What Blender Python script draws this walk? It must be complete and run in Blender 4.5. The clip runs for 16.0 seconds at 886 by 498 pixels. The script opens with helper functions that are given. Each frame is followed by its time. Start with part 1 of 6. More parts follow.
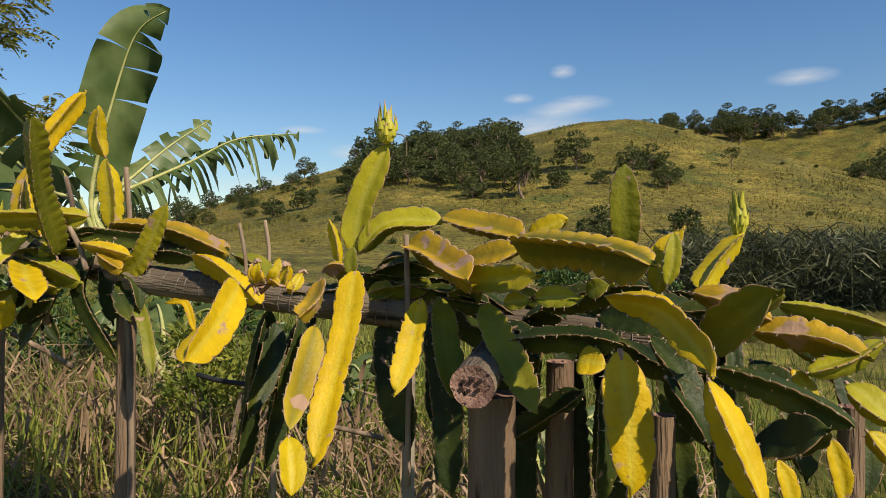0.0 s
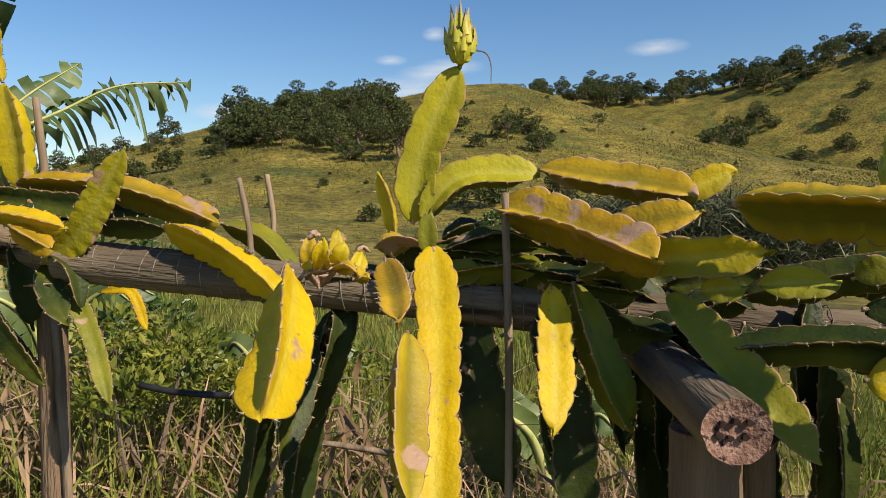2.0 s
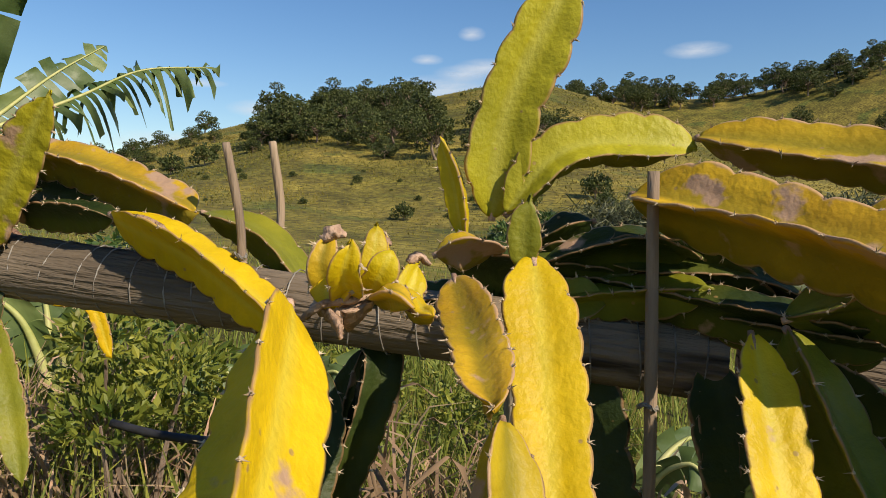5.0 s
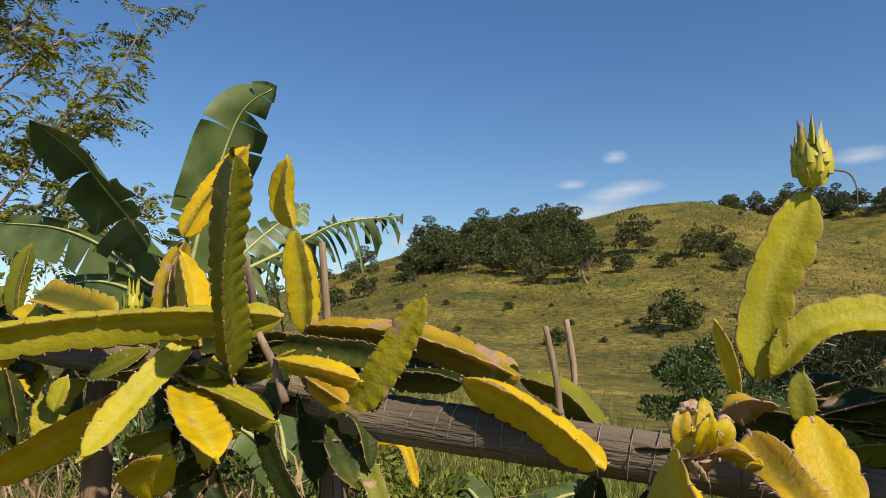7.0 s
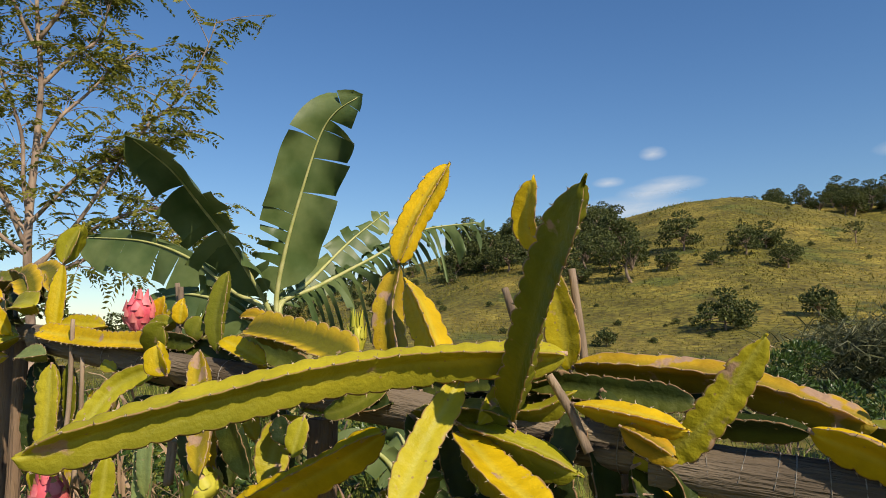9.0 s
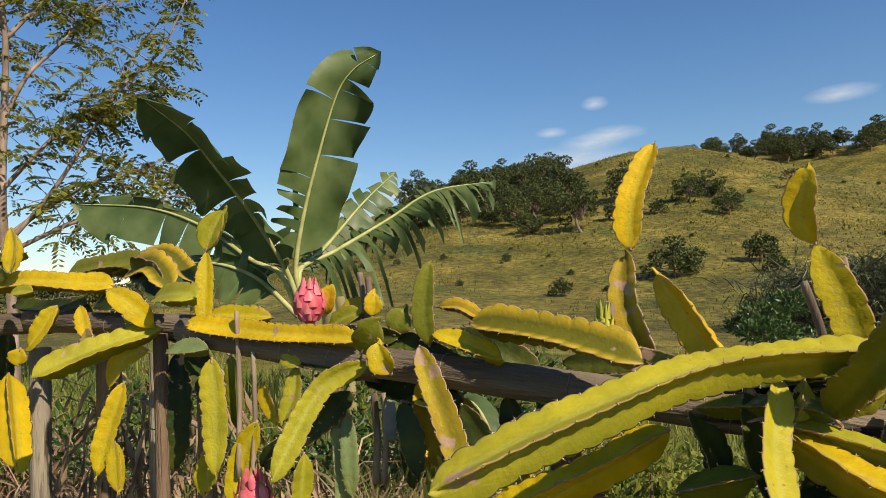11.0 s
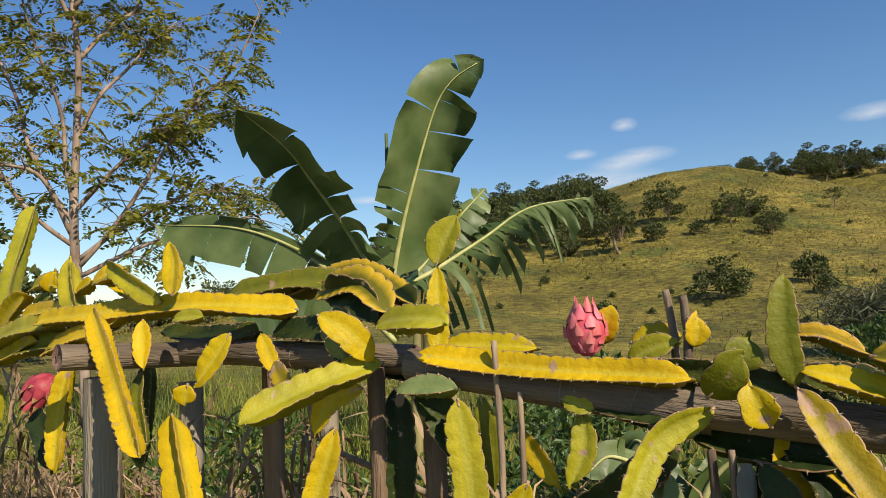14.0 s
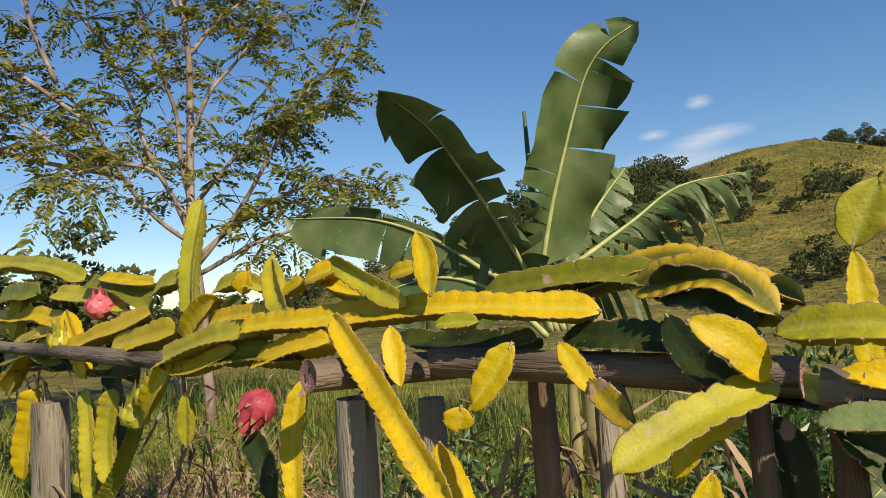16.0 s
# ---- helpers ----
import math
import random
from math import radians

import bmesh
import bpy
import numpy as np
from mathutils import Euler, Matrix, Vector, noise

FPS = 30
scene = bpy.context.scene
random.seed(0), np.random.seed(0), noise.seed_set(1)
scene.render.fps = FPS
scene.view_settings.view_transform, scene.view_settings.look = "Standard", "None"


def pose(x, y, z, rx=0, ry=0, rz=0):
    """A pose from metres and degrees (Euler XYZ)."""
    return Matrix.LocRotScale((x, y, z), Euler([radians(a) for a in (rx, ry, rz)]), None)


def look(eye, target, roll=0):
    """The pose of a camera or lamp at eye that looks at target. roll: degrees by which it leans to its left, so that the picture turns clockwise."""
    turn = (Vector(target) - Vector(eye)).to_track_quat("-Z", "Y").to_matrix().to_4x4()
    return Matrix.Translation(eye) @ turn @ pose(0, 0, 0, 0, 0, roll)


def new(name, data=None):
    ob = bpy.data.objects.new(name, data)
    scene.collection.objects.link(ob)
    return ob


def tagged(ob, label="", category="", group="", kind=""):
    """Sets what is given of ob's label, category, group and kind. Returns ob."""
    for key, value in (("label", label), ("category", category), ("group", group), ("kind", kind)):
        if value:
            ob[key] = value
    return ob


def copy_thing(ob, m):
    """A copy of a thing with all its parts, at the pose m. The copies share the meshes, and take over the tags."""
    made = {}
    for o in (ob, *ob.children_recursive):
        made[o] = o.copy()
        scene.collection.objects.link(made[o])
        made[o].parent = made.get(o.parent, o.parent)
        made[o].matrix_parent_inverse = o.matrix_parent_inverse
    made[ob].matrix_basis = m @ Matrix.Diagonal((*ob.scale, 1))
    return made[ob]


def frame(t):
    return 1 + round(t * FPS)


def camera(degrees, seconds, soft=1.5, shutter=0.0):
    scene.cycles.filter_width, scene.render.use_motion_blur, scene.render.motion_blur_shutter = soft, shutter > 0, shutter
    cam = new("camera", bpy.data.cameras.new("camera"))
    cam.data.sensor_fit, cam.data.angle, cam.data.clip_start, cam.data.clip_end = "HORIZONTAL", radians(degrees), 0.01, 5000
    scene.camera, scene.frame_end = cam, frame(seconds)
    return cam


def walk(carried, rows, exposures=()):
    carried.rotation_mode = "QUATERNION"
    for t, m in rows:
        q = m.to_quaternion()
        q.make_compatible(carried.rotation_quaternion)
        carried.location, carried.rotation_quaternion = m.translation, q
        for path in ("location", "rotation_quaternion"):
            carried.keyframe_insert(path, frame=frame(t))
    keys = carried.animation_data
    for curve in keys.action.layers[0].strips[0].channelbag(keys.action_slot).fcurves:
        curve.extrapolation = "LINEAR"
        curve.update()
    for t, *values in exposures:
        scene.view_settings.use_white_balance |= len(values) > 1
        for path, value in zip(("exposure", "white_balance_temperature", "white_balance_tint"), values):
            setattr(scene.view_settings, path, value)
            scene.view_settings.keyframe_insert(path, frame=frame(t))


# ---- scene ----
cam = camera(65.3, 16.0, soft=0.4)
METRES, EYE, TILT, LEAN, TURN = 5.0, 1.5, 0.0, 0.0, 0.0
ROWS = [
    (0.0, 0.0, 0.0, 0.0, -0.0, 0.0, 0.0),
    (0.5, -0.0215, 0.0193, -0.006, -1.2, -1.45, 0.61),
    (1.0, -0.0466, 0.0704, -0.0028, -2.17, -2.93, 2.01),
    (1.5, -0.0651, 0.1025, -0.0006, -4.62, -3.79, 1.71),
    (2.0, -0.0979, 0.129, 0.001, -10.39, -3.08, 0.46),
    (2.5, -0.1114, 0.1484, 0.0001, -8.63, -3.96, -1.12),
    (3.0, -0.1047, 0.1949, -0.0048, -10.56, -4.34, -1.08),
    (5.5, -0.0961, 0.2408, 0.0004, -5.02, -1.89, -0.65),
    (6.0, -0.1122, 0.2275, 0.0064, 0.19, 1.66, 0.68),
    (6.5, -0.1294, 0.1983, 0.0103, 3.87, 4.68, 0.81),
    (7.0, -0.1491, 0.1729, 0.0131, 4.57, 7.18, 0.5),
    (7.5, -0.1659, 0.1631, 0.0136, 7.63, 7.62, 1.81),
    (8.0, -0.1907, 0.1694, 0.0156, 9.81, 8.3, 3.45),
    (8.5, -0.2281, 0.1865, 0.0247, 7.89, 7.44, 3.46),
    (9.0, -0.2575, 0.1879, 0.0304, 7.7, 7.34, 1.18),
    (9.5, -0.3, 0.176, 0.0366, 5.09, 6.4, 3.12),
    (10.0, -0.3368, 0.1735, 0.0445, 4.72, 4.79, 2.62),
    (12.5, -0.4925, 0.2293, 0.063, 1.71, 2.8, 3.71),
    (13.0, -0.501, 0.2447, 0.0625, 6.74, 3.29, 4.43),
    (13.5, -0.5116, 0.2647, 0.0605, 5.24, 3.78, 3.24),
    (14.0, -0.5564, 0.2679, 0.0633, 5.79, 5.29, 3.0),
    (14.5, -0.6013, 0.2734, 0.0743, 7.76, 3.22, 2.85),
    (15.0, -0.6417, 0.3014, 0.0713, 10.41, 5.2, 5.58),
    (15.5, -0.6738, 0.3338, 0.0803, 12.85, 4.59, 6.51),
    (16.0, -0.7017, 0.3445, 0.0786, 11.78, 4.75, 4.27),
]
walk(cam, [(t, pose(0, 0, EYE, TILT, LEAN, TURN) @ pose(METRES * x, METRES * y, METRES * z, 90 + pitch, roll, yaw)) for t, x, y, z, yaw, pitch, roll in ROWS],
     [(t, 0.18 + e, 6900.0, 11.0) for t, e in ((0.0, -0.06), (1.5, 0.03), (2.5, 0.12), (3.0, 0.12), (5.5, 0.03), (6.0, -0.03), (9.0, -0.03), (10.0, 0.0), (12.5, 0.0), (13.5, 0.1), (14.5, 0.05), (16.0, 0.06))])

# ---- light ----
SUN_AZ, SUN_EL = 138.0, 39.0        # compass degrees clockwise from +y, and height
world = bpy.data.worlds.new("world")
scene.world = world
world.use_nodes = True
wn = world.node_tree
sky = wn.nodes.new("ShaderNodeTexSky")
sky.sky_type, sky.sun_disc = "NISHITA", False
sky.sun_elevation, sky.sun_rotation = radians(SUN_EL), radians(SUN_AZ)
sky.altitude, sky.air_density, sky.dust_density, sky.ozone_density = 300, 1.25, 0.05, 5.0
tone = wn.nodes.new("ShaderNodeHueSaturation")
tone.inputs["Hue"].default_value, tone.inputs["Saturation"].default_value = 0.506, 1.18
wn.links.new(sky.outputs[0], tone.inputs["Color"])
wn.links.new(tone.outputs[0], wn.nodes["Background"].inputs[0])
wn.nodes["Background"].inputs[1].default_value = 0.105
sun = new("sun", bpy.data.lights.new("sun", "SUN"))
sun.data.energy, sun.data.angle, sun.data.color = 5.0, radians(0.6), (1.0, 0.90, 0.74)
sa, se = radians(SUN_AZ), radians(SUN_EL)
SUN_DIR = Vector((math.sin(sa) * math.cos(se), math.cos(sa) * math.cos(se), math.sin(se)))
sun.matrix_world = look(SUN_DIR * 50, (0, 0, 0))


# ---- materials ----
def material(name, dark, light, scale=8.0, rough=0.6, bump=0.15, stain=None, stain_at=0.62, fine=60.0, vary=0.0, island=0.0, spec=0.3, stretch=(1, 1, 1)):
    """A surface of two colours in soft patches, fine relief, stains and some change from piece to piece."""
    m = bpy.data.materials.new(name)
    m.use_nodes = True
    t = m.node_tree
    N, L = t.nodes, t.links
    b = N["Principled BSDF"]
    tc = N.new("ShaderNodeTexCoord")
    mp = N.new("ShaderNodeMapping")
    mp.inputs["Scale"].default_value = stretch
    L.new(tc.outputs["Object"], mp.inputs[0])
    n1 = N.new("ShaderNodeTexNoise")
    n1.inputs["Scale"].default_value, n1.inputs["Detail"].default_value = scale, 5
    L.new(mp.outputs[0], n1.inputs["Vector"])
    r = N.new("ShaderNodeValToRGB")
    r.color_ramp.elements[0].position, r.color_ramp.elements[1].position = 0.34, 0.66
    r.color_ramp.elements[0].color, r.color_ramp.elements[1].color = (*dark, 1), (*light, 1)
    L.new(n1.outputs["Fac"], r.inputs[0])
    out = r.outputs[0]
    n2 = N.new("ShaderNodeTexNoise")
    n2.inputs["Scale"].default_value, n2.inputs["Detail"].default_value = fine, 3
    L.new(mp.outputs[0], n2.inputs["Vector"])
    if stain:
        n3 = N.new("ShaderNodeTexNoise")
        n3.inputs["Scale"].default_value, n3.inputs["Detail"].default_value = scale * 2.3, 6
        L.new(mp.outputs[0], n3.inputs["Vector"])
        r3 = N.new("ShaderNodeMapRange")
        r3.inputs[1].default_value, r3.inputs[2].default_value = stain_at, stain_at + 0.07
        L.new(n3.outputs["Fac"], r3.inputs[0])
        mx = N.new("ShaderNodeMix")
        mx.data_type = "RGBA"
        L.new(r3.outputs[0], mx.inputs[0])
        L.new(out, mx.inputs[6])
        mx.inputs[7].default_value = (*stain, 1)
        out = mx.outputs[2]
    if vary or island:
        h = N.new("ShaderNodeHueSaturation")
        src = N.new("ShaderNodeNewGeometry").outputs["Random Per Island"] if island else N.new("ShaderNodeObjectInfo").outputs["Random"]
        a = N.new("ShaderNodeMapRange")
        k = island or vary
        a.inputs[3].default_value, a.inputs[4].default_value = 1 - k, 1 + k
        L.new(src, a.inputs[0])
        L.new(a.outputs[0], h.inputs["Value"])
        a2 = N.new("ShaderNodeMapRange")
        a2.inputs[3].default_value, a2.inputs[4].default_value = 0.5 + 0.06 * k, 0.5 - 0.06 * k
        L.new(src, a2.inputs[0])
        L.new(a2.outputs[0], h.inputs["Hue"])
        L.new(out, h.inputs["Color"])
        out = h.outputs[0]
    L.new(out, b.inputs["Base Color"])
    b.inputs["Roughness"].default_value = rough
    b.inputs["Specular IOR Level"].default_value = spec
    if bump:
        bp = N.new("ShaderNodeBump")
        bp.inputs["Strength"].default_value, bp.inputs["Distance"].default_value = bump, 0.01
        L.new(n2.outputs["Fac"], bp.inputs["Height"])
        L.new(bp.outputs[0], b.inputs["Normal"])
    return m


def thin_leaf(m, amount):
    """Lets light through the thin blades of a leaf material."""
    t = m.node_tree
    b = t.nodes["Principled BSDF"]
    tr = t.nodes.new("ShaderNodeBsdfTranslucent")
    mix = t.nodes.new("ShaderNodeMixShader")
    mix.inputs[0].default_value = amount
    t.links.new(b.inputs["Base Color"].links[0].from_socket, tr.inputs[0])
    t.links.new(b.outputs[0], mix.inputs[1])
    t.links.new(tr.outputs[0], mix.inputs[2])
    t.links.new(mix.outputs[0], t.nodes["Material Output"].inputs[0])
    return m


def stem_material(name, flesh, flesh2, rib, cork=(0.33, 0.19, 0.10), scar=0.66, heart=(0.35, 0.0, 0.6), margin=1.0):
    """Waxy cactus flesh: colour along the wings, corky pale margins, scorched patches and small pits."""
    m = material(name, flesh, flesh2, 9.0, 0.5, 0.22, None, fine=110, spec=0.24, vary=0.16)
    t = m.node_tree
    N, L = t.nodes, t.links
    b = N["Principled BSDF"]
    out = b.inputs["Base Color"].links[0].from_socket
    at = N.new("ShaderNodeAttribute")
    at.attribute_name = "wing"

    def blend(fac, colour, base):
        mx = N.new("ShaderNodeMix")
        mx.data_type = "RGBA"
        L.new(fac, mx.inputs[0])
        L.new(base, mx.inputs[6])
        mx.inputs[7].default_value = (*colour, 1)
        return mx.outputs[2]

    def ramp(sock, a, z, lo=0.0, hi=1.0):
        r = N.new("ShaderNodeMapRange")
        r.inputs[1].default_value, r.inputs[2].default_value, r.inputs[3].default_value, r.inputs[4].default_value = a, z, lo, hi
        L.new(sock, r.inputs[0])
        return r.outputs[0]

    # The lowest wing's green: own pigment, deepened to carry the shade there too.
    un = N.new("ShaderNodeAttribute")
    un.attribute_name = "low_wing_green"
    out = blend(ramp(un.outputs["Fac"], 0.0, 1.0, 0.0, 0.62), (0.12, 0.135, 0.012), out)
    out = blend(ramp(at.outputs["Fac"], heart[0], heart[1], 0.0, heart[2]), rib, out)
    tc = N.new("ShaderNodeTexCoord")
    n = N.new("ShaderNodeTexNoise")
    n.inputs["Scale"].default_value, n.inputs["Detail"].default_value = 14, 7
    L.new(tc.outputs["Object"], n.inputs["Vector"])
    n5 = N.new("ShaderNodeTexNoise")
    n5.inputs["Scale"].default_value, n5.inputs["Detail"].default_value = 5, 4
    L.new(tc.outputs["Object"], n5.inputs["Vector"])
    out = blend(ramp(n5.outputs["Fac"], 0.52, 0.72, 0.0, 0.38), (0.20, 0.20, 0.014), out)
    mottle = N.new("ShaderNodeTexNoise")
    mottle.inputs["Scale"].default_value, mottle.inputs["Detail"].default_value, mottle.inputs["Roughness"].default_value = 48, 5, 0.65
    L.new(tc.outputs["Object"], mottle.inputs["Vector"])
    hv = N.new("ShaderNodeHueSaturation")
    L.new(ramp(mottle.outputs["Fac"], 0.3, 0.7, 0.92, 1.07), hv.inputs["Value"])
    L.new(out, hv.inputs["Color"])
    out = hv.outputs[0]
    out = blend(ramp(n.outputs["Fac"], scar, scar + 0.05), (0.42, 0.27, 0.17), out)
    v = N.new("ShaderNodeTexVoronoi")
    v.inputs["Scale"].default_value = 30
    L.new(tc.outputs["Object"], v.inputs["Vector"])
    out = blend(ramp(v.outputs["Distance"], 0.10, 0.06, 0.0, 0.75), (0.30, 0.20, 0.08), out)
    mul = N.new("ShaderNodeMath")
    mul.operation = "MULTIPLY_ADD"
    n4 = N.new("ShaderNodeTexNoise")
    n4.inputs["Scale"].default_value = 45
    L.new(tc.outputs["Object"], n4.inputs["Vector"])
    L.new(n4.outputs["Fac"], mul.inputs[0])
    mul.inputs[1].default_value = 0.16
    L.new(at.outputs["Fac"], mul.inputs[2])
    out = blend(ramp(mul.outputs[0], margin, margin + 0.07, 0.0, 0.9), cork, out)
    L.new(out, b.inputs["Base Color"])
    return m


def flesh(*given, **more):
    """Stem flesh that lets a little light through."""
    return thin_leaf(stem_material(*given, **more), 0.16)


STEM = {
    "Y": flesh("stem_yellow", (0.49, 0.345, 0.006), (0.65, 0.46, 0.010), (0.60, 0.50, 0.06)),
    "O": flesh("stem_amber", (0.38, 0.24, 0.012), (0.56, 0.38, 0.02), (0.14, 0.135, 0.014), (0.46, 0.29, 0.18), 0.58, (0.65, 0.1, 0.6), 0.985),
    "L": flesh("stem_lime", (0.31, 0.285, 0.016), (0.45, 0.395, 0.022), (0.46, 0.43, 0.08)),
    "G": flesh("stem_green", (0.14, 0.155, 0.012), (0.235, 0.225, 0.015), (0.22, 0.22, 0.03)),
    "M": flesh("stem_olive", (0.40, 0.29, 0.014), (0.54, 0.375, 0.02), (0.085, 0.098, 0.010), (0.42, 0.26, 0.13), 0.68, (0.85, 0.4, 0.88), 1.0),
    # Dark green, lowered further: shade among the stems is put in the colour.
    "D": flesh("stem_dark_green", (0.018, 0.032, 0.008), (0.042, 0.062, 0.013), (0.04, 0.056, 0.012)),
    "B": flesh("stem_grey_green", (0.15, 0.21, 0.08), (0.24, 0.30, 0.11), (0.22, 0.27, 0.10)),
}
CORK = material("cork", (0.20, 0.12, 0.075), (0.50, 0.34, 0.24), 40, 0.9, 0.5, fine=150)
SPINE = material("spine", (0.25, 0.17, 0.10), (0.50, 0.40, 0.27), 50, 0.6, 0)
LOG = material("weathered_log", (0.065, 0.048, 0.033), (0.34, 0.265, 0.185), 6, 0.9, 1.0, (0.04, 0.03, 0.022), 0.56, 120, stretch=(1, 1, 0.12))
LOG_END = material("log_end", (0.15, 0.075, 0.055), (0.36, 0.22, 0.165), 30, 0.9, 0.6, (0.04, 0.02, 0.02), 0.58, 140)
POST = material("post_wood", (0.09, 0.058, 0.037), (0.30, 0.20, 0.125), 9, 0.9, 1.0, (0.05, 0.033, 0.022), 0.6, 150, stretch=(1, 1, 0.1))
PALE_POST = material("pale_post_wood", (0.17, 0.14, 0.10), (0.40, 0.34, 0.25), 9, 0.9, 1.0, (0.08, 0.06, 0.04), 0.58, 120, stretch=(1, 1, 0.1))
STICK = material("stick_wood", (0.10, 0.07, 0.05), (0.34, 0.25, 0.17), 22, 0.85, 0.4, stretch=(1, 1, 0.15), fine=150)
HOSE = material("hose", (0.012, 0.012, 0.014), (0.03, 0.03, 0.034), 20, 0.5, 0.05)
TAG = material("tag", (0.12, 0.125, 0.11), (0.20, 0.205, 0.18), 14, 0.6, 0.1)
WIRE = material("wire", (0.12, 0.105, 0.09), (0.27, 0.25, 0.22), 40, 0.5, 0)
BAN_LEAF = thin_leaf(material("banana_leaf", (0.06, 0.10, 0.025), (0.135, 0.175, 0.06), 3, 0.45, 0.1, fine=70, island=0.22, spec=0.35), 0.12)
BAN_RIB = material("banana_rib", (0.32, 0.34, 0.10), (0.48, 0.46, 0.20), 9, 0.5, 0.1)
BAN_STEM = material("banana_stem", (0.16, 0.13, 0.05), (0.34, 0.30, 0.12), 7, 0.6, 0.3, (0.12, 0.07, 0.04), stretch=(1, 1, 0.2))
TREE_LEAF = thin_leaf(material("tree_leaf", (0.12, 0.145, 0.020), (0.29, 0.275, 0.045), 2, 0.5, 0, (0.36, 0.25, 0.04), 0.70, island=0.4), 0.45)
HILL_LEAF = thin_leaf(material("hill_leaf", (0.042, 0.060, 0.015), (0.10, 0.115, 0.030), 0.5, 0.6, 0, island=0.35), 0.2)
BUSH_LEAF = thin_leaf(material("bush_leaf", (0.035, 0.075, 0.015), (0.08, 0.13, 0.025), 4, 0.4, 0, island=0.3, spec=0.5), 0.2)
WEED_LEAF = thin_leaf(material("weed_leaf", (0.09, 0.13, 0.02), (0.26, 0.27, 0.04), 4, 0.5, 0, (0.40, 0.30, 0.03), 0.68, island=0.3), 0.3)
GRASS_BLADE = thin_leaf(material("grass_blade", (0.105, 0.15, 0.020), (0.27, 0.295, 0.058), 0.7, 0.6, 0, (0.26, 0.22, 0.09), 0.67, island=0.35), 0.3)
DRY_BLADE = thin_leaf(material("dry_blade", (0.17, 0.11, 0.06), (0.48, 0.345, 0.21), 2, 0.8, 0, island=0.4), 0.2)
REED_BLADE = thin_leaf(material("reed_blade", (0.05, 0.06, 0.025), (0.15, 0.16, 0.08), 0.6, 0.5, 0, island=0.45), 0.2)
HILL_BLADE = material("hill_blade", (0.112, 0.102, 0.014), (0.215, 0.170, 0.030), 0.06, 0.8, 0, (0.10, 0.11, 0.018), 0.58, island=0.25)
TUSSOCK = material("tussock", (0.100, 0.100, 0.014), (0.18, 0.158, 0.028), 0.12, 0.8, 0, (0.15, 0.11, 0.03), 0.6, island=0.4)
GROUND = material("ground", (0.108, 0.100, 0.013), (0.225, 0.175, 0.031), 0.06, 0.95, 1.0, (0.095, 0.105, 0.018), 0.58, fine=1.4)
BARK = material("bark", (0.12, 0.085, 0.06), (0.30, 0.22, 0.16), 5, 0.9, 0.5, stretch=(1, 1, 0.3))
TREE_BARK = material("tree_bark", (0.17, 0.12, 0.09), (0.40, 0.30, 0.23), 7, 0.9, 0.5, stretch=(1, 1, 0.4))
FRUIT = material("fruit_skin", (0.55, 0.07, 0.10), (0.72, 0.16, 0.19), 18, 0.45, 0.1, fine=90)
DEEP_FRUIT = material("deep_fruit_skin", (0.28, 0.025, 0.045), (0.46, 0.075, 0.09), 18, 0.5, 0.1, fine=90)
FRUIT_SCALE = material("fruit_scale", (0.60, 0.10, 0.12), (0.74, 0.24, 0.24), 20, 0.5, 0.1, vary=0.1)
SCALE_TIP = material("scale_tip", (0.22, 0.08, 0.05), (0.42, 0.30, 0.10), 20, 0.6, 0.1)
UNRIPE = material("unripe_skin", (0.36, 0.345, 0.03), (0.52, 0.48, 0.06), 18, 0.5, 0.1, vary=0.1)
BUD_TIP = material("bud_tip", (0.30, 0.19, 0.09), (0.52, 0.36, 0.18), 30, 0.6, 0.1)


# ---- helpers ----
def mesh_of(name, verts, faces, mat, smooth=False):
    me = bpy.data.meshes.new(name)
    me.from_pydata([tuple(v) for v in verts], [], faces)
    me.materials.append(mat)
    if smooth:
        me.polygons.foreach_set("use_smooth", [True] * len(me.polygons))
    me.update()
    return me


def add(name, me, parent=None, label=""):
    ob = new(name, me)
    ob.parent = parent
    return tagged(ob, label)


def thing(name, label, category, group="", place=(0, 0, 0)):
    ob = new(name)
    ob.location = place
    return tagged(ob, label, category, group)


def spline(pts, n):
    """n points at even steps on a smooth curve through pts."""
    P = np.array(pts, float)
    if len(P) == 2:
        return P[0] + (P[1] - P[0]) * np.linspace(0, 1, n)[:, None]
    E = np.vstack([2 * P[0] - P[1], P, 2 * P[-1] - P[-2]])
    out = []
    for i in range(1, len(E) - 2):
        for u in np.linspace(0, 1, 12, endpoint=False):
            a, b, c, d = E[i - 1:i + 3]
            out.append(0.5 * (2 * b + (c - a) * u + (2 * a - 5 * b + 4 * c - d) * u * u + (3 * b - a - 3 * c + d) * u ** 3))
    out.append(P[-1])
    out = np.array(out)
    s = np.concatenate([[0], np.cumsum(np.linalg.norm(np.diff(out, axis=0), axis=1))])
    q = np.linspace(0, s[-1], n)
    return np.stack([np.interp(q, s, out[:, k]) for k in range(3)], 1)


def unit(v):
    return v / (np.linalg.norm(v, axis=-1, keepdims=True) + 1e-12)


def frames_along(C, ref):
    """Tangent, and two normals, the first of them as near to ref as can be."""
    T = unit(np.gradient(C, axis=0))
    A = np.tile(np.array(ref, float), (len(C), 1))
    A = unit(A - T * (A * T).sum(1, keepdims=True))
    return T, A, np.cross(T, A)


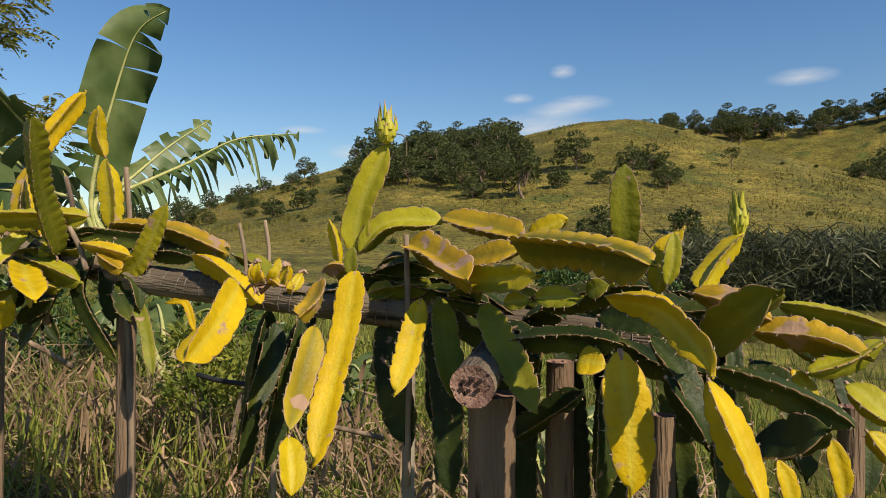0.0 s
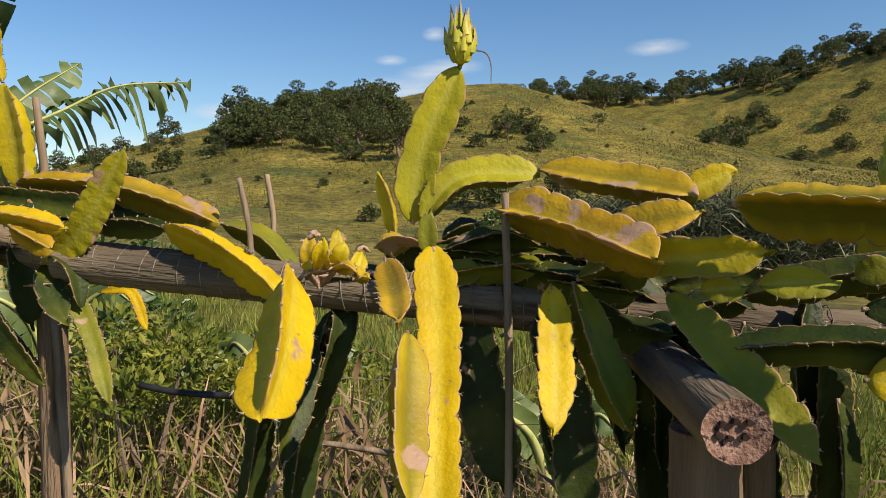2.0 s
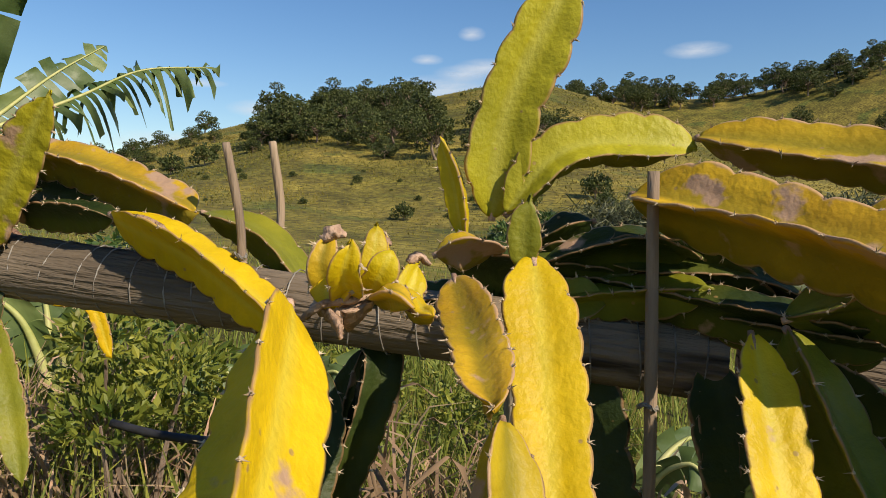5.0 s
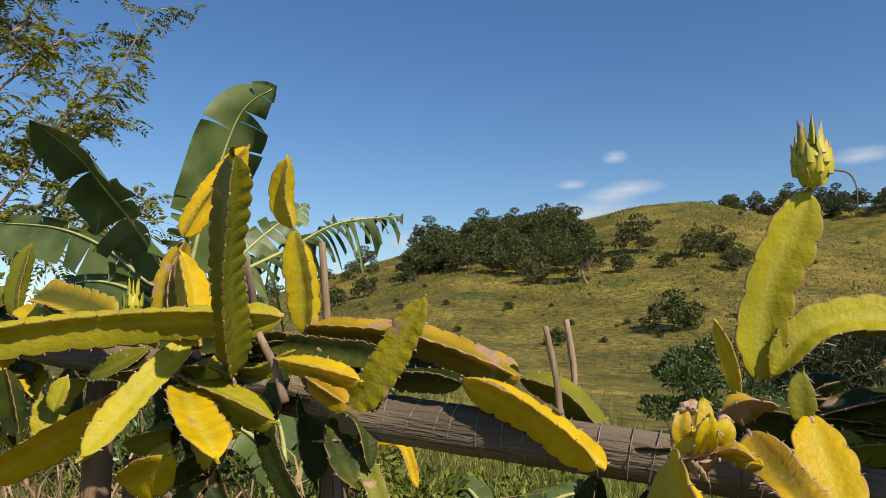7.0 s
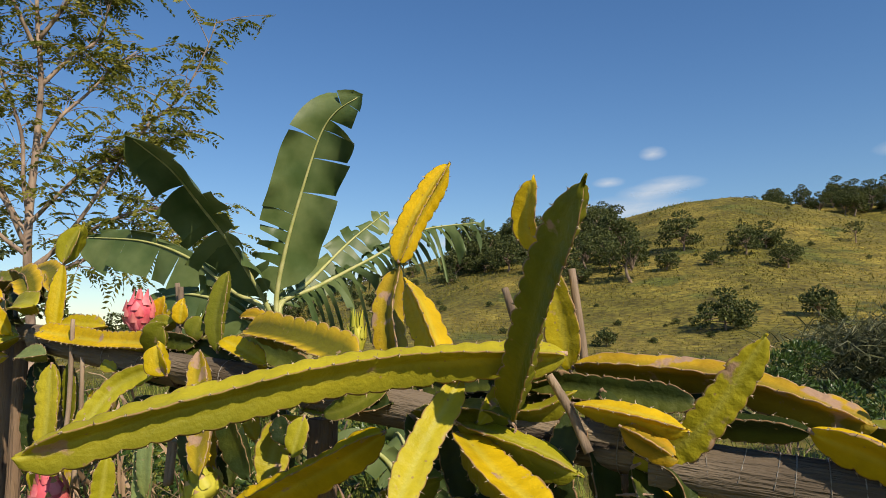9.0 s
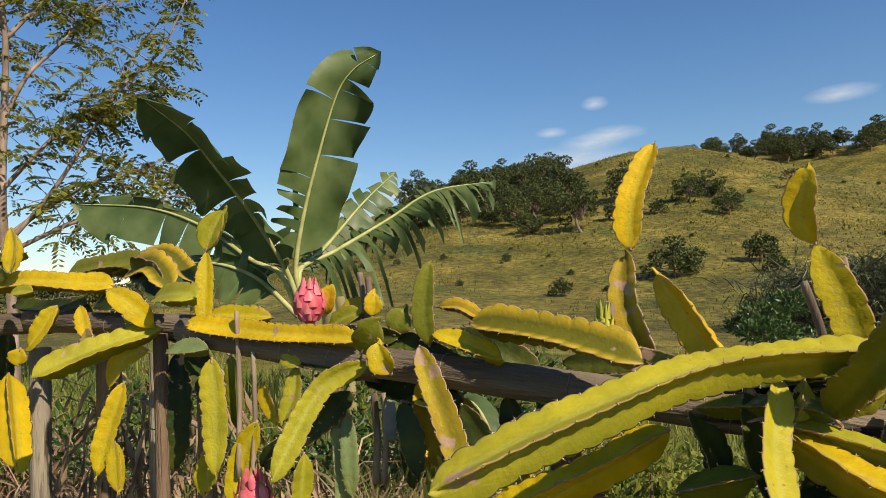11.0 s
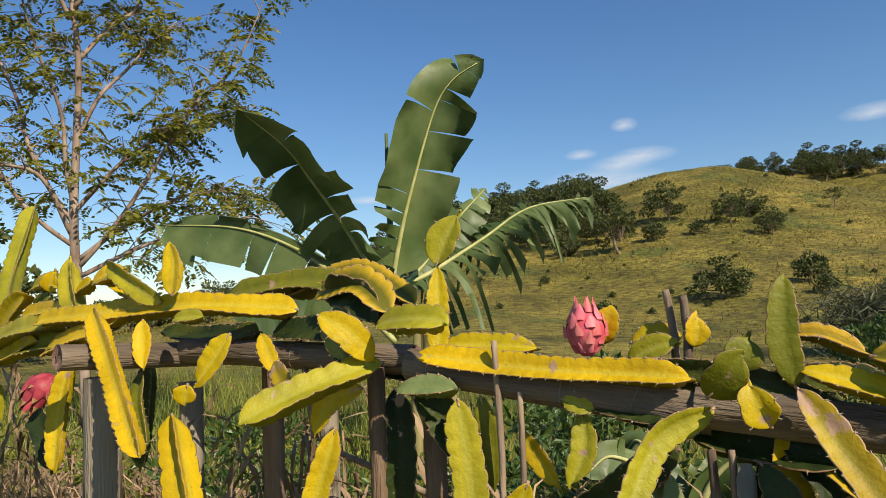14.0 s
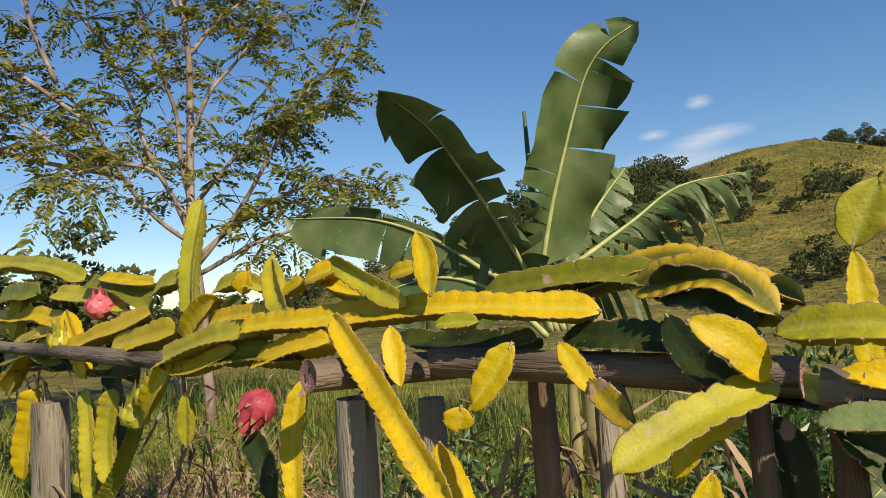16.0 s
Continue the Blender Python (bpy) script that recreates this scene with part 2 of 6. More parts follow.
def tube(pts, radii, sides=8, n=None, wob=0.0, seed=0, caps=True):
    """Vertices and faces of a round bar along a curve, its radius given at its points."""
    n = n or max(2, len(pts) * 3)
    C = spline(pts, n)
    r = np.interp(np.linspace(0, 1, n), np.linspace(0, 1, len(radii)), radii)
    d = np.abs(C[-1] - C[0])
    ref = (0, 1, 0) if d[1] < max(d[0], d[2]) else (1, 0, 0)
    T, A, B = frames_along(C, ref)
    rng = np.random.default_rng(seed)
    a = np.linspace(0, 2 * math.pi, sides, endpoint=False)
    R = r[:, None] * (1 + wob * rng.standard_normal(sides)[None] + wob * 0.5 * rng.standard_normal((n, sides)))
    V = C[:, None] + R[..., None] * (np.cos(a)[None, :, None] * A[:, None] + np.sin(a)[None, :, None] * B[:, None])
    F = [(i * sides + k, i * sides + (k + 1) % sides, (i + 1) * sides + (k + 1) % sides, (i + 1) * sides + k) for i in range(n - 1) for k in range(sides)]
    if caps:
        F += [tuple(range(sides - 1, -1, -1)), tuple(range((n - 1) * sides, n * sides))]
    return V.reshape(-1, 3), F


def joined(bits):
    V, F, o = [], [], 0
    for v, f in bits:
        V.append(np.asarray(v, float))
        F += [tuple(i + o for i in q) for q in f]
        o += len(v)
    return np.vstack(V), F


def strips(base, tip, width, bend, rng, mid=0.55):
    """Grass blades: tapered, bent strips of three faces each, from arrays of base and tip points."""
    n = len(base)
    d = unit(tip - base)
    side = unit(np.cross(d, rng.standard_normal((n, 3))))
    m = base + (tip - base) * mid + np.array([0, 0, 1.0]) * (bend * np.linalg.norm(tip - base, axis=1))[:, None]
    w = width[:, None] * side
    V = np.stack([base - w, base + w, m - w * 0.8, m + w * 0.8, tip], 1).reshape(-1, 3)
    o = np.arange(n)[:, None] * 5
    quads = (o + np.array([[0, 1, 3, 2]])).tolist()
    tris = (o + np.array([[2, 3, 4]])).tolist()
    return V, [tuple(q) for q in quads] + [tuple(q) for q in tris]


def leaves(centre, along, size, rng, slim=0.4, fold=0.25):
    """Small pointed leaves, each of four vertices, folded at the rib."""
    n = len(centre)
    a = unit(along)
    s = unit(np.cross(a, rng.standard_normal((n, 3))))
    up = np.cross(s, a)
    L = size[:, None]
    V = np.stack([centre, centre + a * L * 0.5 + s * L * slim * 0.5 + up * L * fold * 0.3, centre + a * L, centre + a * L * 0.5 - s * L * slim * 0.5 + up * L * fold * 0.3], 1).reshape(-1, 3)
    o = np.arange(n)[:, None] * 4
    return V, [tuple(q) for q in (o + np.array([[0, 1, 2]])).tolist()] + [tuple(q) for q in (o + np.array([[0, 2, 3]])).tolist()]


# ---- the land ----
MID = (-1.5, 1.0)
CREST_AZ = [-75, -45, -30, -21, -15.3, -10.4, -4.4, 2.2, 6.3, 11.8, 16.2, 22.9, 26.7, 32.7, 37, 45, 75]
CREST_EL = [0.2, 0.3, 0.8, 2.2, 4.0, 5.5, 7.3, 8.5, 9.3, 10.3, 10.4, 8.6, 7.4, 5.2, 3.8, 2.5, 1.5]
RIDGE_AZ = [5, 10, 15, 20, 25, 30, 37, 43, 60, 90]
RIDGE_EL = [3, 7.5, 9.1, 9.3, 8.9, 8.8, 10.0, 11.3, 12, 6]


def land(x, y):
    """The height of the ground."""
    x, y = np.asarray(x, float), np.asarray(y, float)
    z = -0.62 * np.tanh(x / 6.0)
    dx, dy = x - MID[0], y - MID[1]
    r = np.hypot(dx, dy) + 1e-6
    az = np.degrees(np.arctan2(dx, dy))
    rc = 135.0
    crest = np.tan(np.radians(np.interp(az, CREST_AZ, CREST_EL))) * rc + 1.7
    u = np.clip((r - 28) / (rc - 28), 0, 1)
    rise = u ** 1.6 * (1.1 - 0.1 * u ** 3)
    past = np.clip((r - rc) / 120, 0, 1)
    hill = crest * rise * (1 - 0.5 * past * past * (3 - 2 * past))
    q = np.clip((r - 175) / 115, 0, 1)
    ridge = (np.tan(np.radians(np.interp(az, RIDGE_AZ, RIDGE_EL, left=0, right=0))) * 290 + 1.7) * (q * q * (3 - 2 * q))
    out = np.clip((r - 340) / 600, 0, 1)
    roll = 0.5 * np.sin(x * 0.11 + 1.3) * np.sin(y * 0.09) * np.clip((r - 20) / 40, 0, 1)
    front = np.clip((100 - np.abs(az)) / 25, 0, 1)
    return z + (np.maximum(hill, ridge) + roll) * (1 - out) * front


def build_ground():
    rad = np.concatenate([np.linspace(0, 20, 24), np.linspace(21, 140, 76), np.linspace(144, 340, 40), [380, 480, 650, 950, 1600, 3000]])
    na = 300
    ang = np.linspace(-math.pi, math.pi, na, endpoint=False)
    V = [(MID[0], MID[1], float(land(*MID)))]
    for r in rad[1:]:
        x, y = MID[0] + r * np.sin(ang), MID[1] + r * np.cos(ang)
        V += list(zip(x, y, land(x, y)))
    F = [(0, 1 + (k + 1) % na, 1 + k) for k in range(na)]
    for i in range(len(rad) - 2):
        a, b = 1 + i * na, 1 + (i + 1) * na
        F += [(a + k, a + (k + 1) % na, b + (k + 1) % na, b + k) for k in range(na)]
    g = new("ground", mesh_of("ground", V, F, GROUND, True))
    tagged(g, "grassy ground rising to a tall green and straw hillside", "ground", kind="structure")


gt = GROUND.node_tree
gb = gt.nodes["Principled BSDF"]
gcol = gb.inputs["Base Color"].links[0].from_socket
for sc, amount in ((1.7, 0.8), (0.25, 0.5)):      # tussocks and grazed patches
    gn, gm, gv = (gt.nodes.new(q) for q in ("ShaderNodeTexNoise", "ShaderNodeMapRange", "ShaderNodeHueSaturation"))
    gn.inputs["Scale"].default_value, gn.inputs["Detail"].default_value, gn.inputs["Roughness"].default_value = sc, 8, 0.65
    gt.links.new(gt.nodes["Texture Coordinate"].outputs["Object"], gn.inputs["Vector"])
    gm.inputs[1].default_value, gm.inputs[2].default_value, gm.inputs[3].default_value, gm.inputs[4].default_value = 0.32, 0.68, 1 - amount, 1 + amount * 0.7
    gt.links.new(gn.outputs["Fac"], gm.inputs[0])
    gt.links.new(gm.outputs[0], gv.inputs["Value"])
    gt.links.new(gcol, gv.inputs["Color"])
    gcol = gv.outputs[0]
gt.links.new(gcol, gb.inputs["Base Color"])
build_ground()


def stuff(name, V, F, mat, label, category):
    ob = new(name, mesh_of(name, V, F, mat))
    return tagged(ob, label, category, kind="stuff")


def build_grass():
    rng = np.random.default_rng(5)
    # long grass behind the fence
    n = 46000
    x = rng.uniform(-11, 7, n)
    y = 2.6 - 0.33 * x + rng.gamma(1.3, 3.4, n)
    keep = (np.sin(x * 2.1 + 1) * np.cos(y * 1.7) + 0.5 * np.sin(x * 5 + y * 4)) > rng.uniform(-2.2, 0.7, n)
    x, y = x[keep], y[keep]
    h = rng.uniform(0.16, 0.62, len(x)) * (0.75 + 0.35 * np.sin(x * 0.9) * np.sin(y * 0.8 + 1))
    base = np.stack([x, y, land(x, y) - 0.02], 1)
    lean = rng.standard_normal((len(x), 2)) * 0.32
    tip = base + np.stack([lean[:, 0] * h, lean[:, 1] * h, h], 1)
    V, F = strips(base, tip, 0.0035 + rng.uniform(0, 0.0045, len(x)), rng.uniform(0.02, 0.2, len(x)), rng)
    stuff("grass", V, F, GRASS_BLADE, "long green meadow grass behind the fence", "grass")
    # grass on the near side
    n = 9000
    x = rng.uniform(-9, 5, n)
    y = 2.0 - 0.33 * x - rng.uniform(0, 3.2, n)
    h = rng.uniform(0.08, 0.3, n)
    base = np.stack([x, y, land(x, y) - 0.02], 1)
    tip = base + np.stack([rng.standard_normal(n) * 0.3 * h, rng.standard_normal(n) * 0.3 * h, h], 1)
    V, F = strips(base, tip, np.full(n, 0.005), rng.uniform(0, 0.2, n), rng)
    stuff("short_grass", V, F, GRASS_BLADE, "short trodden green grass along the fence", "grass")
    # dead stalks and straw along the fence
    n = 4200
    c = rng.choice([-6.4, -4.6, -4.9, -5.7, -3.0, -2.5, -1.6, -0.4, 0.4, -5.3, 1.2], n)
    x = c + rng.standard_normal(n) * 0.42
    y = 3.5 - 0.33 * x + rng.standard_normal(n) * 0.35 + 0.3
    h = rng.uniform(0.2, 0.6, n)
    base = np.stack([x, y, land(x, y) + rng.uniform(0, 0.25, n)], 1)
    tip = base + np.stack([rng.standard_normal(n) * 0.55 * h, rng.standard_normal(n) * 0.55 * h, h * rng.uniform(0.1, 1, n)], 1)
    V, F = strips(base, tip, rng.uniform(0.002, 0.009, n), rng.uniform(0.0, 0.3, n), rng)
    stuff("dead_grass", V, F, DRY_BLADE, "brown dead stalks and straw under the fence", "dry grass")
    # curled straw lying in drifts on the ground
    n = 9000
    x = rng.choice([-6.0, -4.9, -3.7, -2.1, -0.3, -1.5, 0.3], n) + rng.standard_normal(n) * 0.5
    y = 3.3 - 0.33 * x + rng.standard_normal(n) * 0.3
    base = np.stack([x, y, land(x, y) + rng.uniform(0, 0.3, n) ** 1.5], 1)
    tip = base + rng.standard_normal((n, 3)) * np.array([0.11, 0.11, 0.06])
    V, F = strips(base, tip, rng.uniform(0.0015, 0.004, n), rng.uniform(-0.3, 0.3, n), rng)
    stuff("straw", V, F, DRY_BLADE, "drifts of tangled pale brown straw on the ground", "straw")
    # small leafy weeds in the grass
    n = 9000
    c = rng.uniform(0, 1, (240, 2)) * np.array([11, 2.6]) + np.array([-9, 0])
    k = rng.integers(0, 240, n)
    x = c[k, 0] + rng.standard_normal(n) * 0.13
    y = 3.1 - 0.33 * x + c[k, 1] + rng.standard_normal(n) * 0.13
    P = np.stack([x, y, land(x, y) + rng.uniform(0.02, 0.5, n) * (0.4 + 0.6 * c[k, 1] / 2.6)], 1)
    V, F = leaves(P, rng.standard_normal((n, 3)) + np.array([0, 0, 0.4]), rng.uniform(0.03, 0.075, n), rng, 0.5)
    stuff("undergrowth", V, F, WEED_LEAF, "small leafy green and yellow weeds behind the fence", "weeds")
    # tufts on the hillside
    n = 60000
    az = np.radians(rng.uniform(-40, 52, n))
    r = 15 + 130 * rng.uniform(0, 1, n) ** 1.1
    x, y = MID[0] + r * np.sin(az), MID[1] + r * np.cos(az)
    h = rng.uniform(0.05, 0.17, n) * (1 + 1.0 * np.clip(np.sin(x * 0.21) * np.cos(y * 0.17), 0, 1)) * np.clip(r / 50, 0.6, 1.5)
    base = np.stack([x, y, land(x, y) - 0.05], 1)
    tip = base + np.stack([rng.standard_normal(n) * 0.35 * h, rng.standard_normal(n) * 0.35 * h, h], 1)
    V, F = strips(base, tip, (0.015 + 0.05 * rng.uniform(0, 1, n)) * np.clip(r / 60, 0.3, 1.8), rng.uniform(0, 0.2, n), rng)
    stuff("hill_grass", V, F, HILL_BLADE, "tufted straw-green pasture grass on the hillside", "grass")
    # darker tussocks and weeds standing out of the pasture
    n = 170000
    az = np.radians(rng.uniform(-40, 52, n))
    r = 22 + 112 * rng.uniform(0, 1, n) ** 1.05
    x, y = MID[0] + r * np.sin(az), MID[1] + r * np.cos(az)
    patch = np.sin(x * 0.33 + 1.1 * np.sin(y * 0.21)) + np.sin(y * 0.27 + 1.7 * np.sin(x * 0.16)) + 0.8 * np.sin(x * 1.3 + 2 * np.sin(y * 0.9)) * np.sin(y * 1.1)
    keep = patch + rng.uniform(-1.2, 1.2, n) > 0.75
    x, y, r, n = x[keep], y[keep], r[keep], int(keep.sum())
    h = rng.uniform(0.05, 0.16, n) * np.clip(r / 60, 0.55, 1.3)
    base = np.stack([x, y, land(x, y) - 0.05], 1)
    tip = base + np.stack([rng.standard_normal(n) * 0.45 * h, rng.standard_normal(n) * 0.45 * h, h], 1)
    V, F = strips(base, tip, (0.015 + 0.05 * rng.uniform(0, 1, n)) * np.clip(r / 60, 0.3, 1.6), rng.uniform(0, 0.2, n), rng)
    stuff("tussock_grass", V, F, TUSSOCK, "darker green grass tussocks scattered over the hillside", "grass")


build_grass()


# ---- trees ----
def crown_points(lobes, n, rng):
    w = np.array([l[3] ** 2 for l in lobes])
    i = rng.choice(len(lobes), n, p=w / w.sum())
    L = np.array(lobes)[i]
    d = unit(rng.standard_normal((n, 3)))
    rr = rng.uniform(0.35, 1.0, n)[:, None] ** 0.6
    return L[:, :3] + d * rr * L[:, 3:4] * np.array([1, 1, 0.5]), d


def hill_tree(h, spread, seed, n=2000, leaf=0.40, name="tree", label="", thin=False):
    """A broad tree: forked trunk and limbs, crown of many leaf sprays in uneven lobes."""
    rng = np.random.default_rng(seed)
    t = thing(name, label, "tree")
    bits, lobes = [tube([(0, 0, -0.4), (0.05 * h * rng.standard_normal(), 0, 0.25 * h), (0, 0.04 * h, 0.6 * h)], [0.035 * h, 0.025 * h, 0.012 * h], 7)], []
    for k in range(13 if not thin else 5):
        a = k * 2.4 + rng.uniform(-0.4, 0.4)
        q = spread * rng.uniform(0.35, 0.95)
        e = (q * math.cos(a), q * math.sin(a), h * (rng.uniform(0.55, 0.92) if thin else 0.22 + 0.68 * rng.uniform(0, 1) * (1 - 0.45 * q / spread)))
        s = h * rng.uniform(0.2, 0.45)
        bits.append(tube([(0, 0, s), (e[0] * 0.5, e[1] * 0.5, (s + e[2]) * 0.5), e], [0.018 * h, 0.011 * h, 0.004 * h], 5))
        lobes.append((*e, spread * rng.uniform(0.24, 0.46)))
    lobes.append((0, 0, h * 0.88, spread * 0.42))
    V, F = joined(bits)
    add("trunk", mesh_of("trunk", V, F, BARK, True), t)
    P, d = crown_points(lobes, n, rng)
    V, F = leaves(P, d + rng.standard_normal((n, 3)) * 0.7, rng.uniform(0.6, 1.3, n) * leaf, rng, 0.6)
    add("crown", mesh_of("crown", V, F, HILL_LEAF), t)
    return t


def place_trees():
    rng = np.random.default_rng(11)
    kinds = [hill_tree(6.0, 3.3, 1, label="broad dark green pasture tree on the hillside"),
             hill_tree(4.6, 2.9, 2, label="low spreading dark green tree on the hillside"),
             hill_tree(7.5, 3.0, 3, label="tall dark green tree on the hillside", n=1900),
             hill_tree(5.0, 2.2, 4, label="thin open-crowned tree on the hillside", n=500, thin=True),
             hill_tree(3.0, 2.0, 6, label="rounded dark green hillside shrub", n=900, name="shrub")]
    used = set()

    def put(k, az, r, size=1.0, group="trees on the hillside"):
        x, y = MID[0] + r * math.sin(radians(az)), MID[1] + r * math.cos(radians(az))
        s = size * rng.uniform(0.85, 1.15)
        m = pose(x, y, float(land(x, y)) - 0.1, 0, 0, rng.uniform(0, 360)) @ Matrix.Scale(s, 4)
        if k in used:
            o = copy_thing(kinds[k], m)
        else:
            o = kinds[k]
            o.matrix_basis = m
            used.add(k)
        tagged(o, group=group)

    # lone trees and clumps standing on the slope
    put(1, 14.7, 51.6, 0.72)
    put(0, 11.9, 92.9, 0.84)
    put(0, 16.4, 89.9, 0.81)
    put(0, 19.2, 83.9, 0.72)
    put(1, 17.8, 95.5, 1.05)
    put(2, 7.9, 76.3, 0.84)
    put(0, 6.2, 84.5, 0.79)
    put(3, 6.2, 86.2, 0.63)
    put(3, 15.1, 90.5, 0.17)
    put(3, 23.6, 106.0, 0.97)
    put(4, 21.0, 57.1, 0.61)
    put(4, 22.0, 52.6, 0.62)
    put(4, 5.8, 45.6, 0.60)
    put(4, 12.8, 89.1, 0.23)
    put(4, -3.9, 97.2, 1.33)
    put(4, 10.6, 80.9, 1.05)
    put(4, 19.8, 92.3, 0.79)
    put(4, 13.9, 82.8, 0.84)
    for az, r, k, size in ((-2.0, 92, 0, 0.9), (0.5, 88, 1, 1.0), (2.6, 84, 0, 1.0), (4.4, 88, 2, 0.8), (3.6, 78, 1, 0.75), (-4.0, 96, 1, 0.9), (5.6, 92, 0, 1.05), (1.6, 95, 2, 0.9), (-7.0, 92, 1, 0.8), (-10.5, 88, 4, 1.1), (-13.0, 84, 4, 1.2)):
        put(k, az, r, size, "trees of the wooded knoll")
    # the wooded knoll, the low wood at the valley's end and the wood along the far ridge
    for i in range(62):
        az = rng.uniform(-6, 7.2)
        put(int(rng.choice([0, 1, 2])), az, rng.uniform(98, 140), rng.uniform(0.65, 1.15), "trees of the wooded knoll")
    for i in range(42):
        put(int(rng.choice([0, 1, 4])), rng.uniform(-25, -6), rng.uniform(88, 140), rng.uniform(0.4, 0.85), "low trees along the valley side")
    for i in range(128):
        put(int(rng.choice([0, 1, 2, 2, 3])), rng.uniform(14, 52), rng.uniform(258, 296), rng.uniform(1.0, 1.7), "trees along the far ridge")
    for i in range(40):
        az = rng.uniform(31, 50)
        put(int(rng.choice([0, 1, 4])), az, rng.uniform(125, 255), rng.uniform(0.9, 1.6), "trees of the valley wood")
    for i in range(60):
        put(4, rng.uniform(-14, 40), rng.uniform(40, 130), rng.uniform(0.12, 0.34), "small shrubs on the slope")
    for i in range(9):
        put(int(rng.choice([0, 2, 1])), rng.uniform(-54, -39.5), rng.uniform(32, 42), rng.uniform(0.95, 1.3), "trees beyond the field")
    for i in range(10):
        put(int(rng.choice([0, 1, 4])), -41 + 1.7 * i + rng.uniform(-0.6, 0.6), rng.uniform(58, 72), rng.uniform(0.85, 1.1), "trees beyond the field")


place_trees()


def pinnate(P, D, length, rng, pairs=7):
    """Feathery leaves: a row of paired leaflets along each drooping stalk."""
    n = len(P)
    D = unit(D)
    S = unit(np.cross(D, np.array([0, 0, 1.0]) + 0.3 * rng.standard_normal((n, 3))))
    C, A, Z = [], [], []
    for k in range(pairs):
        f = (k + 0.7) / pairs
        c = P + D * (length * f)[:, None] - np.array([0, 0, 1.0]) * (length * 0.45 * f * f)[:, None]
        for s in (-1, 1):
            C.append(c)
            A.append(S * s + D * 0.55 - np.array([0, 0, 0.35]))
            Z.append(length * (0.36 - 0.16 * abs(f - 0.45)))
    return leaves(np.vstack(C), np.vstack(A), np.concatenate(Z), rng, 0.42, 0.2)


def feather_tree():
    """The open tree with feathery leaves."""
    rng = np.random.default_rng(21)
    t = thing("feathery_tree", "slender open tree with feathery olive-green leaves", "tree", place=(-8.5, 9.9, float(land(-8.5, 9.9)) - 0.1))
    right = Vector((0.85, 0.52, 0))
    limbs = [[(0.15, 0), (0.09, 1.6), (0.01, 2.4), (0.0, 3.1), (0.04, 4.1), (0.06, 5.1), (-0.04, 6.1), (-0.07, 7.0), (-0.02, 8.2)],
             [(0.0, 2.5), (-0.42, 2.86), (-0.79, 3.37), (-1.18, 4.14), (-1.53, 4.6), (-2.03, 4.74), (-2.61, 5.18)],
             [(0, 2.8), (-0.28, 3.27), (-0.55, 3.9), (-0.65, 4.43), (-0.97, 5.2), (-1.33, 5.72), (-1.68, 6.5)],
             [(0.02, 2.94), (-0.09, 3.56), (-0.14, 4.26), (-0.43, 5.12), (-0.59, 5.75), (-0.81, 6.6)],
             [(0.04, 2.2), (0.33, 2.54), (0.7, 3.05), (1.06, 3.67), (1.52, 4.4), (1.98, 4.88), (2.3, 5.57), (2.43, 6.0)],
             [(0.07, 2.33), (0.53, 2.7), (1.17, 3.1), (1.73, 3.27), (2.3, 3.2), (2.74, 3.3)],
             [(0, 2.95), (0.44, 3.46), (0.77, 3.76), (1.25, 4.02), (1.58, 4.14)],
             [(0.04, 3.95), (0.32, 4.57), (0.65, 4.97), (0.99, 5.42), (1.34, 5.8)],
             [(0.06, 5.04), (0.47, 5.6), (0.81, 5.95), (0.96, 6.8)],
             [(-0.02, 2.64), (-0.41, 3.4), (-1.1, 3.4), (-1.37, 3.12)],
             [(-0.79, 3.37), (-1.34, 3.62), (-1.82, 4.0), (-2.3, 4.24)],
             [(-0.04, 5.6), (-0.41, 6.4), (-0.7, 7.3)], [(0.01, 5.76), (0.56, 6.6), (1.11, 7.65)],
             [(-1.53, 4.6), (-1.76, 5.26), (-1.84, 6.0), (-1.92, 6.7)],
             [(0.08, 2.1), (0.89, 2.5), (1.59, 2.67), (2.1, 2.84)],
             [(-1.18, 4.1), (-2.2, 4.9), (-3.2, 5.3), (-4.2, 6.1)], [(-0.8, 3.4), (-2.0, 3.7), (-3.2, 4.3), (-4.0, 4.7)]]
    bits, twigs, P, D = [], [], [], []
    for i, lm in enumerate(limbs):
        off = rng.uniform(-1.0, 1.0) if i else 0
        pts = [np.array(right) * a + np.array([-0.52, 0.85, 0]) * off * (k / (len(lm) - 1)) + np.array([0, 0, b]) for k, (a, b) in enumerate(lm)]
        r0 = 0.075 if i == 0 else 0.034
        bits.append(tube(pts, [r0, r0 * 0.8, r0 * 0.5, r0 * 0.2], 7, 22))
        C = spline(pts, 30)
        T = unit(np.gradient(C, axis=0))
        for k in range(6 if i else 12, 30):
            for _ in range(3):
                d = unit(T[k] * 0.5 + rng.standard_normal(3) * np.array([0.9, 0.9, 0.5]))
                ln = rng.uniform(0.3, 0.95)
                q = [C[k], C[k] + d * ln * 0.5 + np.array([0, 0, 0.06]), C[k] + d * ln]
                if rng.uniform() < 0.2 + 0.35 * k / 29:
                    twigs.append(tube(q, [0.009, 0.006, 0.003], 4, 4, caps=False))
                    for f in np.linspace(0.25, 1, 6):
                        if rng.uniform() < 0.66:
                            P.append(C[k] + d * ln * f)
                            D.append(d * 0.6 + rng.standard_normal(3) * np.array([0.8, 0.8, 0.3]) - np.array([0, 0, 0.15]))
    V, F = joined(bits)
    add("trunk", mesh_of("trunk", V, F, TREE_BARK, True), t)
    V, F = joined(twigs)
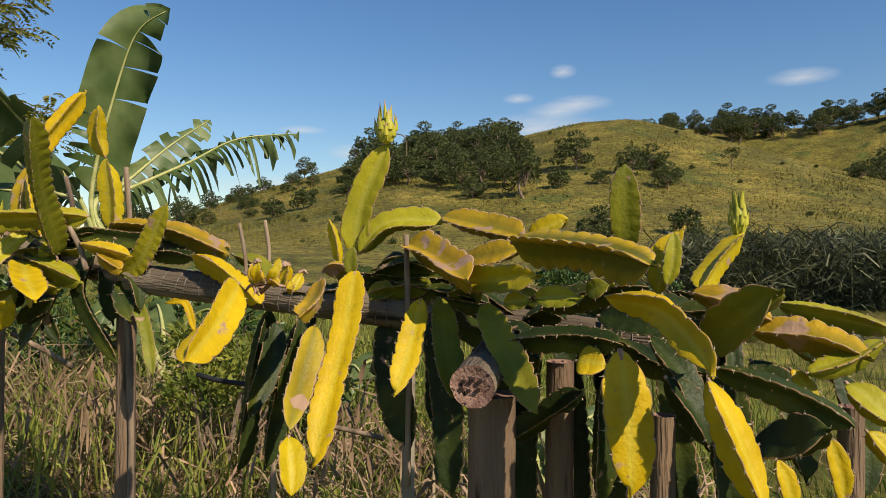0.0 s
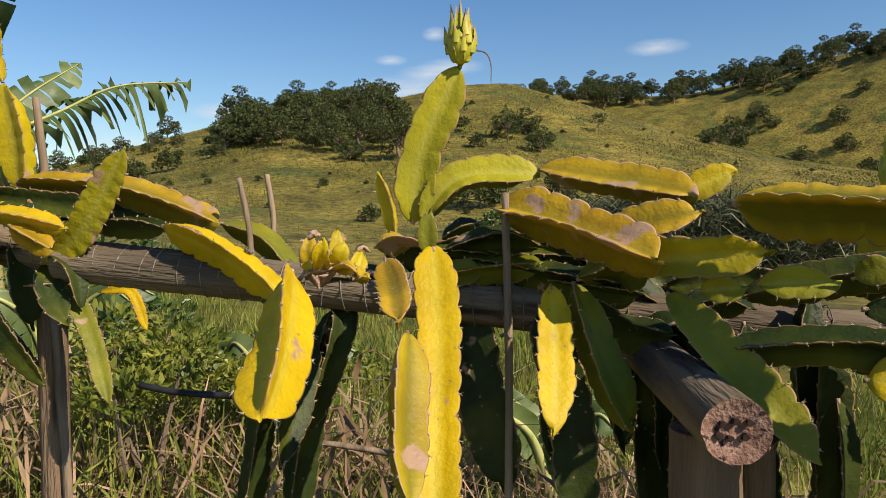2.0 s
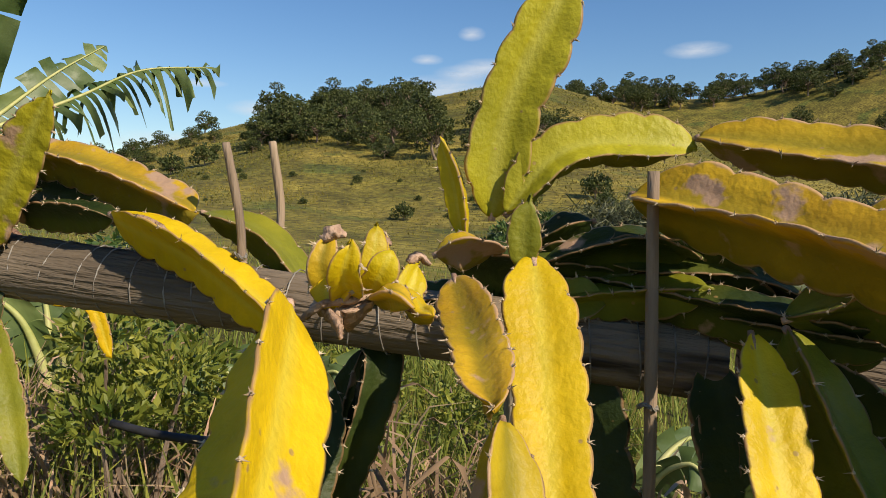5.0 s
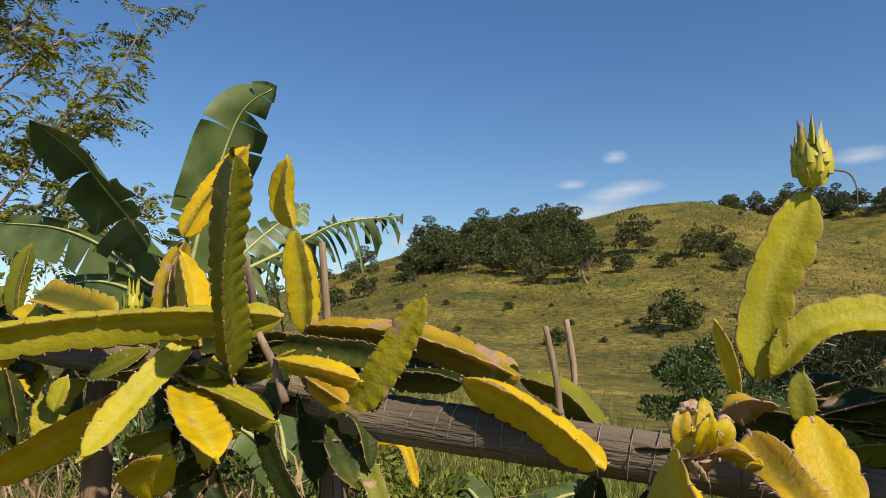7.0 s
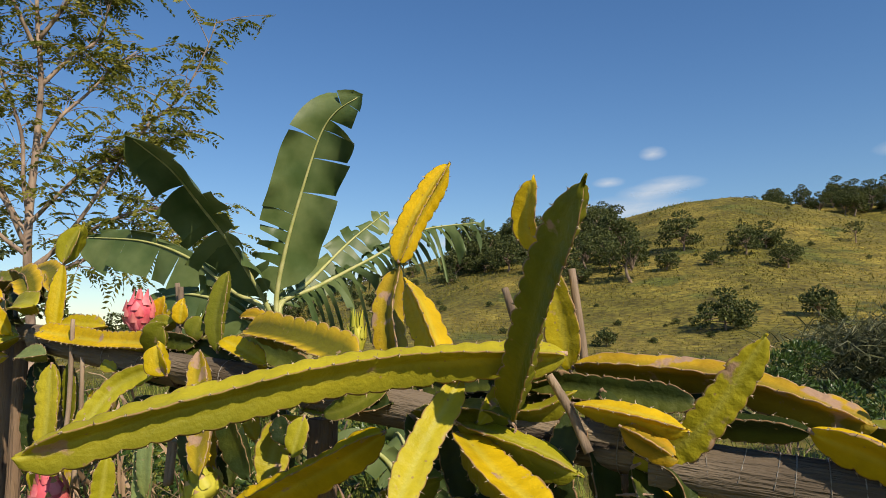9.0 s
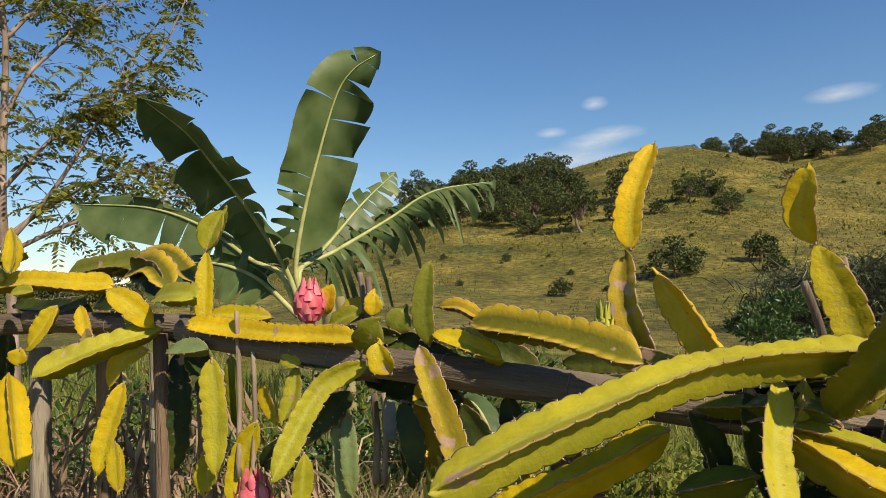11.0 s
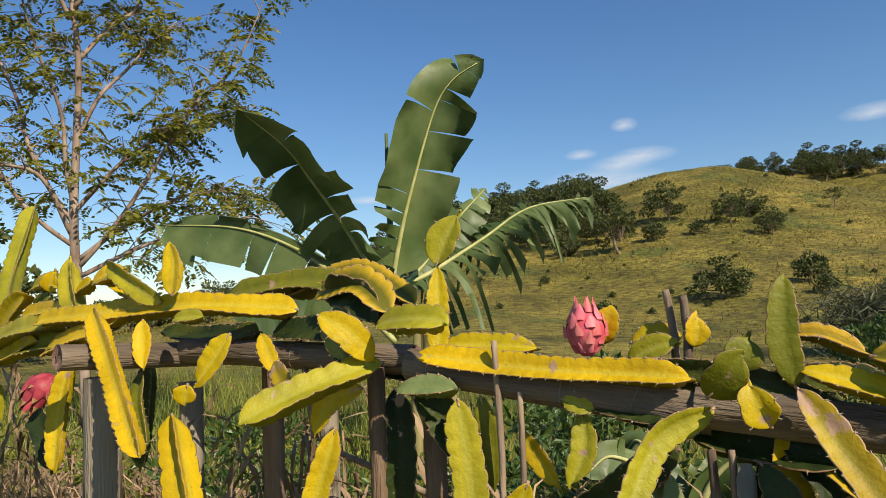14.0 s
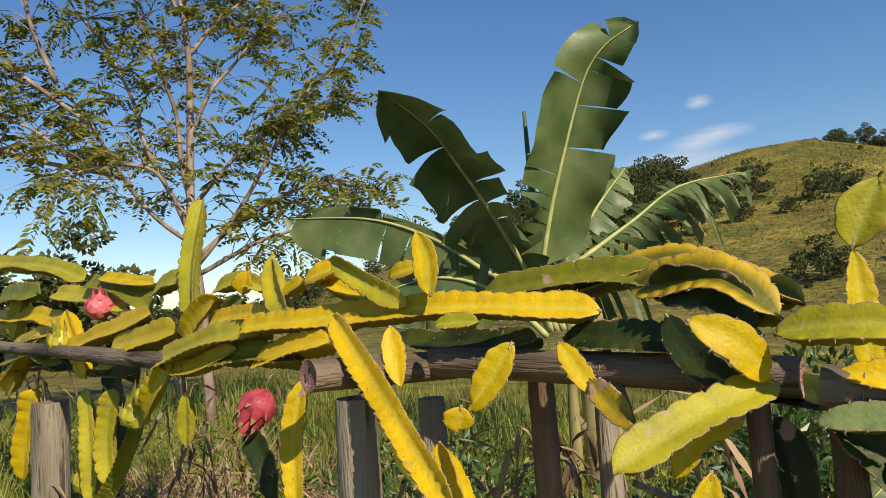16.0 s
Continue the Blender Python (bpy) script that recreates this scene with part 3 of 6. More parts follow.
    tagged(add("twig_spray", mesh_of("twig_spray", V, F, TREE_BARK), t), kind="stuff")
    P, D = np.array(P), np.array(D)
    V, F = pinnate(P, D, rng.uniform(0.2, 0.38, len(P)), rng)
    add("crown", mesh_of("crown", V, F, TREE_LEAF), t)


feather_tree()


def bush(name, label, place, h, r, n, leaf, mat, seed, slim=0.45, lobes=9):
    rng = np.random.default_rng(seed)
    t = thing(name, label, "bush", place=(place[0], place[1], float(land(*place)) - 0.03))
    L, bits = [], []
    for k in range(lobes):
        a, q = k * 2.4, r * rng.uniform(0.1, 0.75)
        e = (q * math.cos(a), q * math.sin(a), h * rng.uniform(0.3, 0.85))
        L.append((*e, r * rng.uniform(0.3, 0.45)))
        bits.append(tube([(0.02 * k, 0, 0), (e[0] * 0.6, e[1] * 0.6, e[2] * 0.5), e], [0.018, 0.012, 0.005], 5, 6))
    V, F = joined(bits)
    tagged(add("branch_work", mesh_of("branch_work", V, F, BARK), t), kind="stuff")
    P, d = crown_points(L, n, rng)
    P[:, 2] = np.clip(P[:, 2] * 1.05, 0.03, None)
    V, F = leaves(P, d + rng.standard_normal((n, 3)) * 0.6 + np.array([0, 0, 0.5]), rng.uniform(0.6, 1.2, n) * leaf, rng, slim)
    add("foliage", mesh_of("foliage", V, F, mat), t)
    return t


bush("citrus_bush", "glossy dark green citrus bush in the field", (2.0, 11.2), 1.75, 0.85, 5200, 0.08, BUSH_LEAF, 31)
bush("citrus_bush", "lower glossy dark green bush beside the citrus", (3.4, 11.9), 1.3, 0.9, 2000, 0.10, BUSH_LEAF, 32)
bush("weed_bush", "yellow-green leafy weed with some yellow leaves", (-1.35, 4.0), 1.05, 0.55, 1900, 0.055, WEED_LEAF, 33)
bush("weed_bush", "yellow-green leafy weed behind the fence", (-0.75, 4.6), 0.8, 0.6, 1400, 0.055, WEED_LEAF, 34)
bush("weed_bush", "dense dark green weed bush behind the fence", (-2.9, 5.2), 1.15, 0.75, 1500, 0.07, BUSH_LEAF, 35)
bush("weed_bush", "bright green leafy weed below the fence", (-5.15, 5.2), 0.8, 0.35, 600, 0.06, WEED_LEAF, 36)
bush("weed_bush", "dark green weeds around the banana plant", (-2.2, 6.6), 1.35, 0.8, 1500, 0.09, BUSH_LEAF, 37)
bush("weed_bush", "low green weeds behind the fence", (-4.3, 5.4), 0.9, 0.8, 1300, 0.07, BUSH_LEAF, 38)
bush("weed_bush", "low leafy weeds in the grass", (0.3, 5.4), 0.7, 0.6, 900, 0.06, WEED_LEAF, 39)


def reed_clump(az, r, h, w, seed):
    rng = np.random.default_rng(seed)
    x0, y0 = MID[0] + r * math.sin(radians(az)), MID[1] + r * math.cos(radians(az))
    n = 2600
    t = thing("reed_clump", "tall drooping clump of dark silvery reeds", "reeds", "reeds at the foot of the hill", (x0, y0, float(land(x0, y0))))
    P = np.stack([rng.standard_normal(n) * w, rng.standard_normal(n) * w * 0.6, rng.uniform(0, h * 0.8, n)], 1)
    d = np.stack([rng.standard_normal(n) * 0.6, rng.standard_normal(n) * 0.6, rng.uniform(-0.5, 0.7, n)], 1)
    ln = rng.uniform(0.5, 1.2, n)
    V, F = strips(P, P + d * ln[:, None], rng.uniform(0.012, 0.03, n), rng.uniform(0.1, 0.35, n), rng)
    tagged(add("reed_foliage", mesh_of("reed_foliage", V, F, REED_BLADE), t), kind="stuff")
    bits = [tube([(a, b, -0.1), (a * 1.1, b * 1.1, h * rng.uniform(0.5, 0.9))], [0.02, 0.01], 4, 3) for a, b in rng.standard_normal((26, 2)) * w * 0.7]
    V, F = joined(bits)
    tagged(add("cane_bundle", mesh_of("cane_bundle", V, F, REED_BLADE), t), kind="stuff")


for k, (az, r, h, w) in enumerate([(24, 30, 2.6, 1.2), (27.5, 29, 3.1, 1.4), (31, 31, 3.0, 1.5), (35, 30, 3.0, 1.5), (39, 29, 3.2, 1.5), (43, 30, 3.0, 1.6)]):
    reed_clump(az, r, h, w, 50 + k)


# ---- banana plant ----
def banana_leaf(parent, pts, width, tear, seed, tilt=0.0, droop=0.25, facing=(0.2, -1, 0.25), gap=0.12, furl=0.0):
    """A banana leaf along a rib: blade torn into strips that hang and curl from it, furled by that share about their own length."""
    rng = np.random.default_rng(seed)
    n = 46 if furl < 0.4 else 84
    C = spline(pts, n)
    T, A, B = frames_along(C, facing)
    c, s = math.cos(radians(tilt)), math.sin(radians(tilt))
    A, B = A * c + B * s, B * c - A * s
    f = np.linspace(0, 1, n)
    start = 0.17
    u = np.clip((f - start) / (1 - start), 0, 1)
    w = width * 0.5 * np.clip(u / 0.16, 0, 1) ** 0.6 * (1 - np.clip((u - 0.62) / 0.38, 0, 1) ** 2.2) ** 0.6
    V, F = [], []
    pitch = np.linalg.norm(C[1] - C[0])
    for side in (-1, 1):
        i = int(n * start)
        while i < n - 1:
            run = 1 + int(rng.geometric(tear))
            slit = gap * rng.choice([0.15, 0.5, 1.0, 2.2])
            j = min(n - 1, i + run)
            shrink, bend, twist = rng.uniform(0.74, 1.05), droop * rng.uniform(0.2, 2.0), rng.uniform(-1, 1) * (0.3 + 8 * max(0.0, gap - 0.2))
            o = len(V)
            for k in range(i, j + 1):
                e = (slit if k == i else 0) - (slit if k == j and j < n - 1 else 0)
                for q in range(6):
                    v = q / 5
                    ww = w[k] * shrink * v
                    base = C[k] + T[k] * (v * width * 0.10 + e * v * pitch)
                    fold = 0.16 * math.sin(v * 1.4)
                    p = base + side * B[k] * ww * (1 - 0.55 * furl) + A[k] * ww * (fold + twist * v * (k - i) / run) - np.array([0, 0, 1]) * bend * ww * v + A[k] * width * (0.02 * math.sin(v * 7 + k * 1.3) + 0.05 * math.sin(k * 0.55 + side + seed) * v) * v
                    off = (k - (i + j) / 2) * pitch * furl * min(1.0, v * 3)
                    V.append(p - T[k] * off + np.array([B[k][0], B[k][1], 0]) * off)
            for a in range(j - i):
                for q in range(5):
                    F.append((o + a * 6 + q, o + a * 6 + q + 1, o + (a + 1) * 6 + q + 1, o + (a + 1) * 6 + q))
            i = j
    leaf = add("leaf", mesh_of("leaf", V, F, BAN_LEAF, True), parent)
    rv, rf = tube(C + A * 0.006, [0.030, 0.024, 0.016, 0.010, 0.004], 7, n)
    add("rib", mesh_of("rib", rv, rf, BAN_RIB, True), leaf, "pale green leaf rib")


def banana_plant():
    x0, y0 = -3.55, 7.6
    g = float(land(x0, y0))
    t = thing("banana_plant", "banana plant with large torn green leaves", "banana plant", place=(0, 0, 0))
    for k, (dx, r) in enumerate([(0, 0.10), (0.18, 0.07), (-0.16, 0.06)]):
        v, f = tube([(x0 + dx, y0, g - 0.05), (x0 + dx * 0.9, y0, g + 0.8), (x0 + dx * 0.6, y0, 1.75)], [r, r * 0.8, r * 0.6], 12, 12, 0.03, k)
        add("pseudostem", mesh_of("pseudostem", v, f, BAN_STEM, True), t)
    banana_leaf(t, [(-3.78, 7.6, 1.62), (-3.87, 7.6, 2.02), (-3.76, 7.55, 2.56), (-3.57, 7.5, 3.16), (-3.37, 7.45, 3.69), (-3.19, 7.4, 3.91), (-2.97, 7.4, 4.04)], 0.68, 0.22, 1, 0, 0.15, (0.55, -0.85, 0.1), 0.3)
    banana_leaf(t, [(-3.82, 7.6, 1.62), (-3.94, 7.5, 2.05), (-4.18, 7.25, 2.57), (-4.38, 6.95, 2.95), (-4.55, 6.75, 3.23), (-4.82, 6.56, 3.48)], 0.74, 0.2, 2, 0, 0.35, (-0.42, -0.9, -0.2), 0.2)
    banana_leaf(t, [(-3.86, 7.63, 1.58), (-4.01, 7.6, 1.99), (-4.32, 7.65, 2.15), (-4.81, 7.75, 2.5), (-5.4, 7.8, 2.74), (-6.23, 7.9, 2.84)], 0.56, 0.25, 3, 0, 0.5, (-0.35, -0.9, 0.1), 0.15)
    banana_leaf(t, [(-3.72, 7.63, 1.64), (-3.87, 7.65, 2.0), (-3.53, 7.9, 2.21), (-3.04, 8.3, 2.54), (-2.56, 8.6, 2.86), (-1.93, 8.9, 2.98)], 0.98, 0.8, 4, 0, 0.75, (0.2, -0.5, 0.85), 0.2, 0.6)
    banana_leaf(t, [(-3.72, 7.6, 1.62), (-3.85, 7.65, 1.99), (-3.63, 7.95, 2.28), (-3.32, 8.4, 2.75), (-3.02, 8.9, 3.15)], 0.5, 0.5, 5, 0, 0.4, (0.5, -0.9, 0.2), 0.2, 0.25)
    banana_leaf(t, [(-3.86, 7.6, 1.58), (-4.25, 7.5, 1.98), (-4.75, 7.45, 2.14), (-5.3, 7.4, 2.02)], 0.6, 0.3, 6, 0, 0.5, (-0.35, -0.9, 0.15), 0.12)
    v, f = tube([(-3.84, 7.66, 1.79), (-3.9, 7.8, 2.78), (-3.92, 7.93, 3.6)], [0.022, 0.03, 0.016], 8, 12)
    add("rolled_leaf", mesh_of("rolled_leaf", v, f, BAN_LEAF, True), t, "new leaf still rolled into a spear")
    return t


banana_plant()


def banana_shoot(x, y, h, seed):
    t = thing("banana_shoot", "young banana shoot with broad green leaves in the grass", "banana plant")
    g = float(land(x, y))
    rng = np.random.default_rng(seed)
    v, f = tube([(x, y, g - 0.03), (x + 0.02, y, g + h * 0.5)], [0.03, 0.018], 9, 6)
    add("pseudostem", mesh_of("pseudostem", v, f, BAN_STEM, True), t)
    for k in range(4):
        a = k * 1.7 + rng.uniform(0, 0.6)
        d = np.array([math.cos(a), math.sin(a) * 0.6, 0]) * h * 0.45
        b = np.array([x, y, g + h * 0.35])
        banana_leaf(t, [b, b + d * 0.4 + (0, 0, h * 0.45), b + d + (0, 0, h * 0.62), b + d * 1.4 + (0, 0, h * 0.55)], h * 0.24, 0.2, seed + k, 0, 0.3, (0.1, -1, 0.4))


banana_shoot(-0.75, 4.3, 0.75, 90)
banana_shoot(-2.0, 5.0, 0.9, 97)
banana_shoot(0.55, 3.6, 0.7, 104)


# ---- fence ----
def log(name, parent, a, b, r0, r1, mat, seed, end=True, rings=0):
    """A round log with a wavering outline, sunk cracks and sawn ends."""
    a, b = np.array(a, float), np.array(b, float)
    L = np.linalg.norm(b - a)
    rng = np.random.default_rng(seed)
    n, sides = max(8, int(L / 0.06)), 22
    z = np.linspace(0, L, n)
    ang = np.linspace(0, 2 * math.pi, sides, endpoint=False)
    rad = np.interp(z, [0, L], [r0, r1])[:, None] * (1 + 0.025 * np.sin(ang * 2 + seed)[None] + 0.018 * rng.standard_normal((n, sides)) + 0.03 * np.sin(z * 5 + seed)[:, None])
    for k in rng.choice(sides, 5, replace=False):
        i = int(rng.integers(0, max(1, n // 2)))
        rad[i:i + n // 2, k] *= 0.93
    V = np.stack([rad * np.cos(ang), rad * np.sin(ang), np.repeat(z[:, None], sides, 1)], 2).reshape(-1, 3)
    F = [(i * sides + k, i * sides + (k + 1) % sides, (i + 1) * sides + (k + 1) % sides, (i + 1) * sides + k) for i in range(n - 1) for k in range(sides)]
    m = Vector(b - a).to_track_quat("Z", "Y").to_matrix().to_4x4()
    ob = add(name, mesh_of(name, V, F, mat, True), parent)
    ob.matrix_basis = Matrix.Translation(a) @ m
    for w, zz in ((0, 0.0), (n - 1, L)):
        ring = V[w * sides:(w + 1) * sides]
        inner = ring * np.array([0.55, 0.55, 1]) + np.array([0, 0, 0.006 if w == 0 else -0.006])
        VV = np.vstack([ring, inner, [[0, 0, zz + (0.008 if w == 0 else -0.008)]]])
        FF = [(k, (k + 1) % sides, sides + (k + 1) % sides, sides + k) for k in range(sides)] + [(sides + k, sides + (k + 1) % sides, 2 * sides) for k in range(sides)]
        if w == 0:
            FF = [tuple(reversed(q)) for q in FF]
        add("sawn_end", mesh_of("sawn_end", VV, FF, LOG_END), ob, "cracked sawn log end")
    for k in range(rings):
        zc = L * (k + 0.5 + rng.uniform(-0.25, 0.25)) / rings
        tw = rng.uniform(-0.012, 0.012)
        r = np.interp(zc, [0, L], [r0, r1]) * 1.03
        pts = [(r * math.cos(q), r * math.sin(q), zc + tw * math.sin(q)) for q in np.linspace(0, 2 * math.pi, 17)]
        v, f = tube(pts, [0.0012, 0.0012], 4, 17, caps=False)
        add("wire", mesh_of("wire", v, f, WIRE), ob, "thin wire wound round the log")
    return ob


fence = thing("log_fence", "rustic trellis of weathered round logs and posts", "fence")
log("rail", fence, (-1.073, 2.388, 1.401), (0.011, 2.06, 1.293), 0.049, 0.053, LOG, 1, rings=24)
log("rail", fence, (0.053, 2.077, 1.295), (0.745, 1.767, 1.242), 0.05, 0.05, LOG, 2, rings=4)
log("rail", fence, (-2.391, 2.949, 1.582), (-1.031, 2.396, 1.408), 0.048, 0.05, LOG, 3, rings=4)
log("rail", fence, (-3.072, 3.232, 1.681), (-2.356, 2.945, 1.565), 0.045, 0.047, LOG, 4, rings=3)
log("rail", fence, (-4.236, 3.429, 1.739), (-3.94, 3.866, 1.711), 0.043, 0.043, LOG, 5, rings=1)
log("rail", fence, (-3.972, 3.771, 1.73), (-3.075, 3.34, 1.685), 0.045, 0.045, LOG, 9, rings=3)
log("rail", fence, (-8.449, 6.558, 1.867), (-5.29, 4.425, 1.745), 0.04, 0.04, LOG, 6, rings=2)
cross = log("cross_log", fence, (0.062, 1.474, 1.206), (0.162, 1.954, 1.226), 0.047, 0.047, LOG, 7)
log("post", fence, (0.107, 1.634, -0.111), (0.117, 1.639, 1.156), 0.058, 0.055, POST, 21)
log("post", fence, (0.292, 1.775, -0.130), (0.302, 1.780, 1.211), 0.038, 0.036, POST, 15)
log("post", fence, (0.514, 1.639, -0.153), (0.524, 1.644, 1.106), 0.031, 0.029, POST, 4)
log("post", fence, (-1.132, 2.449, 0.016), (-1.122, 2.454, 1.369), 0.035, 0.033, POST, 94)
log("post", fence, (-0.137, 2.616, -0.086), (-0.127, 2.621, 1.175), 0.024, 0.023, PALE_POST, 24)
log("post", fence, (-1.870, 2.754, 0.087), (-1.860, 2.759, 1.447), 0.041, 0.039, POST, 39)
log("post", fence, (-3.494, 3.887, 0.225), (-3.484, 3.892, 1.563), 0.036, 0.034, PALE_POST, 79)
log("post", fence, (-3.029, 3.279, 0.189), (-3.019, 3.284, 1.579), 0.032, 0.03, POST, 20)
log("post", fence, (-4.155, 3.524, 0.272), (-4.145, 3.529, 1.665), 0.060, 0.057, PALE_POST, 40)
log("post", fence, (-4.037, 3.910, 0.264), (-4.027, 3.915, 1.604), 0.046, 0.043, PALE_POST, 78)
log("post", fence, (-3.675, 3.800, 0.238), (-3.665, 3.805, 1.664), 0.040, 0.038, POST, 77)
log("post", fence, (-6.852, 5.499, 0.405), (-6.842, 5.504, 1.483), 0.108, 0.102, PALE_POST, 85)
log("post", fence, (0.777, 1.328, -0.180), (0.787, 1.333, 1.197), 0.023, 0.022, POST, 45)
log("post", fence, (-1.789, 2.774, 0.080), (-1.779, 2.779, 1.230), 0.017, 0.016, POST, 92)
log("post", fence, (-3.190, 3.288, 0.202), (-3.180, 3.293, 1.672), 0.025, 0.024, POST, 69)


def stick(a, b, r, label="thin weathered upright stake tied to the fence", tie=None):
    a, b = np.array(a), np.array(b)
    t = thing("stake", label, "stake", "stakes along the fence")
    m = (a + b) / 2 + np.array([0.006, 0.004, 0])
    v, f = tube([a, a + (m - a) * 0.5, m, b], [r * 1.1, r, r * 1.05, r * 0.9], 8, 14, 0.06, int(abs(a[0]) * 100))
    add("rod", mesh_of("rod", v, f, STICK, True), t)
    if tie:
        c = a + (b - a) * tie
        q = [(c[0] + 1.3 * r * math.cos(k), c[1] + 1.3 * r * math.sin(k), c[2] + 0.004 * math.sin(2 * k)) for k in np.linspace(0, 6.3, 12)]
        v, f = tube(q, [0.003, 0.003], 5, 12, caps=False)
        add("tie", mesh_of("tie", v, f, WIRE), t, "pale string tie")


def pits(ob, spots, r):
    """Bored holes in the sawn end of a log, as discs coloured dark like their shade."""
    for x, y in spots:
        v, f = tube([(x, y, -0.001), (x, y, 0.010)], [r, r * 0.8], 8, 3, 0.15, int(abs(x) * 9000))
        add("bored_hole", mesh_of("bored_hole", v, f, PIT), ob, "dark disc for the shade in a bored hole of the log end")


PIT = material("pit", (0.018, 0.010, 0.009), (0.04, 0.022, 0.018), 60, 0.95, 0.2)
pits(cross, [(-0.018, 0.012), (0.0, 0.014), (0.018, 0.010), (-0.012, -0.008), (0.008, -0.010), (0.024, -0.006)], 0.0048)

stick((-0.629, 2.216, 1.369), (-0.655, 2.224, 1.583), 0.0065, tie=0.25)
stick((-0.59, 2.34, 1.408), (-0.603, 2.344, 1.598), 0.0065)
stick((-0.104, 2.018, 0.807), (-0.108, 2.019, 1.543), 0.0085, tie=0.6)
stick((-0.018, 2.113, 1.412), (-0.017, 2.113, 1.555), 0.008)
stick((-1.173, 2.588, 1.379), (-1.2, 2.617, 1.81), 0.01)
stick((-1.319, 2.468, 1.578), (-1.355, 2.483, 1.76), 0.009)
stick((-1.198, 2.323, 1.429), (-1.268, 2.345, 1.575), 0.009)
stick((-2.395, 2.972, 1.66), (-2.392, 2.981, 1.828), 0.01)
stick((-3.402, 3.423, 1.463), (-3.51, 3.572, 1.874), 0.011)
stick((-2.412, 3.011, 1.647), (-2.423, 3.016, 1.844), 0.009)
stick((-1.089, 2.414, 0.535), (-1.108, 2.42, 1.265), 0.011)
stick((-0.572, 2.334, 0.624), (-0.585, 2.338, 1.273), 0.008)
stick((-2.838, 3.073, 1.229), (-2.836, 3.094, 1.741), 0.008)
stick((-2.797, 3.079, 1.21), (-2.779, 3.071, 1.613), 0.008)
stick((-2.381, 2.912, 1.24), (-2.377, 2.911, 1.493), 0.01)
stick((-2.353, 2.88, 1.249), (-2.344, 2.876, 1.498), 0.008)
stick((-5.181, 4.337, 1.516), (-5.173, 4.332, 1.735), 0.008, "white painted thin stake among the cactus stems")
stick((-3.076, 3.619, 1.229), (-3.435, 3.65, 1.393), 0.01, "thin pale branch leaning behind the fence")
stick((-1.693, 3.167, 0.959), (-1.895, 3.035, 1.13), 0.012, "thin pale branch leaning behind the fence")
stick((-0.238, 2.753, 0.745), (-0.483, 2.831, 0.778), 0.01, "thin grey branch lying in dead grass")


def dead_leaves(place, h, n, seed):
    """A hanging bunch of withered tan leaf strips."""
    rng = np.random.default_rng(seed)
    t = thing("withered_leaves", "hanging bunch of withered tan banana leaves", "dead leaves", "withered leaves behind the fence", place)
    for k in range(n):
        a = rng.uniform(0, 6.28)
        r, l = rng.uniform(0.08, 0.4), rng.uniform(0.15, 0.4)
        top = h * rng.uniform(0.5, 1.0)
        hub = rng.standard_normal(3) * np.array([0.16, 0.1, 0])
        o = np.array([math.cos(a), math.sin(a), 0])
        pts = [hub + np.array([0, 0, top]), hub + o * r * 0.6 + np.array([0, 0, top + l * rng.uniform(-0.3, 0.3)]), hub + o * r + np.array([0, 0, top - l])]
        C = spline(pts, 9)
        side = np.array([-o[1], o[0], 0]) * rng.uniform(0.003, 0.008)
        f = np.linspace(0, 1, 9)[:, None]
        w = side * (0.3 + 0.7 * np.sin(f * 2.6 + 0.3)) + o * 0.012 * np.sin(f * 14 + k)
        V = np.stack([C - w, C + o * 0.01 * np.cos(f * 9 + k), C + w], 1).reshape(-1, 3)
        F = [(i * 3 + m, i * 3 + m + 1, i * 3 + m + 4, i * 3 + m + 3) for i in range(8) for m in range(2)]
        add("leaf_strip", mesh_of("leaf_strip", V, F, DRY_BLADE, True), t)


dead_leaves((-1.93, 3.92, 0.19), 0.53, 20, 70)
dead_leaves((-1.89, 3.68, 0.19), 0.77, 20, 71)
dead_leaves((-3.25, 3.90, 0.31), 1.04, 26, 72)
dead_leaves((-5.51, 5.11, 0.45), 1.25, 34, 73)
dead_leaves((-3.77, 4.12, 0.35), 1.07, 30, 74)
dead_leaves((-8.23, 6.72, 0.55), 1.12, 30, 75)
dead_leaves((0.04, 2.56, -0.00), 0.87, 14, 76)
dead_leaves((-3.70, 4.08, 0.34), 1.13, 30, 77)
dead_leaves((-0.39, 2.91, 0.04), 1.00, 18, 78)
dead_leaves((-3.62, 3.94, 0.33), 1.33, 18, 79)


def hose(pts, r, label):
    v, f = tube(pts, [r, r], 8, 30)
    tagged(new("hose", mesh_of("hose", v, f, HOSE, True)), label, "hose")


hose([(-1.052, 2.958, 0.962), (-0.92, 2.916, 0.941), (-0.722, 2.854, 0.933), (-0.514, 2.788, 0.915)], 0.011, "black plastic irrigation hose behind the fence")
v, f = tube([(-2.328, 2.858, 1.372), (-2.327, 2.859, 1.384), (-2.325, 2.861, 1.462), (-2.324, 2.862, 1.474)], [0.012, 0.02, 0.02, 0.012], 8, 10)
v = np.array(v) * np.array([1, 0.12, 1]) + np.array([0, 2.858 * 0.88, 0])
tagged(new("tag", mesh_of("tag", v, f, TAG)), "small grey plastic plate hanging below the rail", "tag")


# ---- dragon fruit plants ----
TOWARD = (-0.06, -1.0, 0.0)


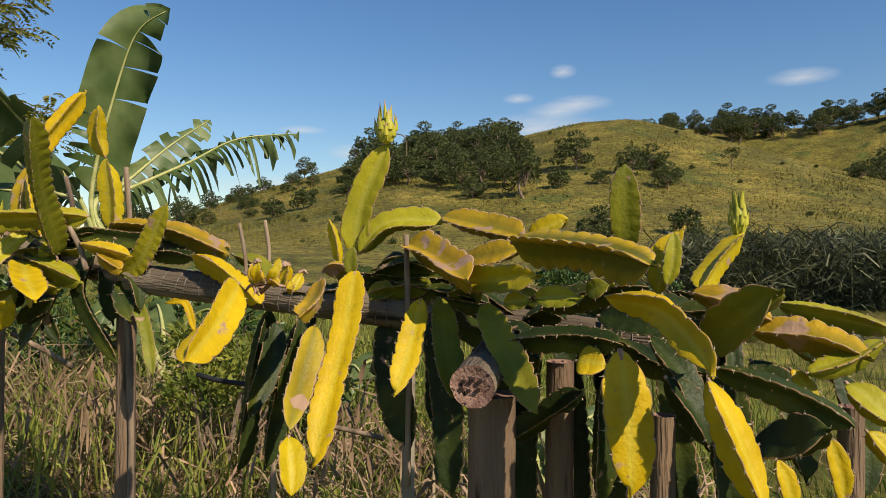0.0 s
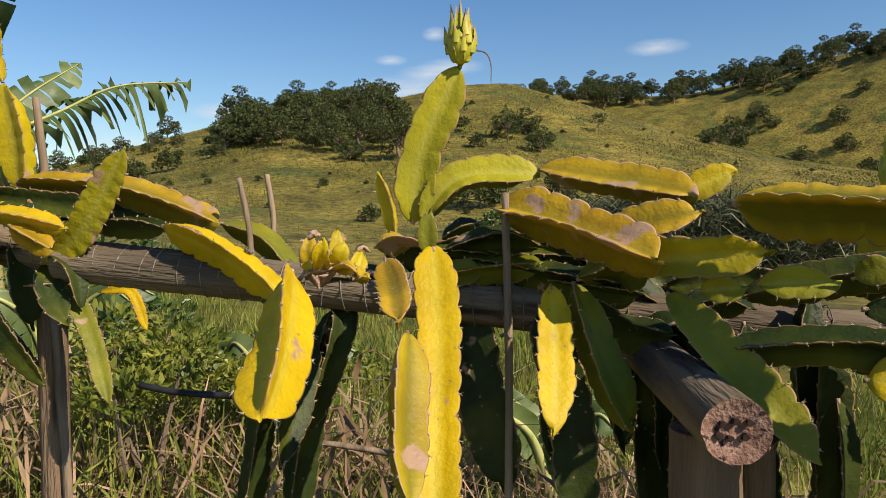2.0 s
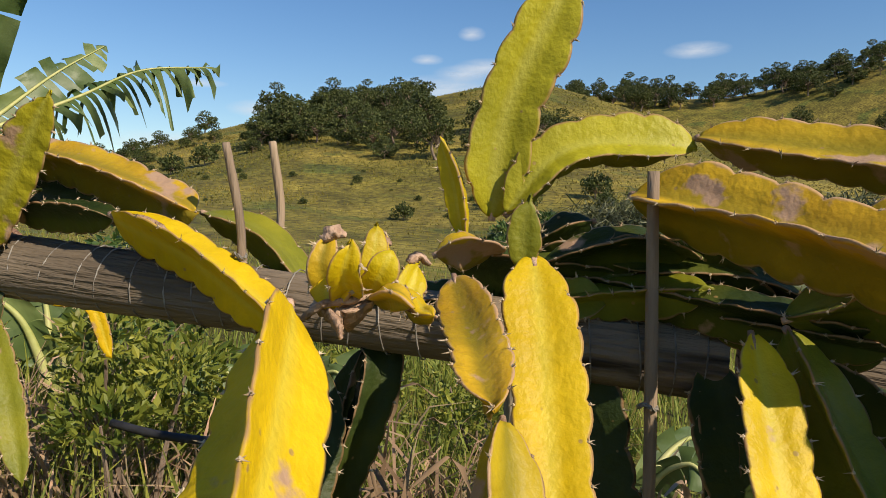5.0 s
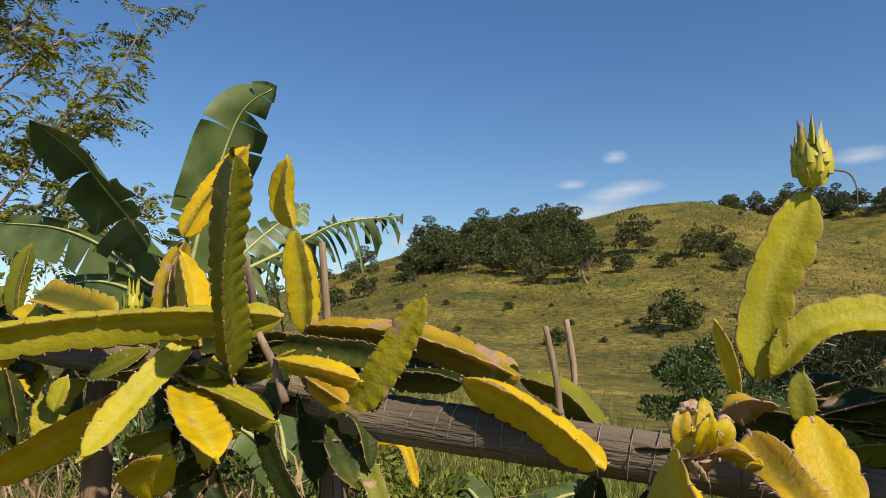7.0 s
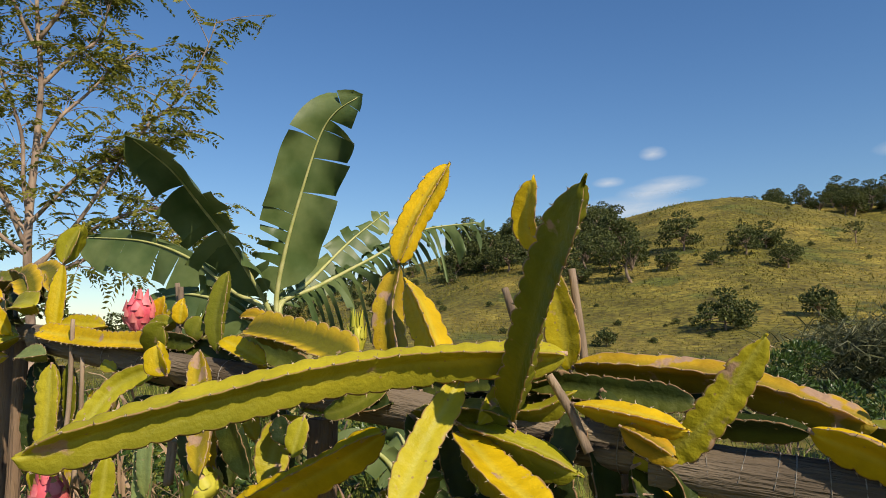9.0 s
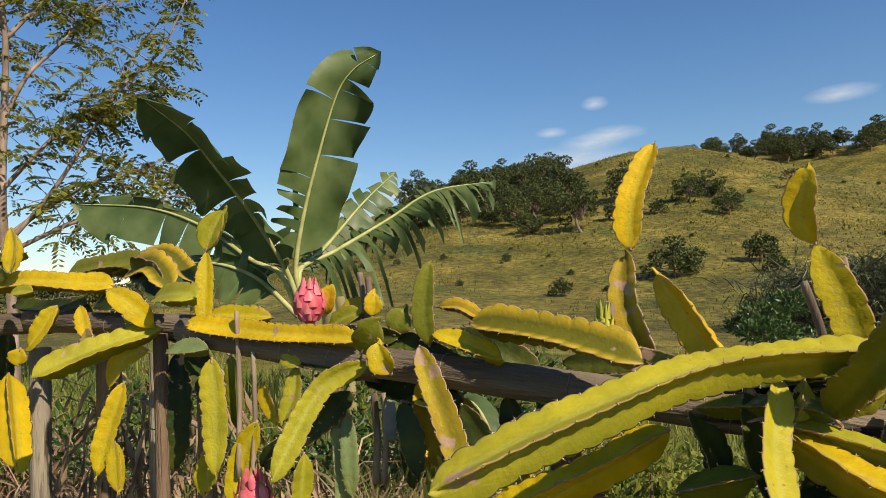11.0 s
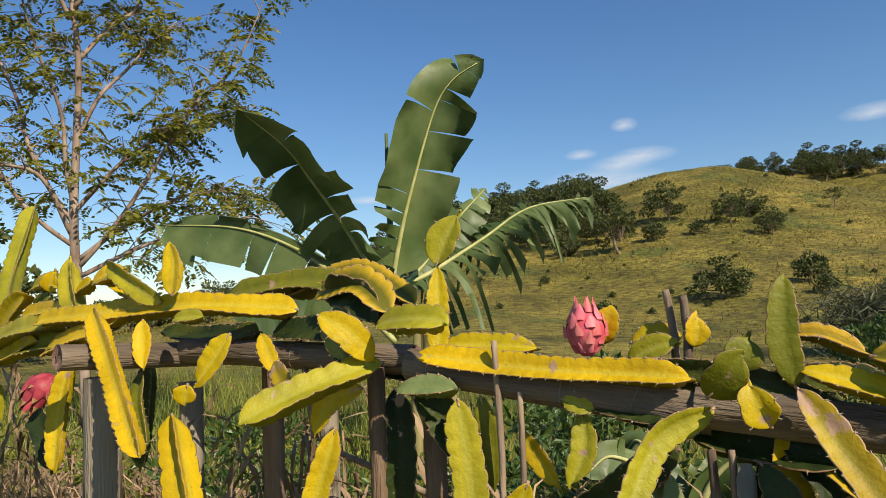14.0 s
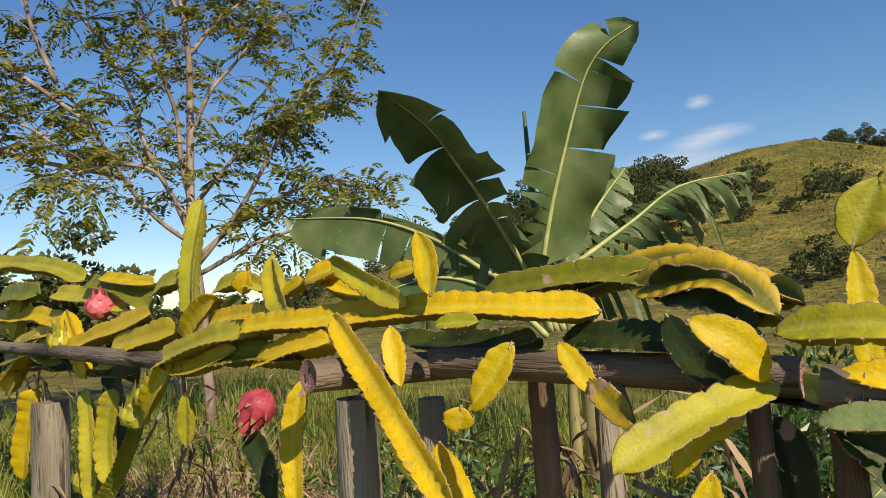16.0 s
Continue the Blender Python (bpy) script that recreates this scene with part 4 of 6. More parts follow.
def stem(plant, kind, pts, width, roll=0.0, seed=1, wave=0.7, flat=False):
    """A three-winged cactus stem along a curve: scalloped wavy wings, corky margins, spines in the notches."""
    rng = np.random.default_rng(seed)
    pts = [np.array(p, float) for p in pts]
    L = sum(np.linalg.norm(b - a) for a, b in zip(pts, pts[1:]))
    n = int(min(150, max(20, L / 0.0055)))
    C = spline(pts, n)
    T, A, B = frames_along(C, TOWARD)
    if not flat and seed > 112 and abs(T[:, 2].mean()) > 0.4:      # hanging and rising stems turn a hollow side out
        roll = 60 + (seed * 37 % 31 - 15)
    W = width / (1.9 if flat else 1.72)
    wings = (roll + 70, roll + 180, roll + 290) if flat else (roll, roll + 120, roll + 240)
    dips = (roll, roll + 125, roll + 235) if flat else (roll - 60, roll + 60, roll + 180)
    f = np.linspace(0, 1, n)
    s = f * L
    first = ends = np.minimum(1, 0.16 + 0.84 * np.sin(np.clip(s / min(0.075, L * 0.36), 0, 1) * math.pi / 2) ** 0.8)
    reach = min(0.05 + (0.7 if abs(T[:, 2].mean()) > 0.6 else 0.3) * width, L * 0.42)
    step = max(0.028, width * (0.42 if wave > 1 else 0.5)) * rng.uniform(0.9, 1.1)
    whole = ends * np.sqrt(np.clip((L - s) / reach, 0.0, 1))
    lean = rng.uniform(-8, 8, 3)
    th = max(0.0045, 0.055 * width)
    rings = np.zeros((n, 18, 3))
    wing = np.zeros((n, 18))
    green = np.zeros((n, 18))
    low = []
    spines = []
    for k in range(3):
        ph = rng.uniform(0, 1)
        cyc = s / step + ph
        saw = cyc - np.floor(cyc)
        lobe = np.sin(math.pi * saw ** 0.8) ** 0.55
        deep = np.interp(s, np.linspace(0, L, 9), rng.uniform(0.6, 1.4, 9))
        # each wing runs out at its own length, some of them blunt
        e2 = np.clip((L - s - rng.uniform(-0.02, 0.30) * width) / reach, 0, 1)
        ends = first * (1 - (1 - e2) ** rng.uniform(1.5, 2.6)) ** rng.uniform(0.45, 0.75) + 0.012
        wl = W * ends * (1 - 0.21 * min(1.0, max(wave, 0.62)) * deep * (1 - lobe) + 0.06 * np.sin(s * 17 + k * 2 + seed) + 0.025 * np.sin(s * 61 + k))
        wav = 0.03 * min(wave, 0.8) * W * ends * np.sin(cyc * 2 * math.pi + 1) + 0.10 * W * np.sin(s * 8 + k * 1.7 + seed)
        a = radians(wings[k] + lean[k])
        c = radians(dips[k])
        D = A * math.cos(a) + B * math.sin(a)
        N = -A * math.sin(a) + B * math.cos(a)
        V0 = A * math.cos(c) + B * math.sin(c)
        low.append(D[:, 2].mean())
        core = (0.10 * W + 0.004) * np.sqrt(whole + 0.01) * (0.5 if flat and k == 0 else 1)
        t_in, t_out = th * np.sqrt(ends), th * 0.42 * np.sqrt(ends)
        rings[:, k * 6] = C + V0 * core[:, None]
        rings[:, k * 6 + 1] = C + D * (0.45 * wl)[:, None] + N * (-t_in * 0.8 + wav * 0.35)[:, None]
        rings[:, k * 6 + 2] = C + D * (0.93 * wl)[:, None] + N * (-t_out + wav)[:, None]
        rings[:, k * 6 + 3] = C + D * wl[:, None] + N * wav[:, None]
        rings[:, k * 6 + 4] = C + D * (0.93 * wl)[:, None] + N * (t_out + wav)[:, None]
        rings[:, k * 6 + 5] = C + D * (0.45 * wl)[:, None] + N * (t_in * 0.8 + wav * 0.35)[:, None]
        wing[:, k * 6:k * 6 + 6] = np.array([0, 0.45, 0.93, 1.0, 0.93, 0.45])
        for i in range(2, n - 1):
            if math.floor(cyc[i]) != math.floor(cyc[i - 1]):
                p = rings[i, k * 6 + 3]
                for _ in range(3):
                    d = unit(D[i] + 0.7 * rng.standard_normal(3))
                    x = unit(np.cross(d, T[i])) * 0.0011
                    y = np.cross(d, x / 0.0011) * 0.0011
                    spines.append((np.array([p + x, p - 0.5 * x + 0.87 * y, p - 0.5 * x - 0.87 * y, p + d * rng.uniform(0.004, 0.010)]), [(0, 1, 3), (1, 2, 3), (2, 0, 3)]))
                spines.append((p + 0.0026 * np.array([(1, 0, 0), (-1, 0, 0), (0, 1, 0), (0, -1, 0), (0, 0, 1), (0, 0, -1)]), [(0, 2, 4), (2, 1, 4), (1, 3, 4), (3, 0, 4), (2, 0, 5), (1, 2, 5), (3, 1, 5), (0, 3, 5)]))
    if abs(T[:, 2].mean()) < 0.4:      # lying stems: lowest wing greener, part pigment, part its shade in colour
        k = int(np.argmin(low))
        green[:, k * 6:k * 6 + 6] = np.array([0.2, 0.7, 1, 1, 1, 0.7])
    F = [(i * 18 + k, i * 18 + (k + 1) % 18, (i + 1) * 18 + (k + 1) % 18, (i + 1) * 18 + k) for i in range(n - 1) for k in range(18)]
    F += [tuple(range(17, -1, -1)), tuple(range((n - 1) * 18, n * 18))]
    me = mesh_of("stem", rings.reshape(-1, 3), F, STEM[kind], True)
    at = me.attributes.new("wing", "FLOAT", "POINT")
    at.data.foreach_set("value", wing.reshape(-1))
    at = me.attributes.new("low_wing_green", "FLOAT", "POINT")
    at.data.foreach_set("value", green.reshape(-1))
    ob = add("stem", me, plant)
    if spines:
        v, q = joined(spines)
        tagged(add("spine_tuft", mesh_of("spine_tuft", v, q, SPINE), ob, "pale brown spine tufts"), kind="stuff")
    # corky joint at the base
    j = min(0.0055, 0.055 * width)
    v, q = tube([C[0] - T[0] * 0.006, C[0] + T[0] * 0.004, C[3]], [j, j * 1.1, j * 0.9], 7, 5, 0.12, seed)
    add("joint", mesh_of("joint", v, q, CORK, True), ob, "brown corky joint")
    return ob


def bracted(plant, name, at_, r, h, skin, tips, rows, long, seed, up=(0, 0, 1), label=""):
    """A fruit or bud: egg-shaped body with rows of pointed bracts."""
    rng = np.random.default_rng(seed)
    n, sides = 12, 16
    f = np.linspace(0, 1, n)
    pr = r * np.sin(math.pi * np.clip(f * 0.93 + 0.05, 0, 1)) ** 0.75
    a = np.linspace(0, 2 * math.pi, sides, endpoint=False)
    V = np.stack([pr[:, None] * np.cos(a), pr[:, None] * np.sin(a), np.repeat((f * h)[:, None], sides, 1)], 2).reshape(-1, 3)
    F = [(i * sides + k, i * sides + (k + 1) % sides, (i + 1) * sides + (k + 1) % sides, (i + 1) * sides + k) for i in range(n - 1) for k in range(sides)]
    F += [tuple(range(sides - 1, -1, -1)), tuple(range((n - 1) * sides, n * sides))]
    body = add(name, mesh_of(name, V, F, skin, True), plant, label)
    body.matrix_basis = Matrix.Translation(at_) @ Vector(up).to_track_quat("Z", "Y").to_matrix().to_4x4()
    for row in range(rows):
        cnt = max(5, int(7 - row * 0.4))
        g = 0.06 + 0.82 * row / max(1, rows - 1)
        rb = r * math.sin(math.pi * min(1, g * 0.93 + 0.05)) ** 0.75
        for k in range(cnt):
            q = 2 * math.pi * (k + 0.5 * (row % 2) + rng.uniform(-0.12, 0.12)) / cnt
            w = 2.6 * rb / cnt + r * 0.08
            ln = long * h * (0.75 + 0.5 * g) * rng.uniform(0.85, 1.15)
            out = rng.uniform(0.04, 0.22)
            d, sd = np.array([math.cos(q), math.sin(q), 0]), np.array([-math.sin(q), math.cos(q), 0])
            z0 = np.array([0, 0, g * h])
            v, o = [], 0
            close = (rb - r * math.sin(math.pi * min(1, (g + 0.25) * 0.93 + 0.05)) ** 0.75 * (g < 0.72)) if g < 0.72 else rb * 0.5
            for j, (fj, wj) in enumerate([(0, 0.9), (0.3, 1.0), (0.65, 0.6), (1.0, 0.04)]):
                c = z0 + d * (rb * 1.0 + 0.004 - close * 0.8 * fj + out * ln * fj * fj) + np.array([0, 0, ln * fj])
                v += [c - sd * w * wj * 0.6 - d * 0.004 * wj, c + d * 0.005 * wj, c + sd * w * wj * 0.6 - d * 0.004 * wj]
            ff = [(3 * j + m, 3 * j + m + 1, 3 * j + m + 4, 3 * j + m + 3) for j in range(3) for m in range(2)]
            me = mesh_of("bract", v, ff, tips[0], True)
            me.materials.append(tips[1])
            for p in me.polygons:
                p.material_index = 1 if p.index >= 4 else 0
            add("bract", me, body)
    return body


def scab(plant, pts, r, seed):
    """Rough corky scar tissue where flowers have dropped."""
    v, f = tube(pts, [r * 0.25, r * 0.5, r * 0.4, r * 0.14], 8, 16, 0.4, seed)
    add("cork_scar", mesh_of("cork_scar", v, f, CORK, True), plant, "pale brown corky scar")


plant_a = thing("dragon_fruit_cactus", "sprawling dragon fruit cactus with yellowed winged stems on the fence end", "cactus", "dragon fruit cacti along the fence")
plant_b = thing("dragon_fruit_cactus", "dragon fruit cactus with a tall budding stem and hanging yellow stems", "cactus", "dragon fruit cacti along the fence")
plant_c = thing("dragon_fruit_cactus", "dragon fruit cactus with one very long lime stem leaning out", "cactus", "dragon fruit cacti along the fence")
plant_d = thing("dragon_fruit_cactus", "dragon fruit cactus bearing a ripe pink fruit on the rail", "cactus", "dragon fruit cacti along the fence")
plant_e = thing("dragon_fruit_cactus", "dense yellow dragon fruit cactus with pink and unripe fruit", "cactus", "dragon fruit cacti along the fence")
stem(plant_a, "G", [(0.4, 1.511, 1.489), (0.393, 1.492, 1.587), (0.39, 1.482, 1.683)], 0.061, 40, 1)
stem(plant_a, "Y", [(0.561, 1.803, 1.384), (0.582, 1.806, 1.487), (0.633, 1.809, 1.561)], 0.071, 30, 2)
stem(plant_a, "L", [(0.572, 1.767, 1.408), (0.585, 1.762, 1.48), (0.59, 1.771, 1.552)], 0.049, -1, 3, 0.7, True)
stem(plant_a, "Y", [(0.704, 1.889, 1.39), (0.803, 2.012, 1.465), (0.928, 2.126, 1.55)], 0.079, 341, 4)
stem(plant_a, "M", [(0.166, 1.64, 1.515), (0.297, 1.421, 1.501), (0.387, 1.228, 1.469)], 0.098, 345, 5, 1.5)
stem(plant_a, "O", [(0.002, 2.117, 1.597), (0.123, 1.976, 1.563), (0.216, 1.835, 1.531)], 0.081, 18, 6)
stem(plant_a, "O", [(0.056, 1.915, 1.47), (0.13, 1.846, 1.483), (0.207, 1.796, 1.504)], 0.070, 18, 7)
stem(plant_a, "Y", [(0.241, 1.954, 1.534), (0.347, 1.914, 1.583)], 0.060, 30, 8)
stem(plant_a, "O", [(-0.105, 2.082, 1.515), (-0.022, 1.923, 1.478), (0.066, 1.677, 1.416)], 0.102, 18, 9)
stem(plant_a, "Y", [(0.046, 1.813, 1.417), (0.148, 1.711, 1.422), (0.235, 1.636, 1.437)], 0.076, 50, 10)
stem(plant_a, "L", [(0.223, 1.662, 1.382), (0.327, 1.602, 1.389)], 0.059, 50, 11)
stem(plant_a, "L", [(0.153, 1.72, 1.366), (0.216, 1.675, 1.375)], 0.047, 40, 12)
stem(plant_a, "Y", [(0.341, 1.33, 1.303), (0.35, 1.305, 1.17), (0.351, 1.294, 1.03)], 0.090, -6, 13, 0.7, True)
stem(plant_a, "Y", [(0.318, 1.338, 1.408), (0.392, 1.258, 1.393), (0.432, 1.179, 1.337), (0.442, 1.132, 1.286)], 0.062, 337, 14)
stem(plant_a, "Y", [(0.437, 1.135, 1.283), (0.461, 1.094, 1.197), (0.492, 1.061, 1.098)], 0.061, 15, 15)
stem(plant_a, "G", [(0.509, 1.321, 1.312), (0.537, 1.225, 1.381), (0.568, 1.15, 1.433)], 0.089, 20, 16)
stem(plant_a, "O", [(0.611, 1.369, 1.336), (0.694, 1.295, 1.332), (0.767, 1.225, 1.301)], 0.070, 5, 17, 1.5)
stem(plant_a, "L", [(0.711, 1.46, 1.382), (0.809, 1.423, 1.364), (0.912, 1.385, 1.338)], 0.056, 342, 18)
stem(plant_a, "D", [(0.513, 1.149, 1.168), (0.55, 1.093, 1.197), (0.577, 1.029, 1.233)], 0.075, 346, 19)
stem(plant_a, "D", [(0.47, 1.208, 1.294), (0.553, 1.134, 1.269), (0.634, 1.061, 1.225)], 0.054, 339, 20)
stem(plant_a, "L", [(0.7, 1.197, 1.266), (0.743, 1.128, 1.206)], 0.059, 30, 21)
stem(plant_a, "Y", [(0.65, 1.162, 1.183), (0.663, 1.157, 1.123), (0.671, 1.154, 1.067)], 0.040, 2, 22, 0.7, True)
stem(plant_a, "Y", [(0.575, 1.19, 1.136), (0.589, 1.185, 1.094), (0.599, 1.181, 1.038)], 0.039, -11, 23, 0.7, True)
stem(plant_a, "O", [(0.531, 1.473, 1.405), (0.59, 1.398, 1.387), (0.663, 1.349, 1.352)], 0.071, 5, 24)
stem(plant_a, "G", [(0.104, 1.738, 1.359), (0.158, 1.6, 1.24), (0.204, 1.487, 1.146)], 0.071, 60, 25)
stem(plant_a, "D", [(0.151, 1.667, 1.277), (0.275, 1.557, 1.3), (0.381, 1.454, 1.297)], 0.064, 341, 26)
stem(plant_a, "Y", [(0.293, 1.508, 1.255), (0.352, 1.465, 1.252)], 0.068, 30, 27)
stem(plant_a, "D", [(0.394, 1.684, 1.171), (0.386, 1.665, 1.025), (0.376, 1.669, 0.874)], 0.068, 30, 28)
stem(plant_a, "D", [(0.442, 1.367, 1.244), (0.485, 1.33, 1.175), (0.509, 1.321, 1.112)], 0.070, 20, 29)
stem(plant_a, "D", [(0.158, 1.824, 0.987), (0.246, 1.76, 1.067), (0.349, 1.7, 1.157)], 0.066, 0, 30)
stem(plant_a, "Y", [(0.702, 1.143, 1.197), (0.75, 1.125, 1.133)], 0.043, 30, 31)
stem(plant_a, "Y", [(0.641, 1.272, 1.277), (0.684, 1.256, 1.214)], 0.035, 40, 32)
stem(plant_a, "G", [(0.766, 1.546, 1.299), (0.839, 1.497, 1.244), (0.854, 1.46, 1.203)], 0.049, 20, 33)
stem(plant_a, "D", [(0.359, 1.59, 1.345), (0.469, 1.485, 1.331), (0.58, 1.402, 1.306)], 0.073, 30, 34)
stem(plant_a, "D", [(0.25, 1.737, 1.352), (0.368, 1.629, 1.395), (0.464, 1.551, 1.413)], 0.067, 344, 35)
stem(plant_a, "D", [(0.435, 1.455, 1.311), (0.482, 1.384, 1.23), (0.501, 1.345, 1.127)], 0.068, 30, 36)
stem(plant_a, "G", [(0.33, 1.579, 1.398), (0.379, 1.54, 1.426)], 0.051, 30, 37)
stem(plant_a, "D", [(-0.165, 2.153, 1.396), (-0.007, 1.992, 1.371), (0.133, 1.887, 1.347)], 0.069, 345, 38)
stem(plant_a, "G", [(-0.232, 2.122, 1.363), (-0.142, 2.072, 1.375)], 0.062, 30, 39)
stem(plant_a, "L", [(0.643, 1.218, 1.282), (0.726, 1.241, 1.298), (0.811, 1.262, 1.336)], 0.047, 342, 40)
stem(plant_b, "L", [(-0.276, 2.188, 1.483), (-0.253, 2.181, 1.647), (-0.167, 2.154, 1.835)], 0.098, 52, 41, 0.45)
stem(plant_b, "Y", [(-0.321, 2.15, 1.45), (-0.333, 2.154, 1.527), (-0.356, 2.161, 1.594)], 0.036, 20, 42, 0.45)
stem(plant_b, "L", [(-0.259, 2.162, 1.488), (-0.169, 2.154, 1.577), (0, 2.117, 1.583)], 0.080, 25, 43, 0.45)
stem(plant_b, "G", [(-0.268, 2.028, 1.418), (-0.269, 2.029, 1.47), (-0.26, 2.026, 1.514)], 0.045, -9, 44, 0.45, True)
stem(plant_b, "Y", [(-0.257, 2.025, 1.437), (-0.275, 1.873, 1.229), (-0.318, 1.677, 0.969)], 0.085, 3, 45, 0.45, True)
stem(plant_b, "O", [(-0.356, 2.014, 1.411), (-0.352, 1.908, 1.363), (-0.363, 1.744, 1.326)], 0.063, 16, 46, 0.45, True)
stem(plant_b, "O", [(-0.338, 1.82, 1.295), (-0.358, 1.721, 1.162), (-0.363, 1.618, 1.067)], 0.070, 30, 47, 0.45)
stem(plant_b, "Y", [(-0.362, 1.618, 1.058), (-0.354, 1.584, 1.013), (-0.341, 1.548, 0.944)], 0.072, 20, 48, 0.45)
stem(plant_b, "Y", [(-0.06, 1.873, 1.363), (-0.087, 1.777, 1.24), (-0.12, 1.693, 1.137)], 0.070, 1, 49, 0.45, True)
stem(plant_b, "G", [(-0.01, 1.887, 1.365), (0.004, 1.786, 1.234), (0.028, 1.713, 1.132)], 0.078, 20, 50, 0.45)
stem(plant_b, "Y", [(-0.53, 1.786, 1.409), (-0.539, 1.632, 1.325), (-0.561, 1.492, 1.253)], 0.087, 0, 51, 0.45)
stem(plant_b, "Y", [(-0.498, 1.828, 1.4), (-0.492, 1.837, 1.423), (-0.489, 1.857, 1.448)], 0.046, 30, 52, 0.45)
stem(plant_b, "Y", [(-0.461, 1.985, 1.393), (-0.451, 1.981, 1.426), (-0.439, 1.978, 1.463)], 0.042, 20, 53, 0.45)
stem(plant_b, "Y", [(-0.422, 1.951, 1.382), (-0.412, 1.969, 1.408), (-0.401, 1.986, 1.432)], 0.038, 11, 54, 0.45, True)
stem(plant_b, "Y", [(-0.422, 1.92, 1.408), (-0.413, 1.864, 1.393), (-0.403, 1.83, 1.393)], 0.022, 347, 55, 0.45)
stem(plant_b, "Y", [(-0.819, 2.255, 1.477), (-0.701, 2.207, 1.425), (-0.563, 2.132, 1.331)], 0.076, 340, 56, 0.45)
stem(plant_b, "G", [(-0.705, 2.324, 1.481), (-0.608, 2.293, 1.443), (-0.531, 2.248, 1.348)], 0.070, 350, 57, 0.45)
stem(plant_b, "Y", [(-0.606, 2.24, 1.4), (-0.555, 2.224, 1.339)], 0.037, 10, 58, 0.45)
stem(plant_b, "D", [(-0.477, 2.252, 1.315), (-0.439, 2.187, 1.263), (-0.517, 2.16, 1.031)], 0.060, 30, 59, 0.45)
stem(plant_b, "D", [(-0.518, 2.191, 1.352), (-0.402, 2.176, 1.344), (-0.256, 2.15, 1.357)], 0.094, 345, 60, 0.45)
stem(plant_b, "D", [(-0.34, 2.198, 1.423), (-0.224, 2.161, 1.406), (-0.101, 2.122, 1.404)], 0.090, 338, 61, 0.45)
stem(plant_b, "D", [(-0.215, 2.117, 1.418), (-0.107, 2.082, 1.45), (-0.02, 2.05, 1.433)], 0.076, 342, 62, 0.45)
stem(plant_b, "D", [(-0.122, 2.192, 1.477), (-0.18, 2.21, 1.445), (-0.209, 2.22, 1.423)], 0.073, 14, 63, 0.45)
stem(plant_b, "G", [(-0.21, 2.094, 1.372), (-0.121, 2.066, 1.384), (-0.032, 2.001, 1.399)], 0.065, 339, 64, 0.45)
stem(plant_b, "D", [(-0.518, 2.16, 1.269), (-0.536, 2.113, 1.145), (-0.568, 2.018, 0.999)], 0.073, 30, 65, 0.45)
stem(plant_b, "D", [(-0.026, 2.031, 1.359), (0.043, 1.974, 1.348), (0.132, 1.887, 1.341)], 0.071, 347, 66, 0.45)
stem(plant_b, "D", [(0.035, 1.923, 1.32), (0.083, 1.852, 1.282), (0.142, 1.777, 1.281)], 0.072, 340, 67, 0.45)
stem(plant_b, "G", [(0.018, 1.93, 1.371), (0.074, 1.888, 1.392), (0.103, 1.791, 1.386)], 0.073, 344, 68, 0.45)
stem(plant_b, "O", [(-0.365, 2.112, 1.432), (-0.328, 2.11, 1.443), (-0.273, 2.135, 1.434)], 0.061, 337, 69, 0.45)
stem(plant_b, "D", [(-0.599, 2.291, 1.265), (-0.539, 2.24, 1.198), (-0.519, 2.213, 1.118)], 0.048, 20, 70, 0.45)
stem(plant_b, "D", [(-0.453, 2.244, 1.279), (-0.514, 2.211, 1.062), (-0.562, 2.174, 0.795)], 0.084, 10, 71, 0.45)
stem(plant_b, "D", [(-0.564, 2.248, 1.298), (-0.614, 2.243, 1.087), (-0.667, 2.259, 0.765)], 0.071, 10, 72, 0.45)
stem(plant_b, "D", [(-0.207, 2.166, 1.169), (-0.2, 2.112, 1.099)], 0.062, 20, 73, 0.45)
stem(plant_c, "O", [(-1.208, 2.515, 1.582), (-0.939, 2.398, 1.563), (-0.702, 2.271, 1.481)], 0.081, 346, 74)
stem(plant_c, "D", [(-0.993, 2.331, 1.48), (-0.891, 2.299, 1.48), (-0.806, 2.251, 1.474)], 0.057, 339, 75)
stem(plant_c, "L", [(-1.109, 2.368, 1.397), (-0.999, 2.302, 1.474), (-0.888, 2.225, 1.649)], 0.072, 0, 76, 1.5, True)
stem(plant_c, "Y", [(-1.221, 2.33, 1.52), (-1.119, 2.298, 1.5), (-1.017, 2.265, 1.475)], 0.054, 347, 77)
stem(plant_c, "O", [(-1.139, 2.283, 1.482), (-1.046, 2.254, 1.427)], 0.052, 340, 78)
stem(plant_c, "G", [(-1.347, 2.426, 1.485), (-1.284, 2.203, 1.696), (-1.204, 2.01, 1.901)], 0.083, 30, 79, 1.5)
stem(plant_c, "L", [(-1.233, 2.397, 1.614), (-1.558, 2.351, 1.603), (-1.888, 2.165, 1.547), (-2.152, 2.005, 1.47)], 0.088, 23, 80)
stem(plant_c, "Y", [(-1.271, 2.6, 1.848), (-1.299, 2.601, 1.926), (-1.282, 2.572, 2.035)], 0.074, 30, 81)
stem(plant_c, "Y", [(-1.215, 2.538, 1.573), (-1.228, 2.563, 1.688), (-1.267, 2.598, 1.84)], 0.085, 30, 82)
stem(plant_c, "Y", [(-1.656, 2.79, 1.863), (-1.62, 2.88, 2.0), (-1.528, 2.965, 2.178)], 0.084, 30, 83)
